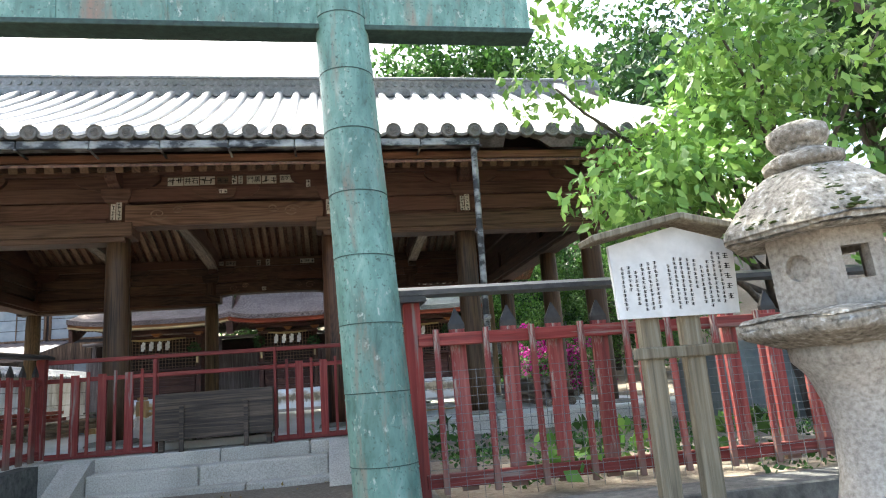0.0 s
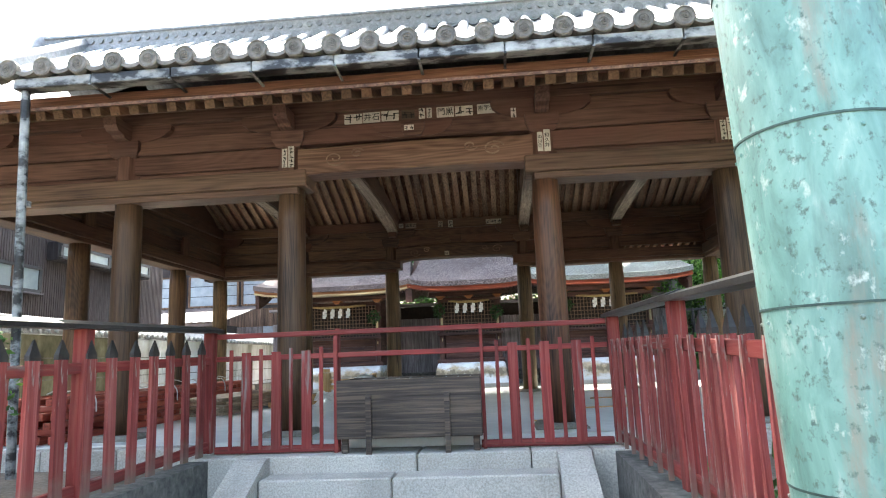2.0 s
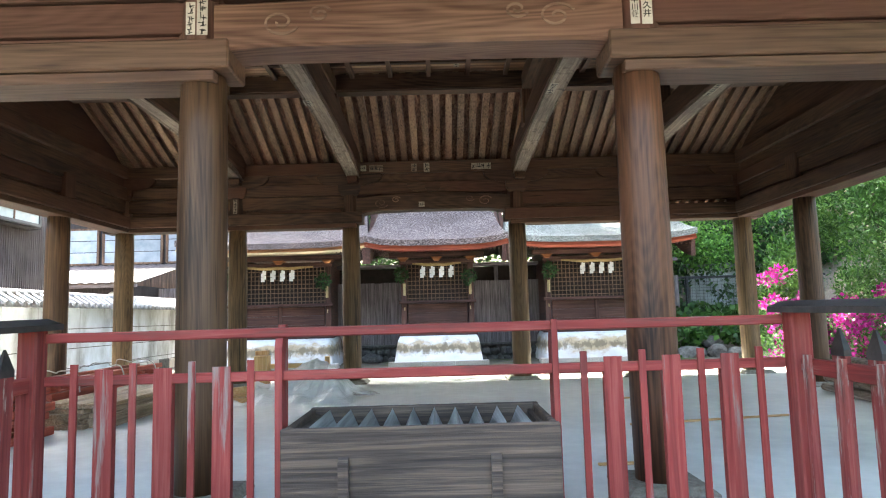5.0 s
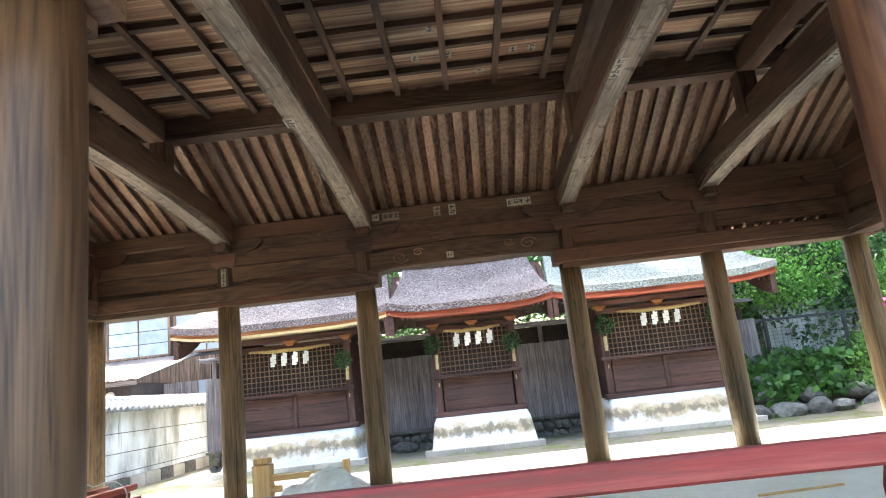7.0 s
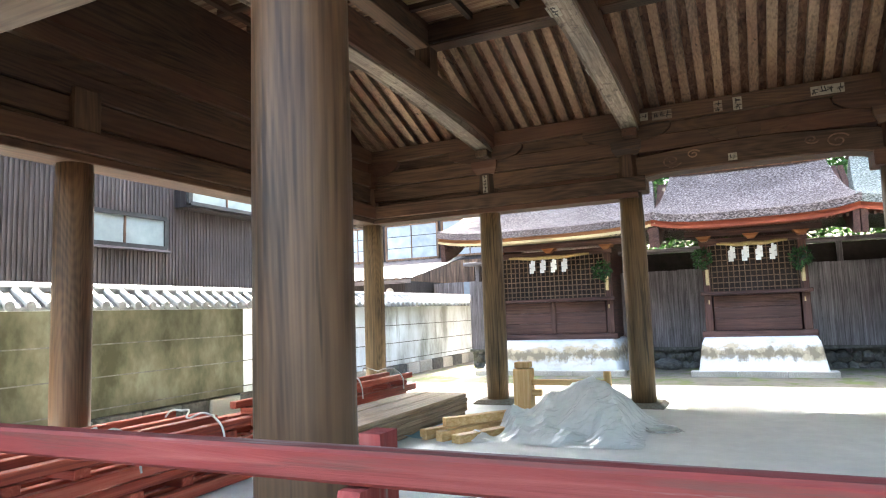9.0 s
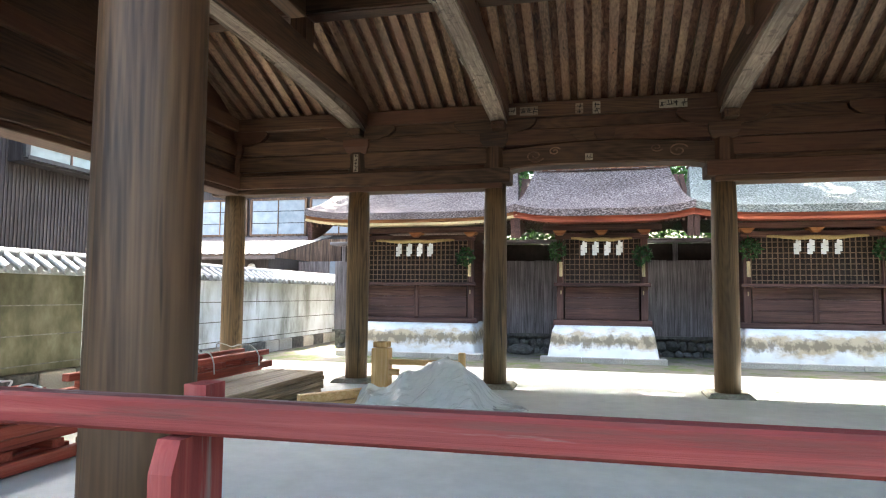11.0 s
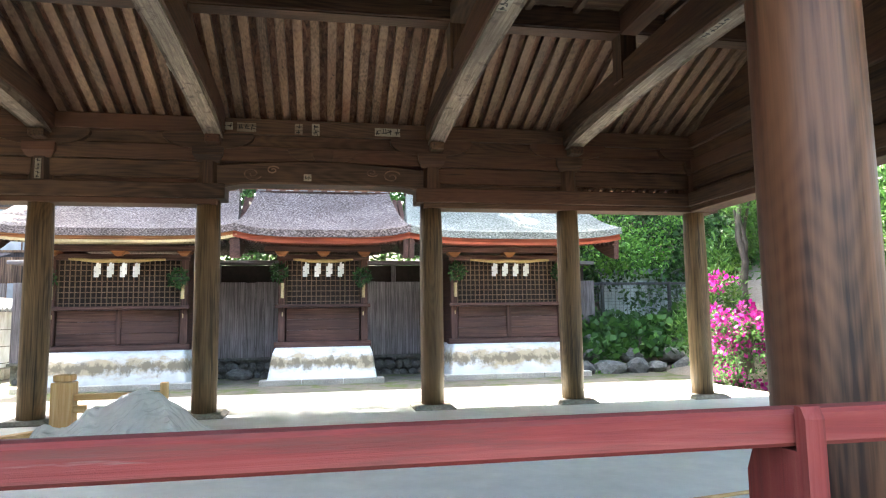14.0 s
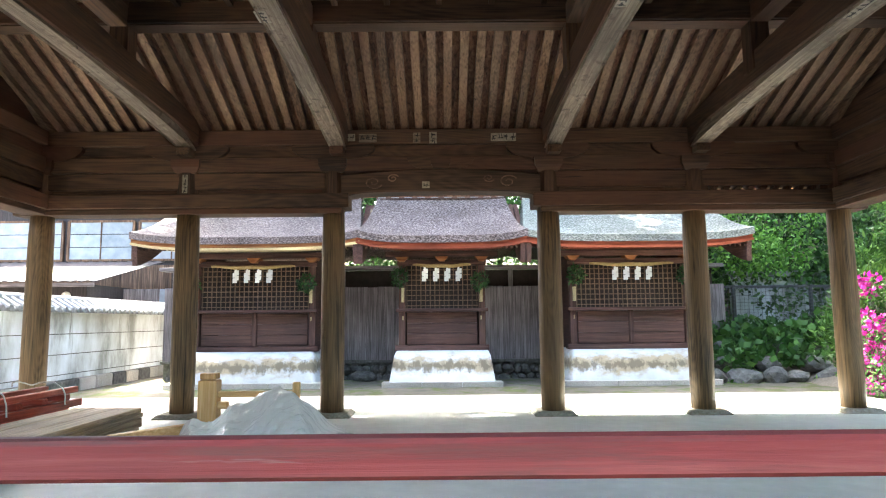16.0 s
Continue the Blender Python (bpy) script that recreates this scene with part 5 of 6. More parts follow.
    part("straw_rope", bm, straw, s, "twisted straw rope")
    for k in range(4):
        shide(s, xc + (k - 1.5) * 0.235, yf - 0.21, 2.37)
    for e in (-1, 1):
        x = xc + e * (half - 0.02)
        bm = bmesh.new()
        rod(bm, (x, yf - 0.12, 1.62), (x, yf - 0.12, 1.92), 0.035, seg=10)
        part("sprig_holder", bm, gold, s, "pale bamboo sprig holder")
        leaves("evergreen_sprig", s, leaf_dark, [(x + random.uniform(-0.08, 0.08), yf - 0.16, 2.08 + random.uniform(-0.08, 0.1), 0.18, 0.14, 0.2) for _ in range(1)], 260, 0.09, 2.2, 0.1, seed + e)
        boxpart("latch", gold, s, x - 0.012, x + 0.012, yf - 0.055, yf - 0.05, 1.25, 1.33, bevel=0)
    return s


PALEB = wood("lattice_timber", (0.09, 0.055, 0.035), (0.20, 0.13, 0.085), (0.30, 0.21, 0.14), 2, 0.7, 8)
shrine(0.0, 0.84, 11.28, bark, redeave, "small dark shrine with bark roof and white plinth", 1.74, 1.06, 11)
shrine(-3.95, 1.22, 11.3, bark, orange, "wide dark shrine with brown bark roof, orange eave", 2.32, 1.42, 21)
shrine(3.98, 1.22, 11.3, mossbark, redeave, "wide dark shrine with greyish mossy bark roof", 2.32, 1.42, 31)

# ---- board fence and rubble wall behind ----
bf = thing("board_fence", (0, 13.3, 0.3), "tall silvered vertical board fence between the shrines", "fence")
k = 0
x = -6.4
while x < 6.4:
    w = random.uniform(0.17, 0.24)
    boxpart("board", greywood[2], bf, x, x + w - 0.006, 13.28 + random.uniform(-0.006, 0.006), 13.31, 0.36, 2.02 + random.uniform(-0.012, 0.012), bevel=0)
    x += w
for x in [-6.2 + 1.3 * q for q in range(10)]:
    boxpart("post", greywood[2], bf, x - 0.05, x + 0.05, 13.32, 13.42, -0.15, 2.45)
boxpart("cap_board", greywood[0], bf, -6.5, 6.5, 13.15, 13.55, 2.42, 2.50)
# added dark sheet: paints the shade in the gap under the cap
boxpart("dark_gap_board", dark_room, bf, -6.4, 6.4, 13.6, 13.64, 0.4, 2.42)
rw = thing("rubble_wall", (0, 13.2, -0.12), "low dry-laid rubble wall of dark stones", "wall", kind="structure")
boxpart("coping", darkstone, rw, -6.4, 6.4, 13.14, 13.5, 0.30, 0.36)
boxpart("backing", darkstone, rw, -6.4, 6.4, 13.34, 13.5, -0.2, 0.30)


def rock(parent, x, y, z, sx, sy, sz, material, seed, name="stone"):
    bm = bmesh.new()
    bmesh.ops.create_icosphere(bm, subdivisions=2, radius=1)
    for v in bm.verts:
        q = v.co * 0.9 + Vector((seed * 3.1, seed * 1.7, seed))
        v.co *= 1 + 0.35 * noise.noise(q) + 0.12 * noise.noise(q * 2.7)
        v.co = Vector((v.co.x * sx, v.co.y * sy, v.co.z * sz)) + Vector((x, y, z))
    return part(name, bm, material, parent)


x = -6.3
q = 0
while x < 6.3:
    w = random.uniform(0.16, 0.30)
    for row in range(2):
        rock(rw, x + w / 2 + row * 0.08, 13.26 + random.uniform(-0.03, 0.03), -0.06 + row * 0.2, w * 0.62, 0.14, 0.125, darkstone, q)
        q += 1
    x += w
lone = rock(None, -1.75, 12.75, 0.02, 0.30, 0.2, 0.13, darkstone, 99, "boulder")
tagged(lone, "smooth grey boulder lying before the rubble wall", "boulder")
# moss on the rear ground
mossy = mottled("moss_and_grit", [(0.3, (0.12, 0.105, 0.08)), (0.50, (0.185, 0.165, 0.13)), (0.56, (0.115, 0.13, 0.045)), (0.72, (0.15, 0.18, 0.055))], 2.0, (1, 1, 1), 0.95, 0.5, 9, 0, 0.6, 0.75)
bm = bmesh.new()
rows = [[bm.verts.new((-7.0 + 0.8 * i, 9.26 + 0.45 * j, -0.075 + 0.02 * noise.noise((i * 0.7, j * 0.7, 5)))) for i in range(22)] for j in range(11)]
for j in range(10):
    for i in range(21):
        bm.faces.new((rows[j][i], rows[j][i + 1], rows[j + 1][i + 1], rows[j + 1][i])).smooth = True
tagged(part("mossy_yard", bm, mossy), "damp yard ground with patches of yellow-green moss", "ground", kind="structure")

# ---- plastered boundary wall ----
wl = thing("boundary_wall", (-7.4, 6, -0.12), "stained white plaster wall with grey tile coping", "wall", kind="structure")
limewash = mottled("streaked_limewash", [(0.33, (0.30, 0.31, 0.30)), (0.46, (0.57, 0.60, 0.61)), (0.6, (0.74, 0.78, 0.82))], 2.0, (0.8, 0.8, 0.35), 0.9, 0.1, 8, 0, 1.4, 0.78)
stained(limewash, (0.20, 0.21, 0.19), (3.0, 3.0, 0.35), 0.58, 0.70, 6.0)
# yellowed, mossy plaster; its colour is also darkened for the wall's shade
oldplaster = mottled("shaded_yellow_mossy_plaster", [(0.36, (0.045, 0.044, 0.022)), (0.5, (0.11, 0.106, 0.068)), (0.64, (0.185, 0.18, 0.13))], 2.0, (0.8, 0.8, 0.5), 0.9, 0.1, 8, 0, 1.2, 0.7)
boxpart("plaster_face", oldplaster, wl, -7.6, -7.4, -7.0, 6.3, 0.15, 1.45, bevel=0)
boxpart("plaster_face", limewash, wl, -7.6, -7.4, 6.31, 17.5, 0.15, 1.45, bevel=0)
for z in (0.25, 0.64, 1.035):
    boxpart("line_groove", darkstone, wl, -7.405, -7.396, -7.0, 17.5, z - 0.008, z + 0.008, bevel=0)
y = -7.0
while y < 17.4:
    w = random.uniform(0.35, 0.7)
    boxpart("footing_stone", darkstone if random.random() < 0.4 else stone, wl, -7.62, -7.34 + random.uniform(-0.02, 0.02), y, y + w - 0.012, -0.3, 0.15 + random.uniform(-0.02, 0.0), bevel=0.02)
    y += w
bm = bmesh.new()
sweep(bm, [[(-7.82, y, 1.45), (-7.18, y, 1.45), (-7.18, y, 1.49), (-7.42, y, 1.66), (-7.58, y, 1.66), (-7.82, y, 1.49)] for y in (-7.0, 17.5)])
part("coping_bed", bm, tile, wl)
bm = bmesh.new()
rod(bm, (-7.5, -7.0, 1.70), (-7.5, 17.5, 1.70), 0.085, seg=14)
part("coping_ridge", bm, tile, wl)
bm = bmesh.new()
sweep(bm, [[(-7.14 - 0.30 * t, 0.055 * math.cos(a), 1.50 + 0.19 * t + 0.045 * math.sin(a)) for a in [math.pi * q / 6 for q in range(7)]] for t in (0, 1)], closed=False, smooth=True)
rod(bm, (-7.12, 0, 1.50), (-7.16, 0, 1.50), 0.055, seg=12)
cop = shape("coping_tile", bm, tile)
for k in range(108):
    piece("coping_tile", cop, wl, Matrix.Translation((0, -6.9 + 0.225 * k, 0)))

# ---- neighbouring houses ----
darkboard = wood("charred_dark_board", (0.030, 0.026, 0.028), (0.05, 0.044, 0.047), (0.08, 0.072, 0.076), 2, 0.8, 8)
ribbed = wood("grey_brown_ribbed_siding", (0.085, 0.066, 0.062), (0.13, 0.105, 0.10), (0.18, 0.15, 0.145), 2, 0.65, 5)
brownboard = wood("streaked_brown_board", (0.05, 0.03, 0.022), (0.15, 0.09, 0.06), (0.30, 0.19, 0.12), 2, 0.8, 7, 0.25)
glass_mat = mottled("frosted_window_pane", [(0.3, (0.22, 0.26, 0.31)), (0.7, (0.34, 0.38, 0.43))], 3, rough=0.2, bump=0.02, spec=0.6, large_dark=0.85)
dim_glass = mottled("dim_green_glass", [(0.3, (0.05, 0.065, 0.06)), (0.7, (0.10, 0.125, 0.115))], 3, rough=0.12, bump=0.02, spec=0.7, large_dark=0.8)
sheet_metal = mottled("pinkish_sheet_roof", [(0.3, (0.045, 0.036, 0.042)), (0.7, (0.07, 0.06, 0.068))], 3, rough=0.5, bump=0.05, large_dark=0.8)
blue_sheet = mottled("grey_blue_corrugated_sheet", [(0.3, (0.16, 0.19, 0.23)), (0.7, (0.27, 0.31, 0.37))], 3, rough=0.5, bump=0.05, large_dark=0.8)


def window(parent, p, across, w, h, cols, rows, glazing=None, frame_wood=None):
    """A framed window with panes; p is its lower corner."""
    a = Vector(across)
    out = Vector((a.y, -a.x, 0))
    p = Vector(p)
    fr = None
    bm = bmesh.new()
    for z in (0, h):
        bar(bm, p + Vector((0, 0, z)), p + a * w + Vector((0, 0, z)), 0.09, 0.07)
    for k in (0, 1):
        bar(bm, p + a * w * k, p + a * w * k + Vector((0, 0, h)), 0.09, 0.07, up=tuple(out))
    win = part("window", bm, frame_wood or brownboard, parent)
    for i in range(cols):
        for j in range(rows):
            bm = bmesh.new()
            c = p + a * w * (i + 0.5) / cols + Vector((0, 0, h * (j + 0.5) / rows))
            bar(bm, c - a * w / cols * 0.485, c + a * w / cols * 0.485, 0.02, h / rows * 0.94)
            part("pane", bm, glazing or glass_mat, win)
    bm = bmesh.new()
    for i in range(1, cols):
        bar(bm, p + a * w * i / cols - out * -0.015, p + a * w * i / cols + Vector((0, 0, h)) - out * -0.015, 0.035, 0.035, up=tuple(out))
    part("muntin", bm, brownboard, win) if cols > 1 else bm.free()
    return win


milk_glass = mottled("milky_green_glass", [(0.3, (0.30, 0.36, 0.35)), (0.7, (0.42, 0.49, 0.48))], 3, rough=0.15, bump=0.02, spec=0.6, large_dark=0.85)
steelframe = mottled("dark_aluminium_frame", [(0.3, (0.05, 0.05, 0.05)), (0.7, (0.09, 0.09, 0.09))], 12, rough=0.4, bump=0.03)
h1 = thing("neighbour_house", (-9.6, 4, -0.12), "two-storey house clad in dark vertical boards", "house")
boxpart("wall", ribbed, h1, -13.5, -9.6, -6.0, 12.2, -0.2, 5.6, bevel=0)
y = -6.0
bm = bmesh.new()
while y < 12.2:
    slab(bm, -9.6, -9.582, y, y + 0.035, 0.0, 5.5)
    y += 0.075
part("cover_batten", bm, ribbed, h1, kind="stuff")
window(h1, (-9.58, 0.9, 2.5), (0, 1, 0), 1.9, 0.8, 2, 1, dim_glass, darkboard)
window(h1, (-9.57, 5.0, 2.60), (0, 1, 0), 1.72, 0.53, 2, 1, milk_glass, steelframe)
boxpart("window_sill", greywood[1], h1, -9.58, -9.48, 4.95, 6.78, 2.52, 2.56)
boxpart("bay_window_box", darkboard, h1, -9.58, -9.30, 6.92, 10.9, 3.36, 3.80)
window(h1, (-9.28, 7.0, 3.44), (0, 1, 0), 1.85, 0.28, 2, 1, milk_glass, steelframe)
window(h1, (-9.28, 8.95, 3.44), (0, 1, 0), 1.85, 0.28, 2, 1, milk_glass, steelframe)
bm = bmesh.new()
sweep(bm, [[(-9.0, y, 5.5), (-9.0, y, 5.62), (-11.5, y, 6.9), (-14.0, y, 5.62), (-14.0, y, 5.5)] for y in (-6.4, 12.5)])
part("roof", bm, tile, h1)
h2 = thing("neighbour_house", (-10.5, 19.5, -0.12), "house with wide sliding windows above brown board cladding", "house")
boxpart("wall", darkboard, h2, -18, -6.9, 19.6, 24, -0.2, 6.2, bevel=0)
bm = bmesh.new()
x = -18.0
while x < -6.95:
    w = random.uniform(0.14, 0.22)
    o = boxpart("clad_board", brownboard, h2, x, x + w - 0.005, 19.56, 19.595, 1.4, 3.15, bevel=0)
    x += w
bm.free()
for x in (-17.0, -14.7, -12.35, -10.0):
    window(h2, (x, 19.56, 3.32), (1, 0, 0), 2.15, 1.3, 2, 3)
bm = bmesh.new()
for k in range(16):
    slab(bm, -7.65 + k * 0.07, -7.62 + k * 0.07, 19.50, 19.56, 1.6, 6.0)
part("corrugated_sheet", bm, blue_sheet, h2, "grey-blue corrugated sheet")
boxpart("sheet_backing", blue_sheet, h2, -7.7, -6.5, 19.56, 19.59, 1.6, 6.0, bevel=0)
bm = bmesh.new()
sweep(bm, [[(x, 18.8, 6.0), (x, 18.8, 6.15), (x, 22, 7.6), (x, 25, 6.15), (x, 25, 6.0)] for x in (-18.5, -6.0)])
part("roof", bm, tile, h2)
shed = thing("lean_to_shed", (-10.5, 15.5, -0.12), "dark shed with pinkish corrugated metal roof", "shed")
boxpart("wall", darkboard, shed, -14.0, -9.1, 14.9, 18.2, -0.2, 2.25, bevel=0)
secs = []
for k in range(81):
    x = -14.5 + 5.9 * k / 80
    o = 0.015 * math.sin(k * 1.57)
    secs.append([(x, 14.4, 2.28 + o), (x, 14.4, 2.31 + o), (x, 18.3, 3.15 + o), (x, 18.3, 3.12 + o)])
sweep(bm := bmesh.new(), secs)
part("roof", bm, sheet_metal, shed)
boxpart("eave_beam", greywood[0], shed, -14.4, -8.7, 14.45, 14.52, 2.16, 2.26)
bm = bmesh.new()
bmesh.ops.create_uvsphere(bm, u_segments=12, v_segments=8, radius=0.11, matrix=Matrix.Translation((-9.6, 14.86, 1.95)))
part("lamp_globe", bm, paper, shed, "small pale lamp globe")
scr = thing("sheet_fence", (-8.4, 16.5, -0.12), "grey boards and corrugated sheets closing a yard", "fence")
for k in range(5):
    boxpart("board", greywood[2], scr, -9.0 + k * 0.2, -8.81 + k * 0.2, 16.6, 16.63, 0.2, 2.2, bevel=0)
boxpart("sheet", blue_sheet, scr, -7.98, -6.6, 16.6, 16.63, 0.2, 2.2, bevel=0)

# ---- stored things on the hall floor ----
rackred = [wood("dusty_orange_red_paint", (0.20, 0.035, 0.022), (0.38, 0.07, 0.04), (0.48, 0.13, 0.08), k, 0.55, 6) for k in range(3)]


def red_frame(name, m):
    """A dismantled fence panel lying flat: two long rails joined by short blocks."""
    f = thing(name, (0, 0, 0), "dismantled red fence panel stacked on the hall floor", "fence panel", "stacked fence panels")
    L = 3.0
    for y in (0, 0.16, 0.32, 0.48):
        barpart("rail", rackred[0], f, (0, y, 0.045), (L, y, 0.045), 0.07, 0.07)
    for k in range(7):
        barpart("block", rackred[1], f, (0.2 + k * 0.43, 0.02, 0.11), (0.2 + k * 0.43, 0.46, 0.11), 0.11, 0.055)
    for y in (0.06, 0.42):
        barpart("rail", rackred[0], f, (0, y, 0.175), (L, y, 0.175), 0.08, 0.06)
    f.matrix_basis = m
    return f


for x, y, rz, z in ((-4.42, 3.2, 90, 0.0), (-4.40, 3.3, 90, 0.24), (-3.90, -0.45, 90, 0.0), (-3.92, -0.40, 90, 0.24), (-4.50, -0.5, 90, 0.0), (-4.50, -0.3, 90, 0.24), (-5.0, 3.1, 90, 0.0)):
    red_frame("fence_panel", pose(x, y, z, 0, 0, rz + random.uniform(-1, 1)) @ Matrix.Diagonal((1, 1, 1.15, 1)))
ropewhite = mottled("white_cord", [(0.3, (0.5, 0.48, 0.44)), (0.7, (0.72, 0.70, 0.66))], 30, rough=0.9)


def cord(name, pts, r, label, category="rope"):
    cu = bpy.data.curves.new(name, "CURVE")
    cu.dimensions, cu.bevel_depth, cu.bevel_resolution = "3D", r, 2
    sp = cu.splines.new("BEZIER")
    sp.bezier_points.add(len(pts) - 1)
    for bp, p in zip(sp.bezier_points, pts):
        bp.co = p
        bp.handle_left_type = bp.handle_right_type = "AUTO"
    cu.materials.append(ropewhite)
    return tagged(new(name, cu), label, category)


for x, y in ((-4.15, 0.2), (-4.15, 1.4), (-4.2, 2.2), (-4.65, 3.8), (-4.65, 4.9), (-4.65, 5.9)):
    zt = 0.50
    pts = [(x - 0.30, y, zt + 0.01)] + [(x - 0.25 + 0.08 * j, y + random.uniform(-0.06, 0.06), zt + 0.02 + random.uniform(0, 0.06)) for j in range(7)] + [(x + 0.30, y, zt - 0.04), (x + 0.31, y + 0.02, zt - 0.2)]
    cord("tie_cord", pts, 0.008, "white cord tied round stacked red fence panels")
stack = thing("lumber_stack", (-4.1, 4.0, 0), "long grey-brown boards stacked flat on the floor", "lumber")
for row in range(5):
    for k in range(3):
        x = -4.05 + k * 0.26 + random.uniform(-0.02, 0.02)
        barpart("board", lumber, stack, (x - 0.05, 2.75 + random.uniform(0, 0.15), 0.03 + row * 0.055), (x, 5.8 + random.uniform(-0.06, 0.06), 0.03 + row * 0.055), 0.25, 0.05)
newel = thing("cedar_railing", (-2.75, 6.0, 0), "new pale cedar rail frame with square posts", "railing")
boxpart("post", newwood[2], newel, -2.86, -2.64, 6.02, 6.20, 0.0, 0.55)
boxpart("post_cap", newwood[2], newel, -2.845, -2.655, 6.035, 6.185, 0.56, 0.63)
boxpart("post", newwood[2], newel, -1.76, -1.68, 6.05, 6.13, 0.0, 0.52)
boxpart("rail", newwood[0], newel, -2.64, -1.76, 6.06, 6.12, 0.35, 0.42)
boxpart("bracket", newwood[0], newel, -2.64, -2.52, 6.05, 6.13, 0.22, 0.30)
beams = thing("timber_offcuts", (-2.9, 5.2, 0), "loose new cedar beams lying on the floor", "lumber")
for a, b, w, h in (((-3.25, 4.3, 0.05), (-2.75, 5.5, 0.05), 0.1, 0.1), ((-3.05, 4.25, 0.05), (-2.45, 5.5, 0.05), 0.1, 0.1), ((-3.1, 4.5, 0.145), (-2.5, 5.3, 0.145), 0.09, 0.09), ((-2.85, 4.2, 0.04), (-2.5, 4.9, 0.04), 0.12, 0.08)):
    barpart("beam", newwood[1], beams, a, b, w, h)
bluetarp = mottled("light_blue_sheet", [(0.3, (0.16, 0.38, 0.55)), (0.7, (0.28, 0.52, 0.68))], 6, rough=0.4, bump=0.1)
bm = bmesh.new()
rows = [[bm.verts.new((-3.62 + 0.09 * i + 0.03 * j, 4.25 + 0.16 * j, 0.012 + 0.05 * abs(noise.noise((i * 0.8, j * 0.5, 4))))) for i in range(5)] for j in range(9)]
for j in range(8):
    for i in range(4):
        bm.faces.new((rows[j][i], rows[j][i + 1], rows[j + 1][i + 1], rows[j + 1][i])).smooth = True
tagged(part("blue_sheet", bm, bluetarp), "crumpled light blue plastic sheet beside the lumber", "plastic sheet")
plastic = mottled("milky_plastic_film", [(0.3, (0.86, 0.85, 0.81)), (0.7, (0.93, 0.92, 0.88))], 7, rough=0.22, bump=0.55, spec=0.6, large_dark=0.88)
film_glow = plastic.node_tree.nodes.new("ShaderNodeBsdfTranslucent")
film_glow.inputs["Color"].default_value = (0.95, 0.95, 0.92, 1)
film_mix = plastic.node_tree.nodes.new("ShaderNodeMixShader")
film_mix.inputs[0].default_value = 0.25
plastic.node_tree.links.new(plastic.node_tree.nodes["Principled BSDF"].outputs[0], film_mix.inputs[1])
plastic.node_tree.links.new(film_glow.outputs[0], film_mix.inputs[2])
plastic.node_tree.links.new(film_mix.outputs[0], plastic.node_tree.nodes["Material Output"].inputs["Surface"])
bm = bmesh.new()
NX, NY = 40, 34
rows = []
for j in range(NY):
    row = []
    for i in range(NX):
        u, v = i / (NX - 1), j / (NY - 1)
        x, y = -2.85 + 1.75 * u + 0.15 * (v - 0.5), 4.3 + 1.6 * v
        edge_f = min(1, 7 * min(u, 1 - u, v, 1 - v))
        dx, dy = x + 1.62, y - 5.38
        peak = 0.46 * max(0.0, 1 - max(dx / 0.36, -dx / 1.2 + dy * 0.2, dy / 0.32, -dy / 0.75 - dx * 0.3))
        mound = 0.16 * max(0.0, 1 - max(abs(x + 2.05) / 0.42, abs(y - 5.2) / 0.5)) + 0.08 * math.exp(-((x + 2.45) / 0.25) ** 2 - ((y - 5.0) / 0.4) ** 2)
        crease = 0.085 * (1 - 2.6 * abs(noise.noise((x * 2.2 + y * 0.9, y * 1.1, 7)))) + 0.09 * (0.45 - abs(noise.noise((x * 4 - y * 2.4, y * 2.2, 2)))) + 0.05 * (0.35 - abs(noise.noise((x * 9 + y * 4, y * 7 - x * 3, 5))))
        ex = 0.16 * noise.noise((x * 1.7, y * 1.7, 11)) * (1 - edge_f)
        x, y = x + 0.014 * noise.noise((i * 3.3, j * 2.7, 1)), y + 0.014 * noise.noise((i * 2.9, j * 3.1, 8))
        row.append(bm.verts.new((x + ex, y + ex, 0.008 + edge_f * max(0.0, max(peak, mound) + crease))))
    rows.append(row)
for j in range(NY - 1):
    for i in range(NX - 1):
        bm.faces.new((rows[j][i], rows[j][i + 1], rows[j + 1][i + 1], rows[j + 1][i]))
tagged(part("plastic_sheet", bm, plastic), "crumpled milky plastic sheet draped over timber", "plastic sheet")
pts = [(-1.05 + 0.22 * math.cos(k * 1.1) * (1 - k * 0.02), 5.25 + 0.16 * math.sin(k * 1.1), 0.012 + 0.002 * k) for k in range(16)]
cord("cord_coil", pts, 0.006, "loose coil of white cord on the floor")
log = thing("pole_stack", (4.7, 1.6, 0), "stack of long weathered timber poles", "lumber")
for row in range(4):
    for k in range(4 - row // 2):
        bm = bmesh.new()
        rod(bm, (4.55 + k * 0.14 + (row % 2) * 0.07, 0.4 + random.uniform(-0.15, 0.15), 0.06 + row * 0.11), (5.05 + k * 0.14 + (row % 2) * 0.07, 4.2 + random.uniform(-0.2, 0.2), 0.06 + row * 0.11), 0.055, 0.05, 10)
        part("pole", bm, palewood[1], log)
for a, b in (((1.9, 2.2, 0.012), (3.6, 2.5, 0.012)), ((2.3, 4.1, 0.012), (3.1, 4.2, 0.012)), ((1.2, 0.6, 0.012), (1.75, 0.62, 0.012))):
    ob = barpart("floor_batten", newwood[0], None, a, b, 0.03, 0.02)
    tagged(ob, "thin pale batten lying on the concrete floor", "batten")

# ---- plants ----
treebark = mottled("tree_bark", [(0.3, (0.05, 0.04, 0.032)), (0.6, (0.13, 0.11, 0.09)), (0.8, (0.24, 0.215, 0.18))], 8, (2, 2, 0.5), 0.95, 0.7)


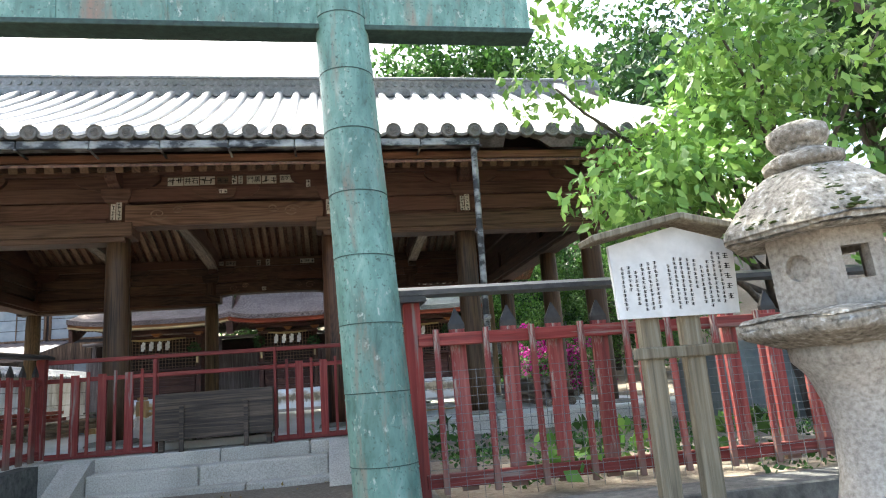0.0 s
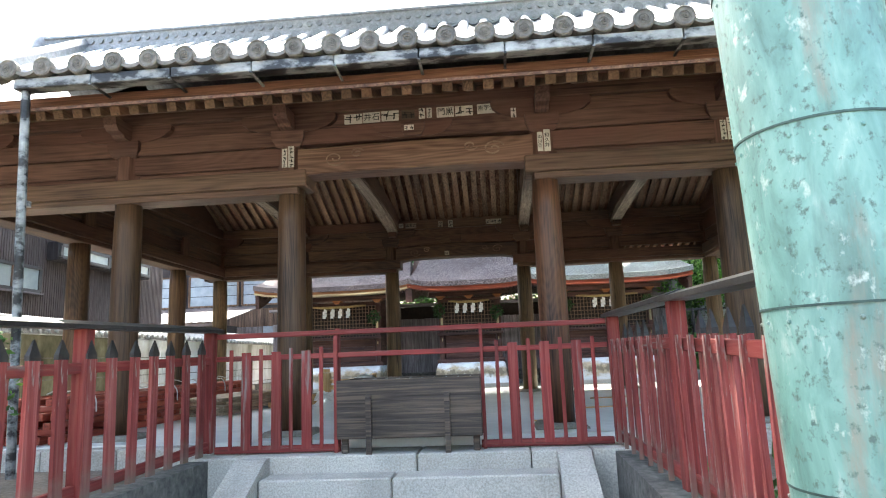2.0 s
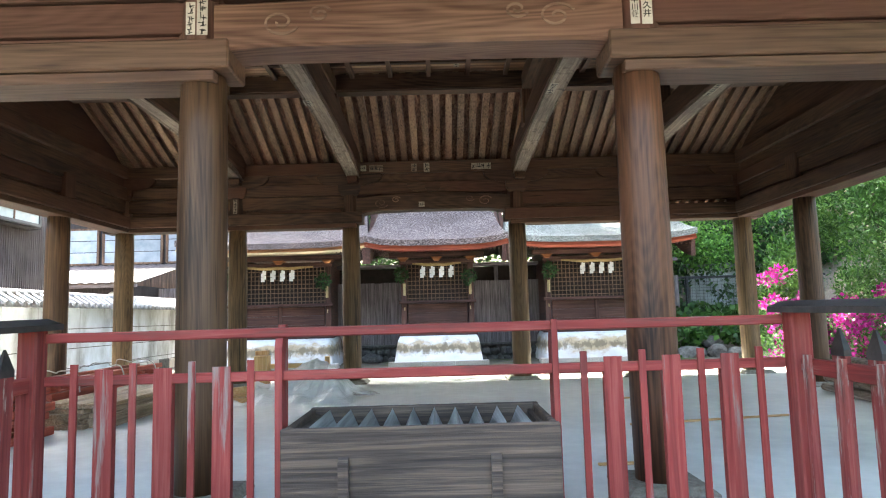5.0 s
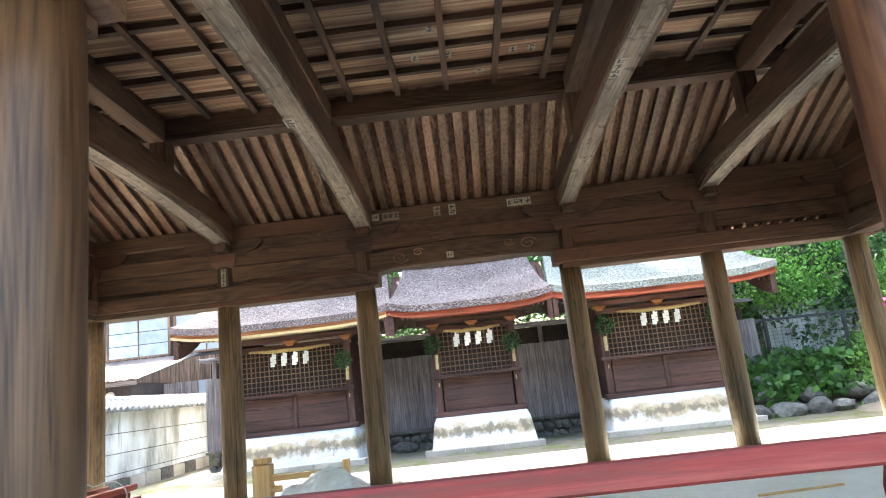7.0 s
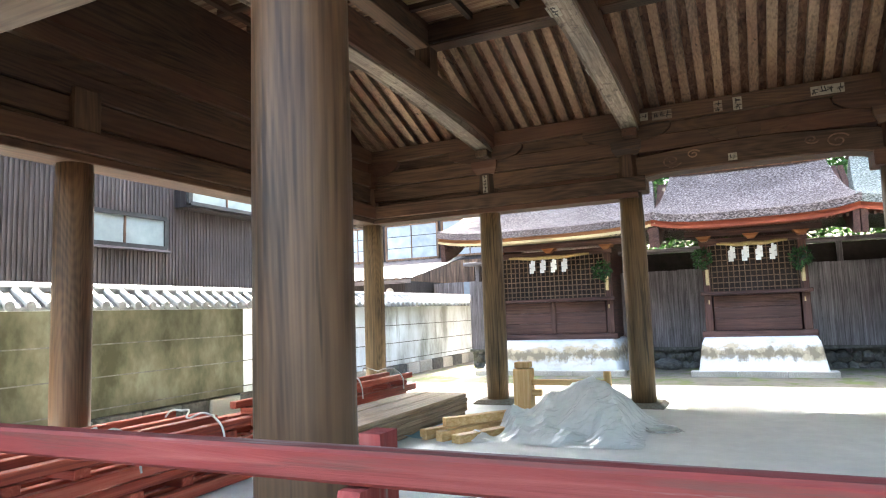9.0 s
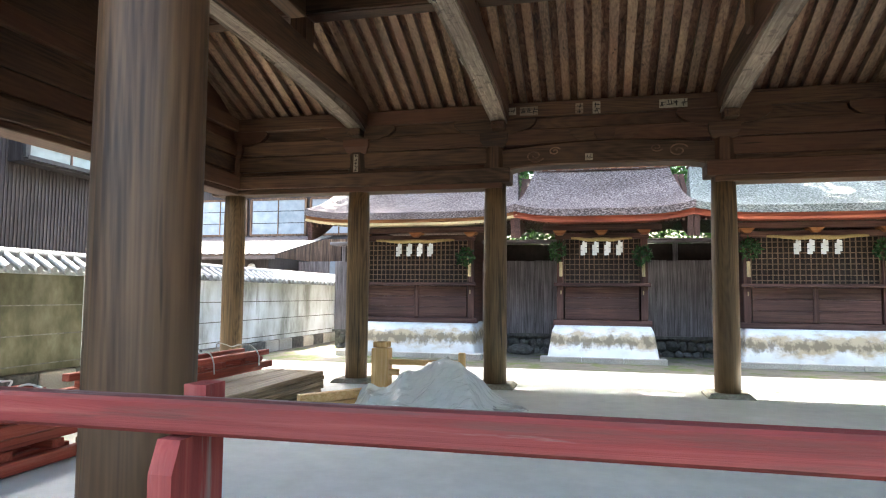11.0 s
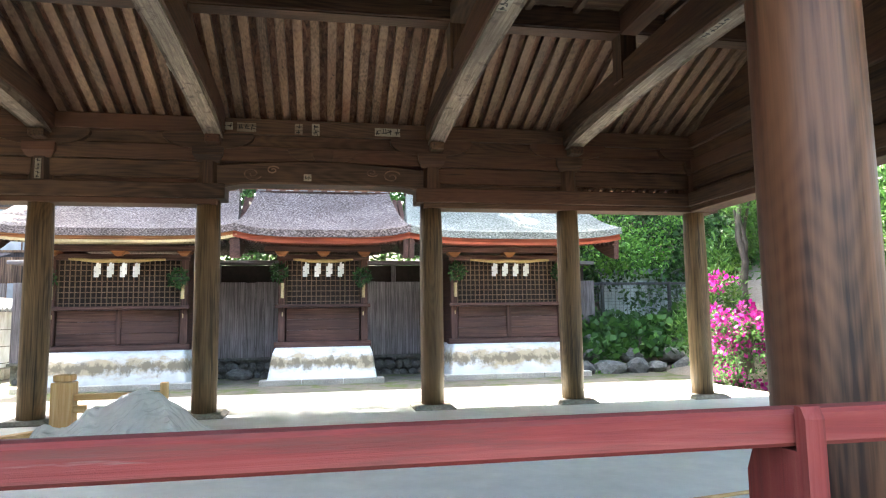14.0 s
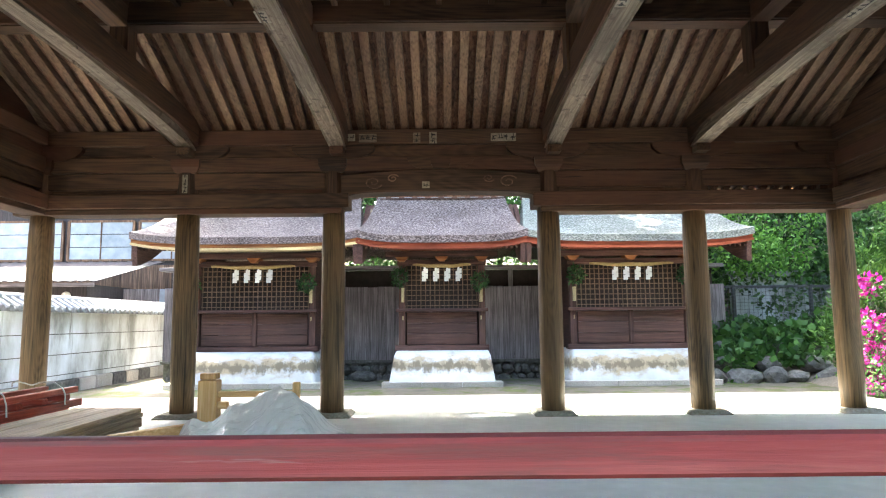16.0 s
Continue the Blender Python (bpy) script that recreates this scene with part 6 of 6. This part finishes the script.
def limb(bm, pts, r0, r1, seg=8):
    secs = []
    n = len(pts)
    for k, p in enumerate(pts):
        p = Vector(p)
        d = (Vector(pts[min(k + 1, n - 1)]) - Vector(pts[max(k - 1, 0)])).normalized()
        a = d.orthogonal().normalized()
        b = d.cross(a)
        r = r0 + (r1 - r0) * k / (n - 1)
        secs.append([tuple(p + (a * math.cos(2 * math.pi * q / seg) + b * math.sin(2 * math.pi * q / seg)) * r) for q in range(seg)])
    sweep(bm, secs, smooth=True)


def wobble(a, b, n, amp, seed):
    a, b = Vector(a), Vector(b)
    return [tuple(a + (b - a) * k / n + Vector((noise.noise((k * 0.7, seed, 1)), noise.noise((k * 0.7, seed, 2)), noise.noise((k * 0.7, seed, 3)))) * amp * (k > 0)) for k in range(n + 1)]


def tree(name, base, height, trunk_r, clumps, count, leaf, mat, label, seed, aspect=2.2, droop=0.3, limbs=7, up=0.0):
    """Trunk, limbs that reach the largest clumps, and a crown of single leaves."""
    t = thing(name, base, label, "tree")
    top = (base[0] + 0.1 * height * noise.noise((seed, 1, 1)), base[1], base[2] + height * 0.75)
    stem = wobble(base, top, 8, 0.04 * height, seed)
    bm = bmesh.new()
    limb(bm, stem, trunk_r, trunk_r * 0.3, 12)
    trunk = part("trunk", bm, treebark, t)
    order = sorted(range(len(clumps)), key=lambda k: -clumps[k][3])[:limbs]
    for k in order:
        c = clumps[k]
        st = stem[min(7, max(2, int(8 * (c[2] - base[2]) / height * 0.7)))]
        bm = bmesh.new()
        limb(bm, wobble(st, c[:3], 6, 0.15, seed + k), trunk_r * 0.32, 0.012)
        part("limb", bm, treebark, trunk)
    leaves("crown", t, mat, clumps, count, leaf, aspect, droop, seed, up=up)
    return t


def cloud(centre, spread, n, r, seed):
    rnd = random.Random(seed)
    return [(centre[0] + rnd.gauss(0, 0.5) * spread[0], centre[1] + rnd.gauss(0, 0.5) * spread[1], centre[2] + rnd.gauss(0, 0.5) * spread[2],
             r * rnd.uniform(0.6, 1.3), r * rnd.uniform(0.6, 1.3), r * rnd.uniform(0.4, 0.8)) for _ in range(n)]


# maple with bright hanging leaves beside the hall's corner
maple = [(x, y, z, a, b, c) for x, y, z, a, b, c in
         cloud((5.6, -3.4, 2.6), (1.6, 1.0, 1.2), 26, 0.55, 3) + cloud((4.4, -3.7, 1.9), (0.5, 0.6, 0.7), 10, 0.36, 4) + cloud((5.8, -4.0, 3.9), (1.8, 0.9, 0.7), 14, 0.5, 5)]
tree("maple_tree", (6.6, -2.6, -0.2), 5.0, 0.14, maple, 6800, 0.14, leaf_maple, "maple with fresh bright green hanging leaves", 3, 1.9, 0.9, 16)
# tall trees behind the hall; the last two are added to shade the shrine roofs
for q, (x, y, z, r, mat, n) in enumerate([(3.6, 19, 12.6, 4.0, leaf_mid, 15000), (10.0, 18, 13.0, 4.4, leaf_mid, 13000), (-2.4, 20, 9.0, 3.2, leaf_dark, 7000), (15.0, 12, 11.5, 4.0, leaf_dark, 8000), (14.0, 3, 7.5, 3.6, leaf_mid, 9000), (12.0, -2.5, 6.5, 3.4, leaf_dark, 9000), (-1.0, 17.5, 9.5, 3.0, leaf_mid, 9000), (7.0, 16.5, 10.0, 3.2, leaf_mid, 9000)]):
    zb = terrain(x, y)
    tree("broadleaf_tree", (x, y, zb), z - zb + r * 0.3, 0.3, cloud((x, y, z), (r, r, r * 0.7), 26, r * 0.42, 50 + q), n, 0.34, mat, "tall broadleaf tree with dense green crown", 50 + q, 1.8, 0.2, 8)
# two unseen crowns added overhead to keep sun off torii, fences and lane
tree("broadleaf_tree", (9.5, -3.4, -0.2), 10.5, 0.26, cloud((4.6, -2.8, 9.0), (2.6, 2.6, 1.5), 24, 1.1, 59), 6000, 0.30, leaf_mid, "out-of-view broadleaf tree added to shade the shrine front", 59, 1.8, 0.2, 6)
tree("broadleaf_tree", (-7.0, -6.6, -0.5), 11.5, 0.3, cloud((-1.6, -1.2, 9.7), (3.2, 2.0, 0.8), 34, 1.1, 63), 11000, 0.30, leaf_mid, "out-of-view broadleaf tree added to shade the shrine front", 63, 1.8, 0.2, 6)
# feathery conifer hedge to the rear right
for q, (x, y, h) in enumerate([(8.0, 9.6, 4.6), (9.4, 8.4, 5.2), (10.6, 10.6, 5.4), (9.2, 6.4, 4.8), (11.4, 7.5, 5.5)]):
    cl = []
    for k in range(22):
        t = random.random()
        r = 1.25 * (1 - t) + 0.2
        a = random.uniform(0, 6.28)
        cl.append((x + r * 0.7 * math.cos(a), y + r * 0.7 * math.sin(a), terrain(x, y) + 0.5 + t * h, 0.45, 0.45, 0.55))
    tree("conifer", (x, y, terrain(x, y)), h, 0.12, cl, 9500, 0.15, conifer if q % 2 == 0 else leaf_mid, "feathery yellow-green conifer with drooping sprays", 70 + q, 3.6, -0.1, 6, 0.5)
# hill vegetation behind shrines
cl = []
rnd = random.Random(9)
for k in range(90):
    x, y = rnd.uniform(-3.5, 12), rnd.uniform(14.6, 20)
    cl.append((x, y, terrain(x, y) + rnd.uniform(0.2, 1.6), 0.8, 0.7, 0.7))
for k in range(70):
    x, y = rnd.uniform(-3.0, 6.0), rnd.uniform(14.8, 17.0)
    cl.append((x, y, terrain(x, y) + rnd.uniform(1.5, 4.6), 0.8, 0.7, 0.7))
tagged(leaves("hillside_shrubs", None, leaf_mid, cl, 30000, 0.16, 1.8, 0.2, 9, kind="stuff"), "dense mixed green shrubs on the hillside", "shrubs")
cl = []
for k in range(80):
    x, y = rnd.uniform(5.6, 10.6), rnd.uniform(14.9, 17.5)
    cl.append((x, y, terrain(x, y) + rnd.uniform(1.2, 6.4), 0.8, 0.7, 0.7))
tagged(leaves("ivy_mass", None, leaf_dark, cl, 20000, 0.13, 1.4, 0.3, 19, kind="stuff"), "dark ivy and evergreen leaves hanging over the bank", "ivy")
cl = []
for k in range(60):
    x, y = rnd.uniform(5.6, 9.5), rnd.uniform(11.9, 13.6)
    cl.append((x, y, max(terrain(x, y), 0.15 + (y - 11.9) * 0.5) + rnd.uniform(0.05, 0.3), 0.35, 0.3, 0.16))
tagged(leaves("leopard_plants", None, leaf_mid, cl, 2600, 0.19, 1.15, -0.4, 29, kind="stuff"), "round glossy dark green leaves covering the bank", "plants")
hill = []
for k in range(190):
    x, y = rnd.uniform(4.5, 17), rnd.uniform(15.0, 25)
    hill.append((x, y, terrain(x, y) + rnd.uniform(0.1, 0.7), 1.0, 0.9, 0.5))
tagged(leaves("hill_undergrowth", None, leaf_dark, hill, 30000, 0.26, 1.7, 0.1, 49, kind="stuff"), "dark green undergrowth covering the hillside", "undergrowth")
# old gnarled trunk on the bank
gn = thing("old_tree_stump", (6.0, 14.3, 0.2), "pale gnarled old trunk with spreading roots", "tree")
bm = bmesh.new()
palebark = mottled("pale_smooth_bark", [(0.3, (0.14, 0.125, 0.11)), (0.6, (0.27, 0.25, 0.22)), (0.8, (0.38, 0.36, 0.33))], 6, (1, 1, 0.5), 0.9, 0.5)
for k, (ax, ay, bx, by, bz, r) in enumerate([(0.0, 0, -0.15, 0.3, 5.0, 0.42), (0.3, 0, 0.7, 0.4, 4.6, 0.26), (0.2, -0.2, 1.3, -0.3, 0.9, 0.22), (-0.2, -0.2, -0.9, -0.5, 0.7, 0.2), (0.3, 0.1, 2.0, 0.1, 1.1, 0.16)]):
    bm = bmesh.new()
    limb(bm, wobble((6.0 + ax, 14.3 + ay, 0.5 if k > 1 else 0.0), (6.0 + bx, 14.3 + by, bz), 8, 0.22, 300 + k), r, r * 0.5, 12)
    part("trunk" if k < 2 else "root", bm, palebark, gn)
# bank stones
bankstone = mottled("mossy_grey_stone", [(0.3, (0.12, 0.115, 0.10)), (0.55, (0.22, 0.215, 0.195)), (0.75, (0.33, 0.325, 0.30))], 12, rough=0.9, bump=0.5, large_dark=0.6, large=2)
bank = thing("bank_stones", (7.2, 11.9, -0.1), "rough grey stones edging the planted bank", "stones", kind="structure")
q = 200
for row in range(3):
    x = 5.2
    while x < 9.8:
        w = rnd.uniform(0.3, 0.75)
        rock(bank, x + w / 2, 11.75 + row * 0.4 + rnd.uniform(-0.08, 0.08), 0.02 + row * 0.24, w * 0.55, 0.25, rnd.uniform(0.14, 0.24), bankstone if rnd.random() < 0.4 else darkstone, q)
        q += 1
        x += w * rnd.uniform(1.0, 1.5 + row * 0.5)
# wire fence and far wall on the bank
wf = thing("wire_fence", (7.5, 13.4, 0.6), "black steel post and rail fence with wire mesh", "fence")
steel = mottled("black_steel", [(0.3, (0.015, 0.016, 0.018)), (0.7, (0.04, 0.042, 0.045))], 20, rough=0.5)
for x in (5.2, 6.8, 8.6, 10.4):
    boxpart("post", steel, wf, x - 0.035, x + 0.035, 13.36, 13.44, 0.2, 2.0)
boxpart("rail", steel, wf, 5.2, 10.6, 13.38, 13.42, 1.93, 1.99)
wire = mottled("grey_wire", [(0.3, (0.12, 0.125, 0.13)), (0.7, (0.22, 0.225, 0.23))], 20, rough=0.5)
bm = bmesh.new()
for k in range(55):
    slab(bm, 5.22 + 0.1 * k, 5.226 + 0.1 * k, 13.35, 13.354, 0.5, 1.95)
for k in range(18):
    slab(bm, 5.2, 10.6, 13.355, 13.359, 0.55 + 0.08 * k, 0.556 + 0.08 * k)
part("mesh_wire", bm, wire, wf, kind="stuff")
fw = thing("far_wall", (9.5, 15.2, 0.5), "white plaster wall with tile coping behind the bank", "wall", kind="structure")
boxpart("plaster_face", limewash, fw, 7.6, 14.5, 15.2, 15.4, 0.5, 2.3, bevel=0)
boxpart("coping", tile, fw, 7.5, 14.6, 15.05, 15.5, 2.3, 2.45)
tagged(leaves("bank_foliage", None, leaf_bright, [(a, b - 0.3, c - 0.6, d, e, f) for a, b, c, d, e, f in cl[::3]] + [(rnd.uniform(5.8, 9.5), rnd.uniform(13.6, 14.6), rnd.uniform(2.2, 4.2), 0.6, 0.4, 0.6) for _ in range(14)], 5200, 0.12, 1.7, 0.3, 39, kind="stuff"), "fresh light green leaves over the bank", "foliage")
# azaleas
for q, (x, y, r) in enumerate([(6.95, 8.35, 0.75), (8.0, 8.2, 0.8), (7.7, 7.1, 0.65)]):
    az = thing("azalea_bush", (x, y, -0.1), "azalea bush covered in magenta flowers", "bush", "azaleas")
    bm = bmesh.new()
    for k in range(5):
        limb(bm, wobble((x, y, -0.1), (x + rnd.uniform(-0.4, 0.4), y + rnd.uniform(-0.4, 0.4), 0.8), 4, 0.1, 400 + k + q * 9), 0.025, 0.008, 6)
    part("stem", bm, treebark, az)
    cl = cloud((x, y, 0.6), (r * 0.85, r * 0.85, 0.8), 34, 0.32, 80 + q)
    leaves("foliage", az, leaf_mid, cl, 3600, 0.06, 2.0, 0.0, 81 + q)
    fl = [(a, b, c + 0.1, d * 0.85, e * 0.85, f * 0.85) for a, b, c, d, e, f in cl[::2]]
    leaves("blossom", az, petal, fl, 1200, 0.085, 1.1, -0.4, 91 + q)
# added sun blocker: the crown stays hidden above the hall's eave
tree("broadleaf_tree", (-3.0, 15.2, terrain(-3.0, 15.2)), 9.0, 0.24, cloud((-4.0, 13.9, 8.6), (7.0, 1.9, 0.8), 90, 1.0, 64), 34000, 0.33, leaf_mid, "broadleaf tree with unseen crown, added to shade the shrine roofs", 64, 1.8, 0.2, 8)
# shrub behind the left fence and small plants by the right fence
sh = thing("evergreen_shrub", (-3.3, -3.2, -0.2), "evergreen shrub with glossy yellow-green new leaves", "bush")
bm = bmesh.new()
for k in range(9):
    limb(bm, wobble((-3.3 + rnd.uniform(-0.2, 0.2), -3.2, -0.2), (-3.4 + rnd.uniform(-1.0, 0.8), -3.2 + rnd.uniform(-0.5, 0.6), 1.8 + rnd.uniform(-0.2, 0.5)), 6, 0.15, 500 + k), 0.022, 0.006, 6)
part("stem", bm, treebark, sh)
cl = cloud((-3.35, -3.1, 0.8), (0.7, 0.55, 0.85), 34, 0.25, 101) + [(-2.62, -3.1, 1.55, 0.12, 0.12, 0.4), (-2.8, -3.1, 1.5, 0.2, 0.15, 0.3), (-3.35, -3.1, 1.9, 0.13, 0.12, 0.4)]
leaves("foliage", sh, leaf_mid, cl, 4200, 0.06, 2.0, 0.0, 102)
leaves("new_leaves", sh, leaf_bright, [(a, b, c + 0.15, d, e, f) for a, b, c, d, e, f in cl[::2]], 2200, 0.06, 2.0, -0.4, 103)
for q, (x, y) in enumerate([(2.75, -5.3), (3.3, -4.4), (4.2, -5.0), (5.0, -4.2), (2.4, -3.0), (3.3, -5.0)]):
    pl = thing("hosta_plant", (x, y, -0.2), "low broad-leaved green plant", "plant", "low plants")
    leaves("foliage", pl, leaf_bright if q in (0, 5) else leaf_mid, [(x, y, -0.02, 0.2, 0.2, 0.12)], 40, 0.13, 1.7, -0.5, 120 + q)
cl = [(rnd.uniform(2.3, 8), rnd.uniform(-5.5, -1.2), -0.17, 0.35, 0.3, 0.04) for _ in range(46)]
tagged(leaves("ground_cover", None, leaf_mid, cl, 3800, 0.05, 1.6, -0.5, 131, kind="stuff"), "low moss and weeds over the bed", "ground cover")
# canvas-covered stack beyond the right fence
canvas = mottled("grey_green_canvas", [(0.3, (0.10, 0.12, 0.115)), (0.7, (0.19, 0.215, 0.21))], 6, rough=0.8, bump=0.2)
bm = bmesh.new()
secs = []
for k in range(13):
    x = 5.6 + 2.4 * k / 12
    o = 0.03 * noise.noise((x * 3, 1, 1))
    secs.append([(x, -2.7 + o, -0.22), (x, -2.62 + o, 0.55 + o), (x, -2.4, 0.70 + o), (x, -1.9, 0.68 - o), (x, -1.75 - o, 0.5), (x, -1.7, -0.22)])
sweep(bm, secs, smooth=True)
tagged(part("canvas_cover", bm, canvas), "stack covered with grey-green canvas on the ground", "tarpaulin")
# wire netting behind the right fence
net = thing("wire_netting", (4.5, -5.6, -0.12), "thin wire netting stretched behind the fence", "netting")
bm = bmesh.new()
for k in range(60):
    slab(bm, 1.9 + 0.1 * k, 1.9025 + 0.1 * k, -5.60, -5.5975, -0.15, 0.55)
for k in range(14):
    slab(bm, 1.9, 7.95, -5.597, -5.5945, -0.08 + 0.048 * k, -0.0775 + 0.048 * k)
part("netting_wire", bm, wire, net, kind="stuff")
# fallen leaves on the lane
straw_leaf = leaf_material("dry_yellow_leaf", (0.20, 0.13, 0.04), (0.32, 0.24, 0.07), (0.42, 0.34, 0.10))
bits = [(rnd.uniform(-1.8, 1.7), rnd.uniform(-7, -1.7)) for _ in range(26)]
tagged(leaves("fallen_leaves", None, straw_leaf, [(x, y, terrain(x, y) + 0.02, 0.4, 0.4, 0.006) for x, y in bits], 170, 0.045, 1.6, 0.0, 141, kind="stuff"), "dry yellow leaves scattered over the path", "leaves")
# white tank behind the boundary wall
bm = bmesh.new()
lathe(bm, [(0.30, 0.0), (0.36, 0.1), (0.37, 1.6), (0.33, 1.85), (0.2, 2.0), (0.05, 2.04)], (-8.5, 2.35, -0.1), 24)
tagged(part("water_tank", bm, paper), "white rounded tank standing behind the wall", "tank")
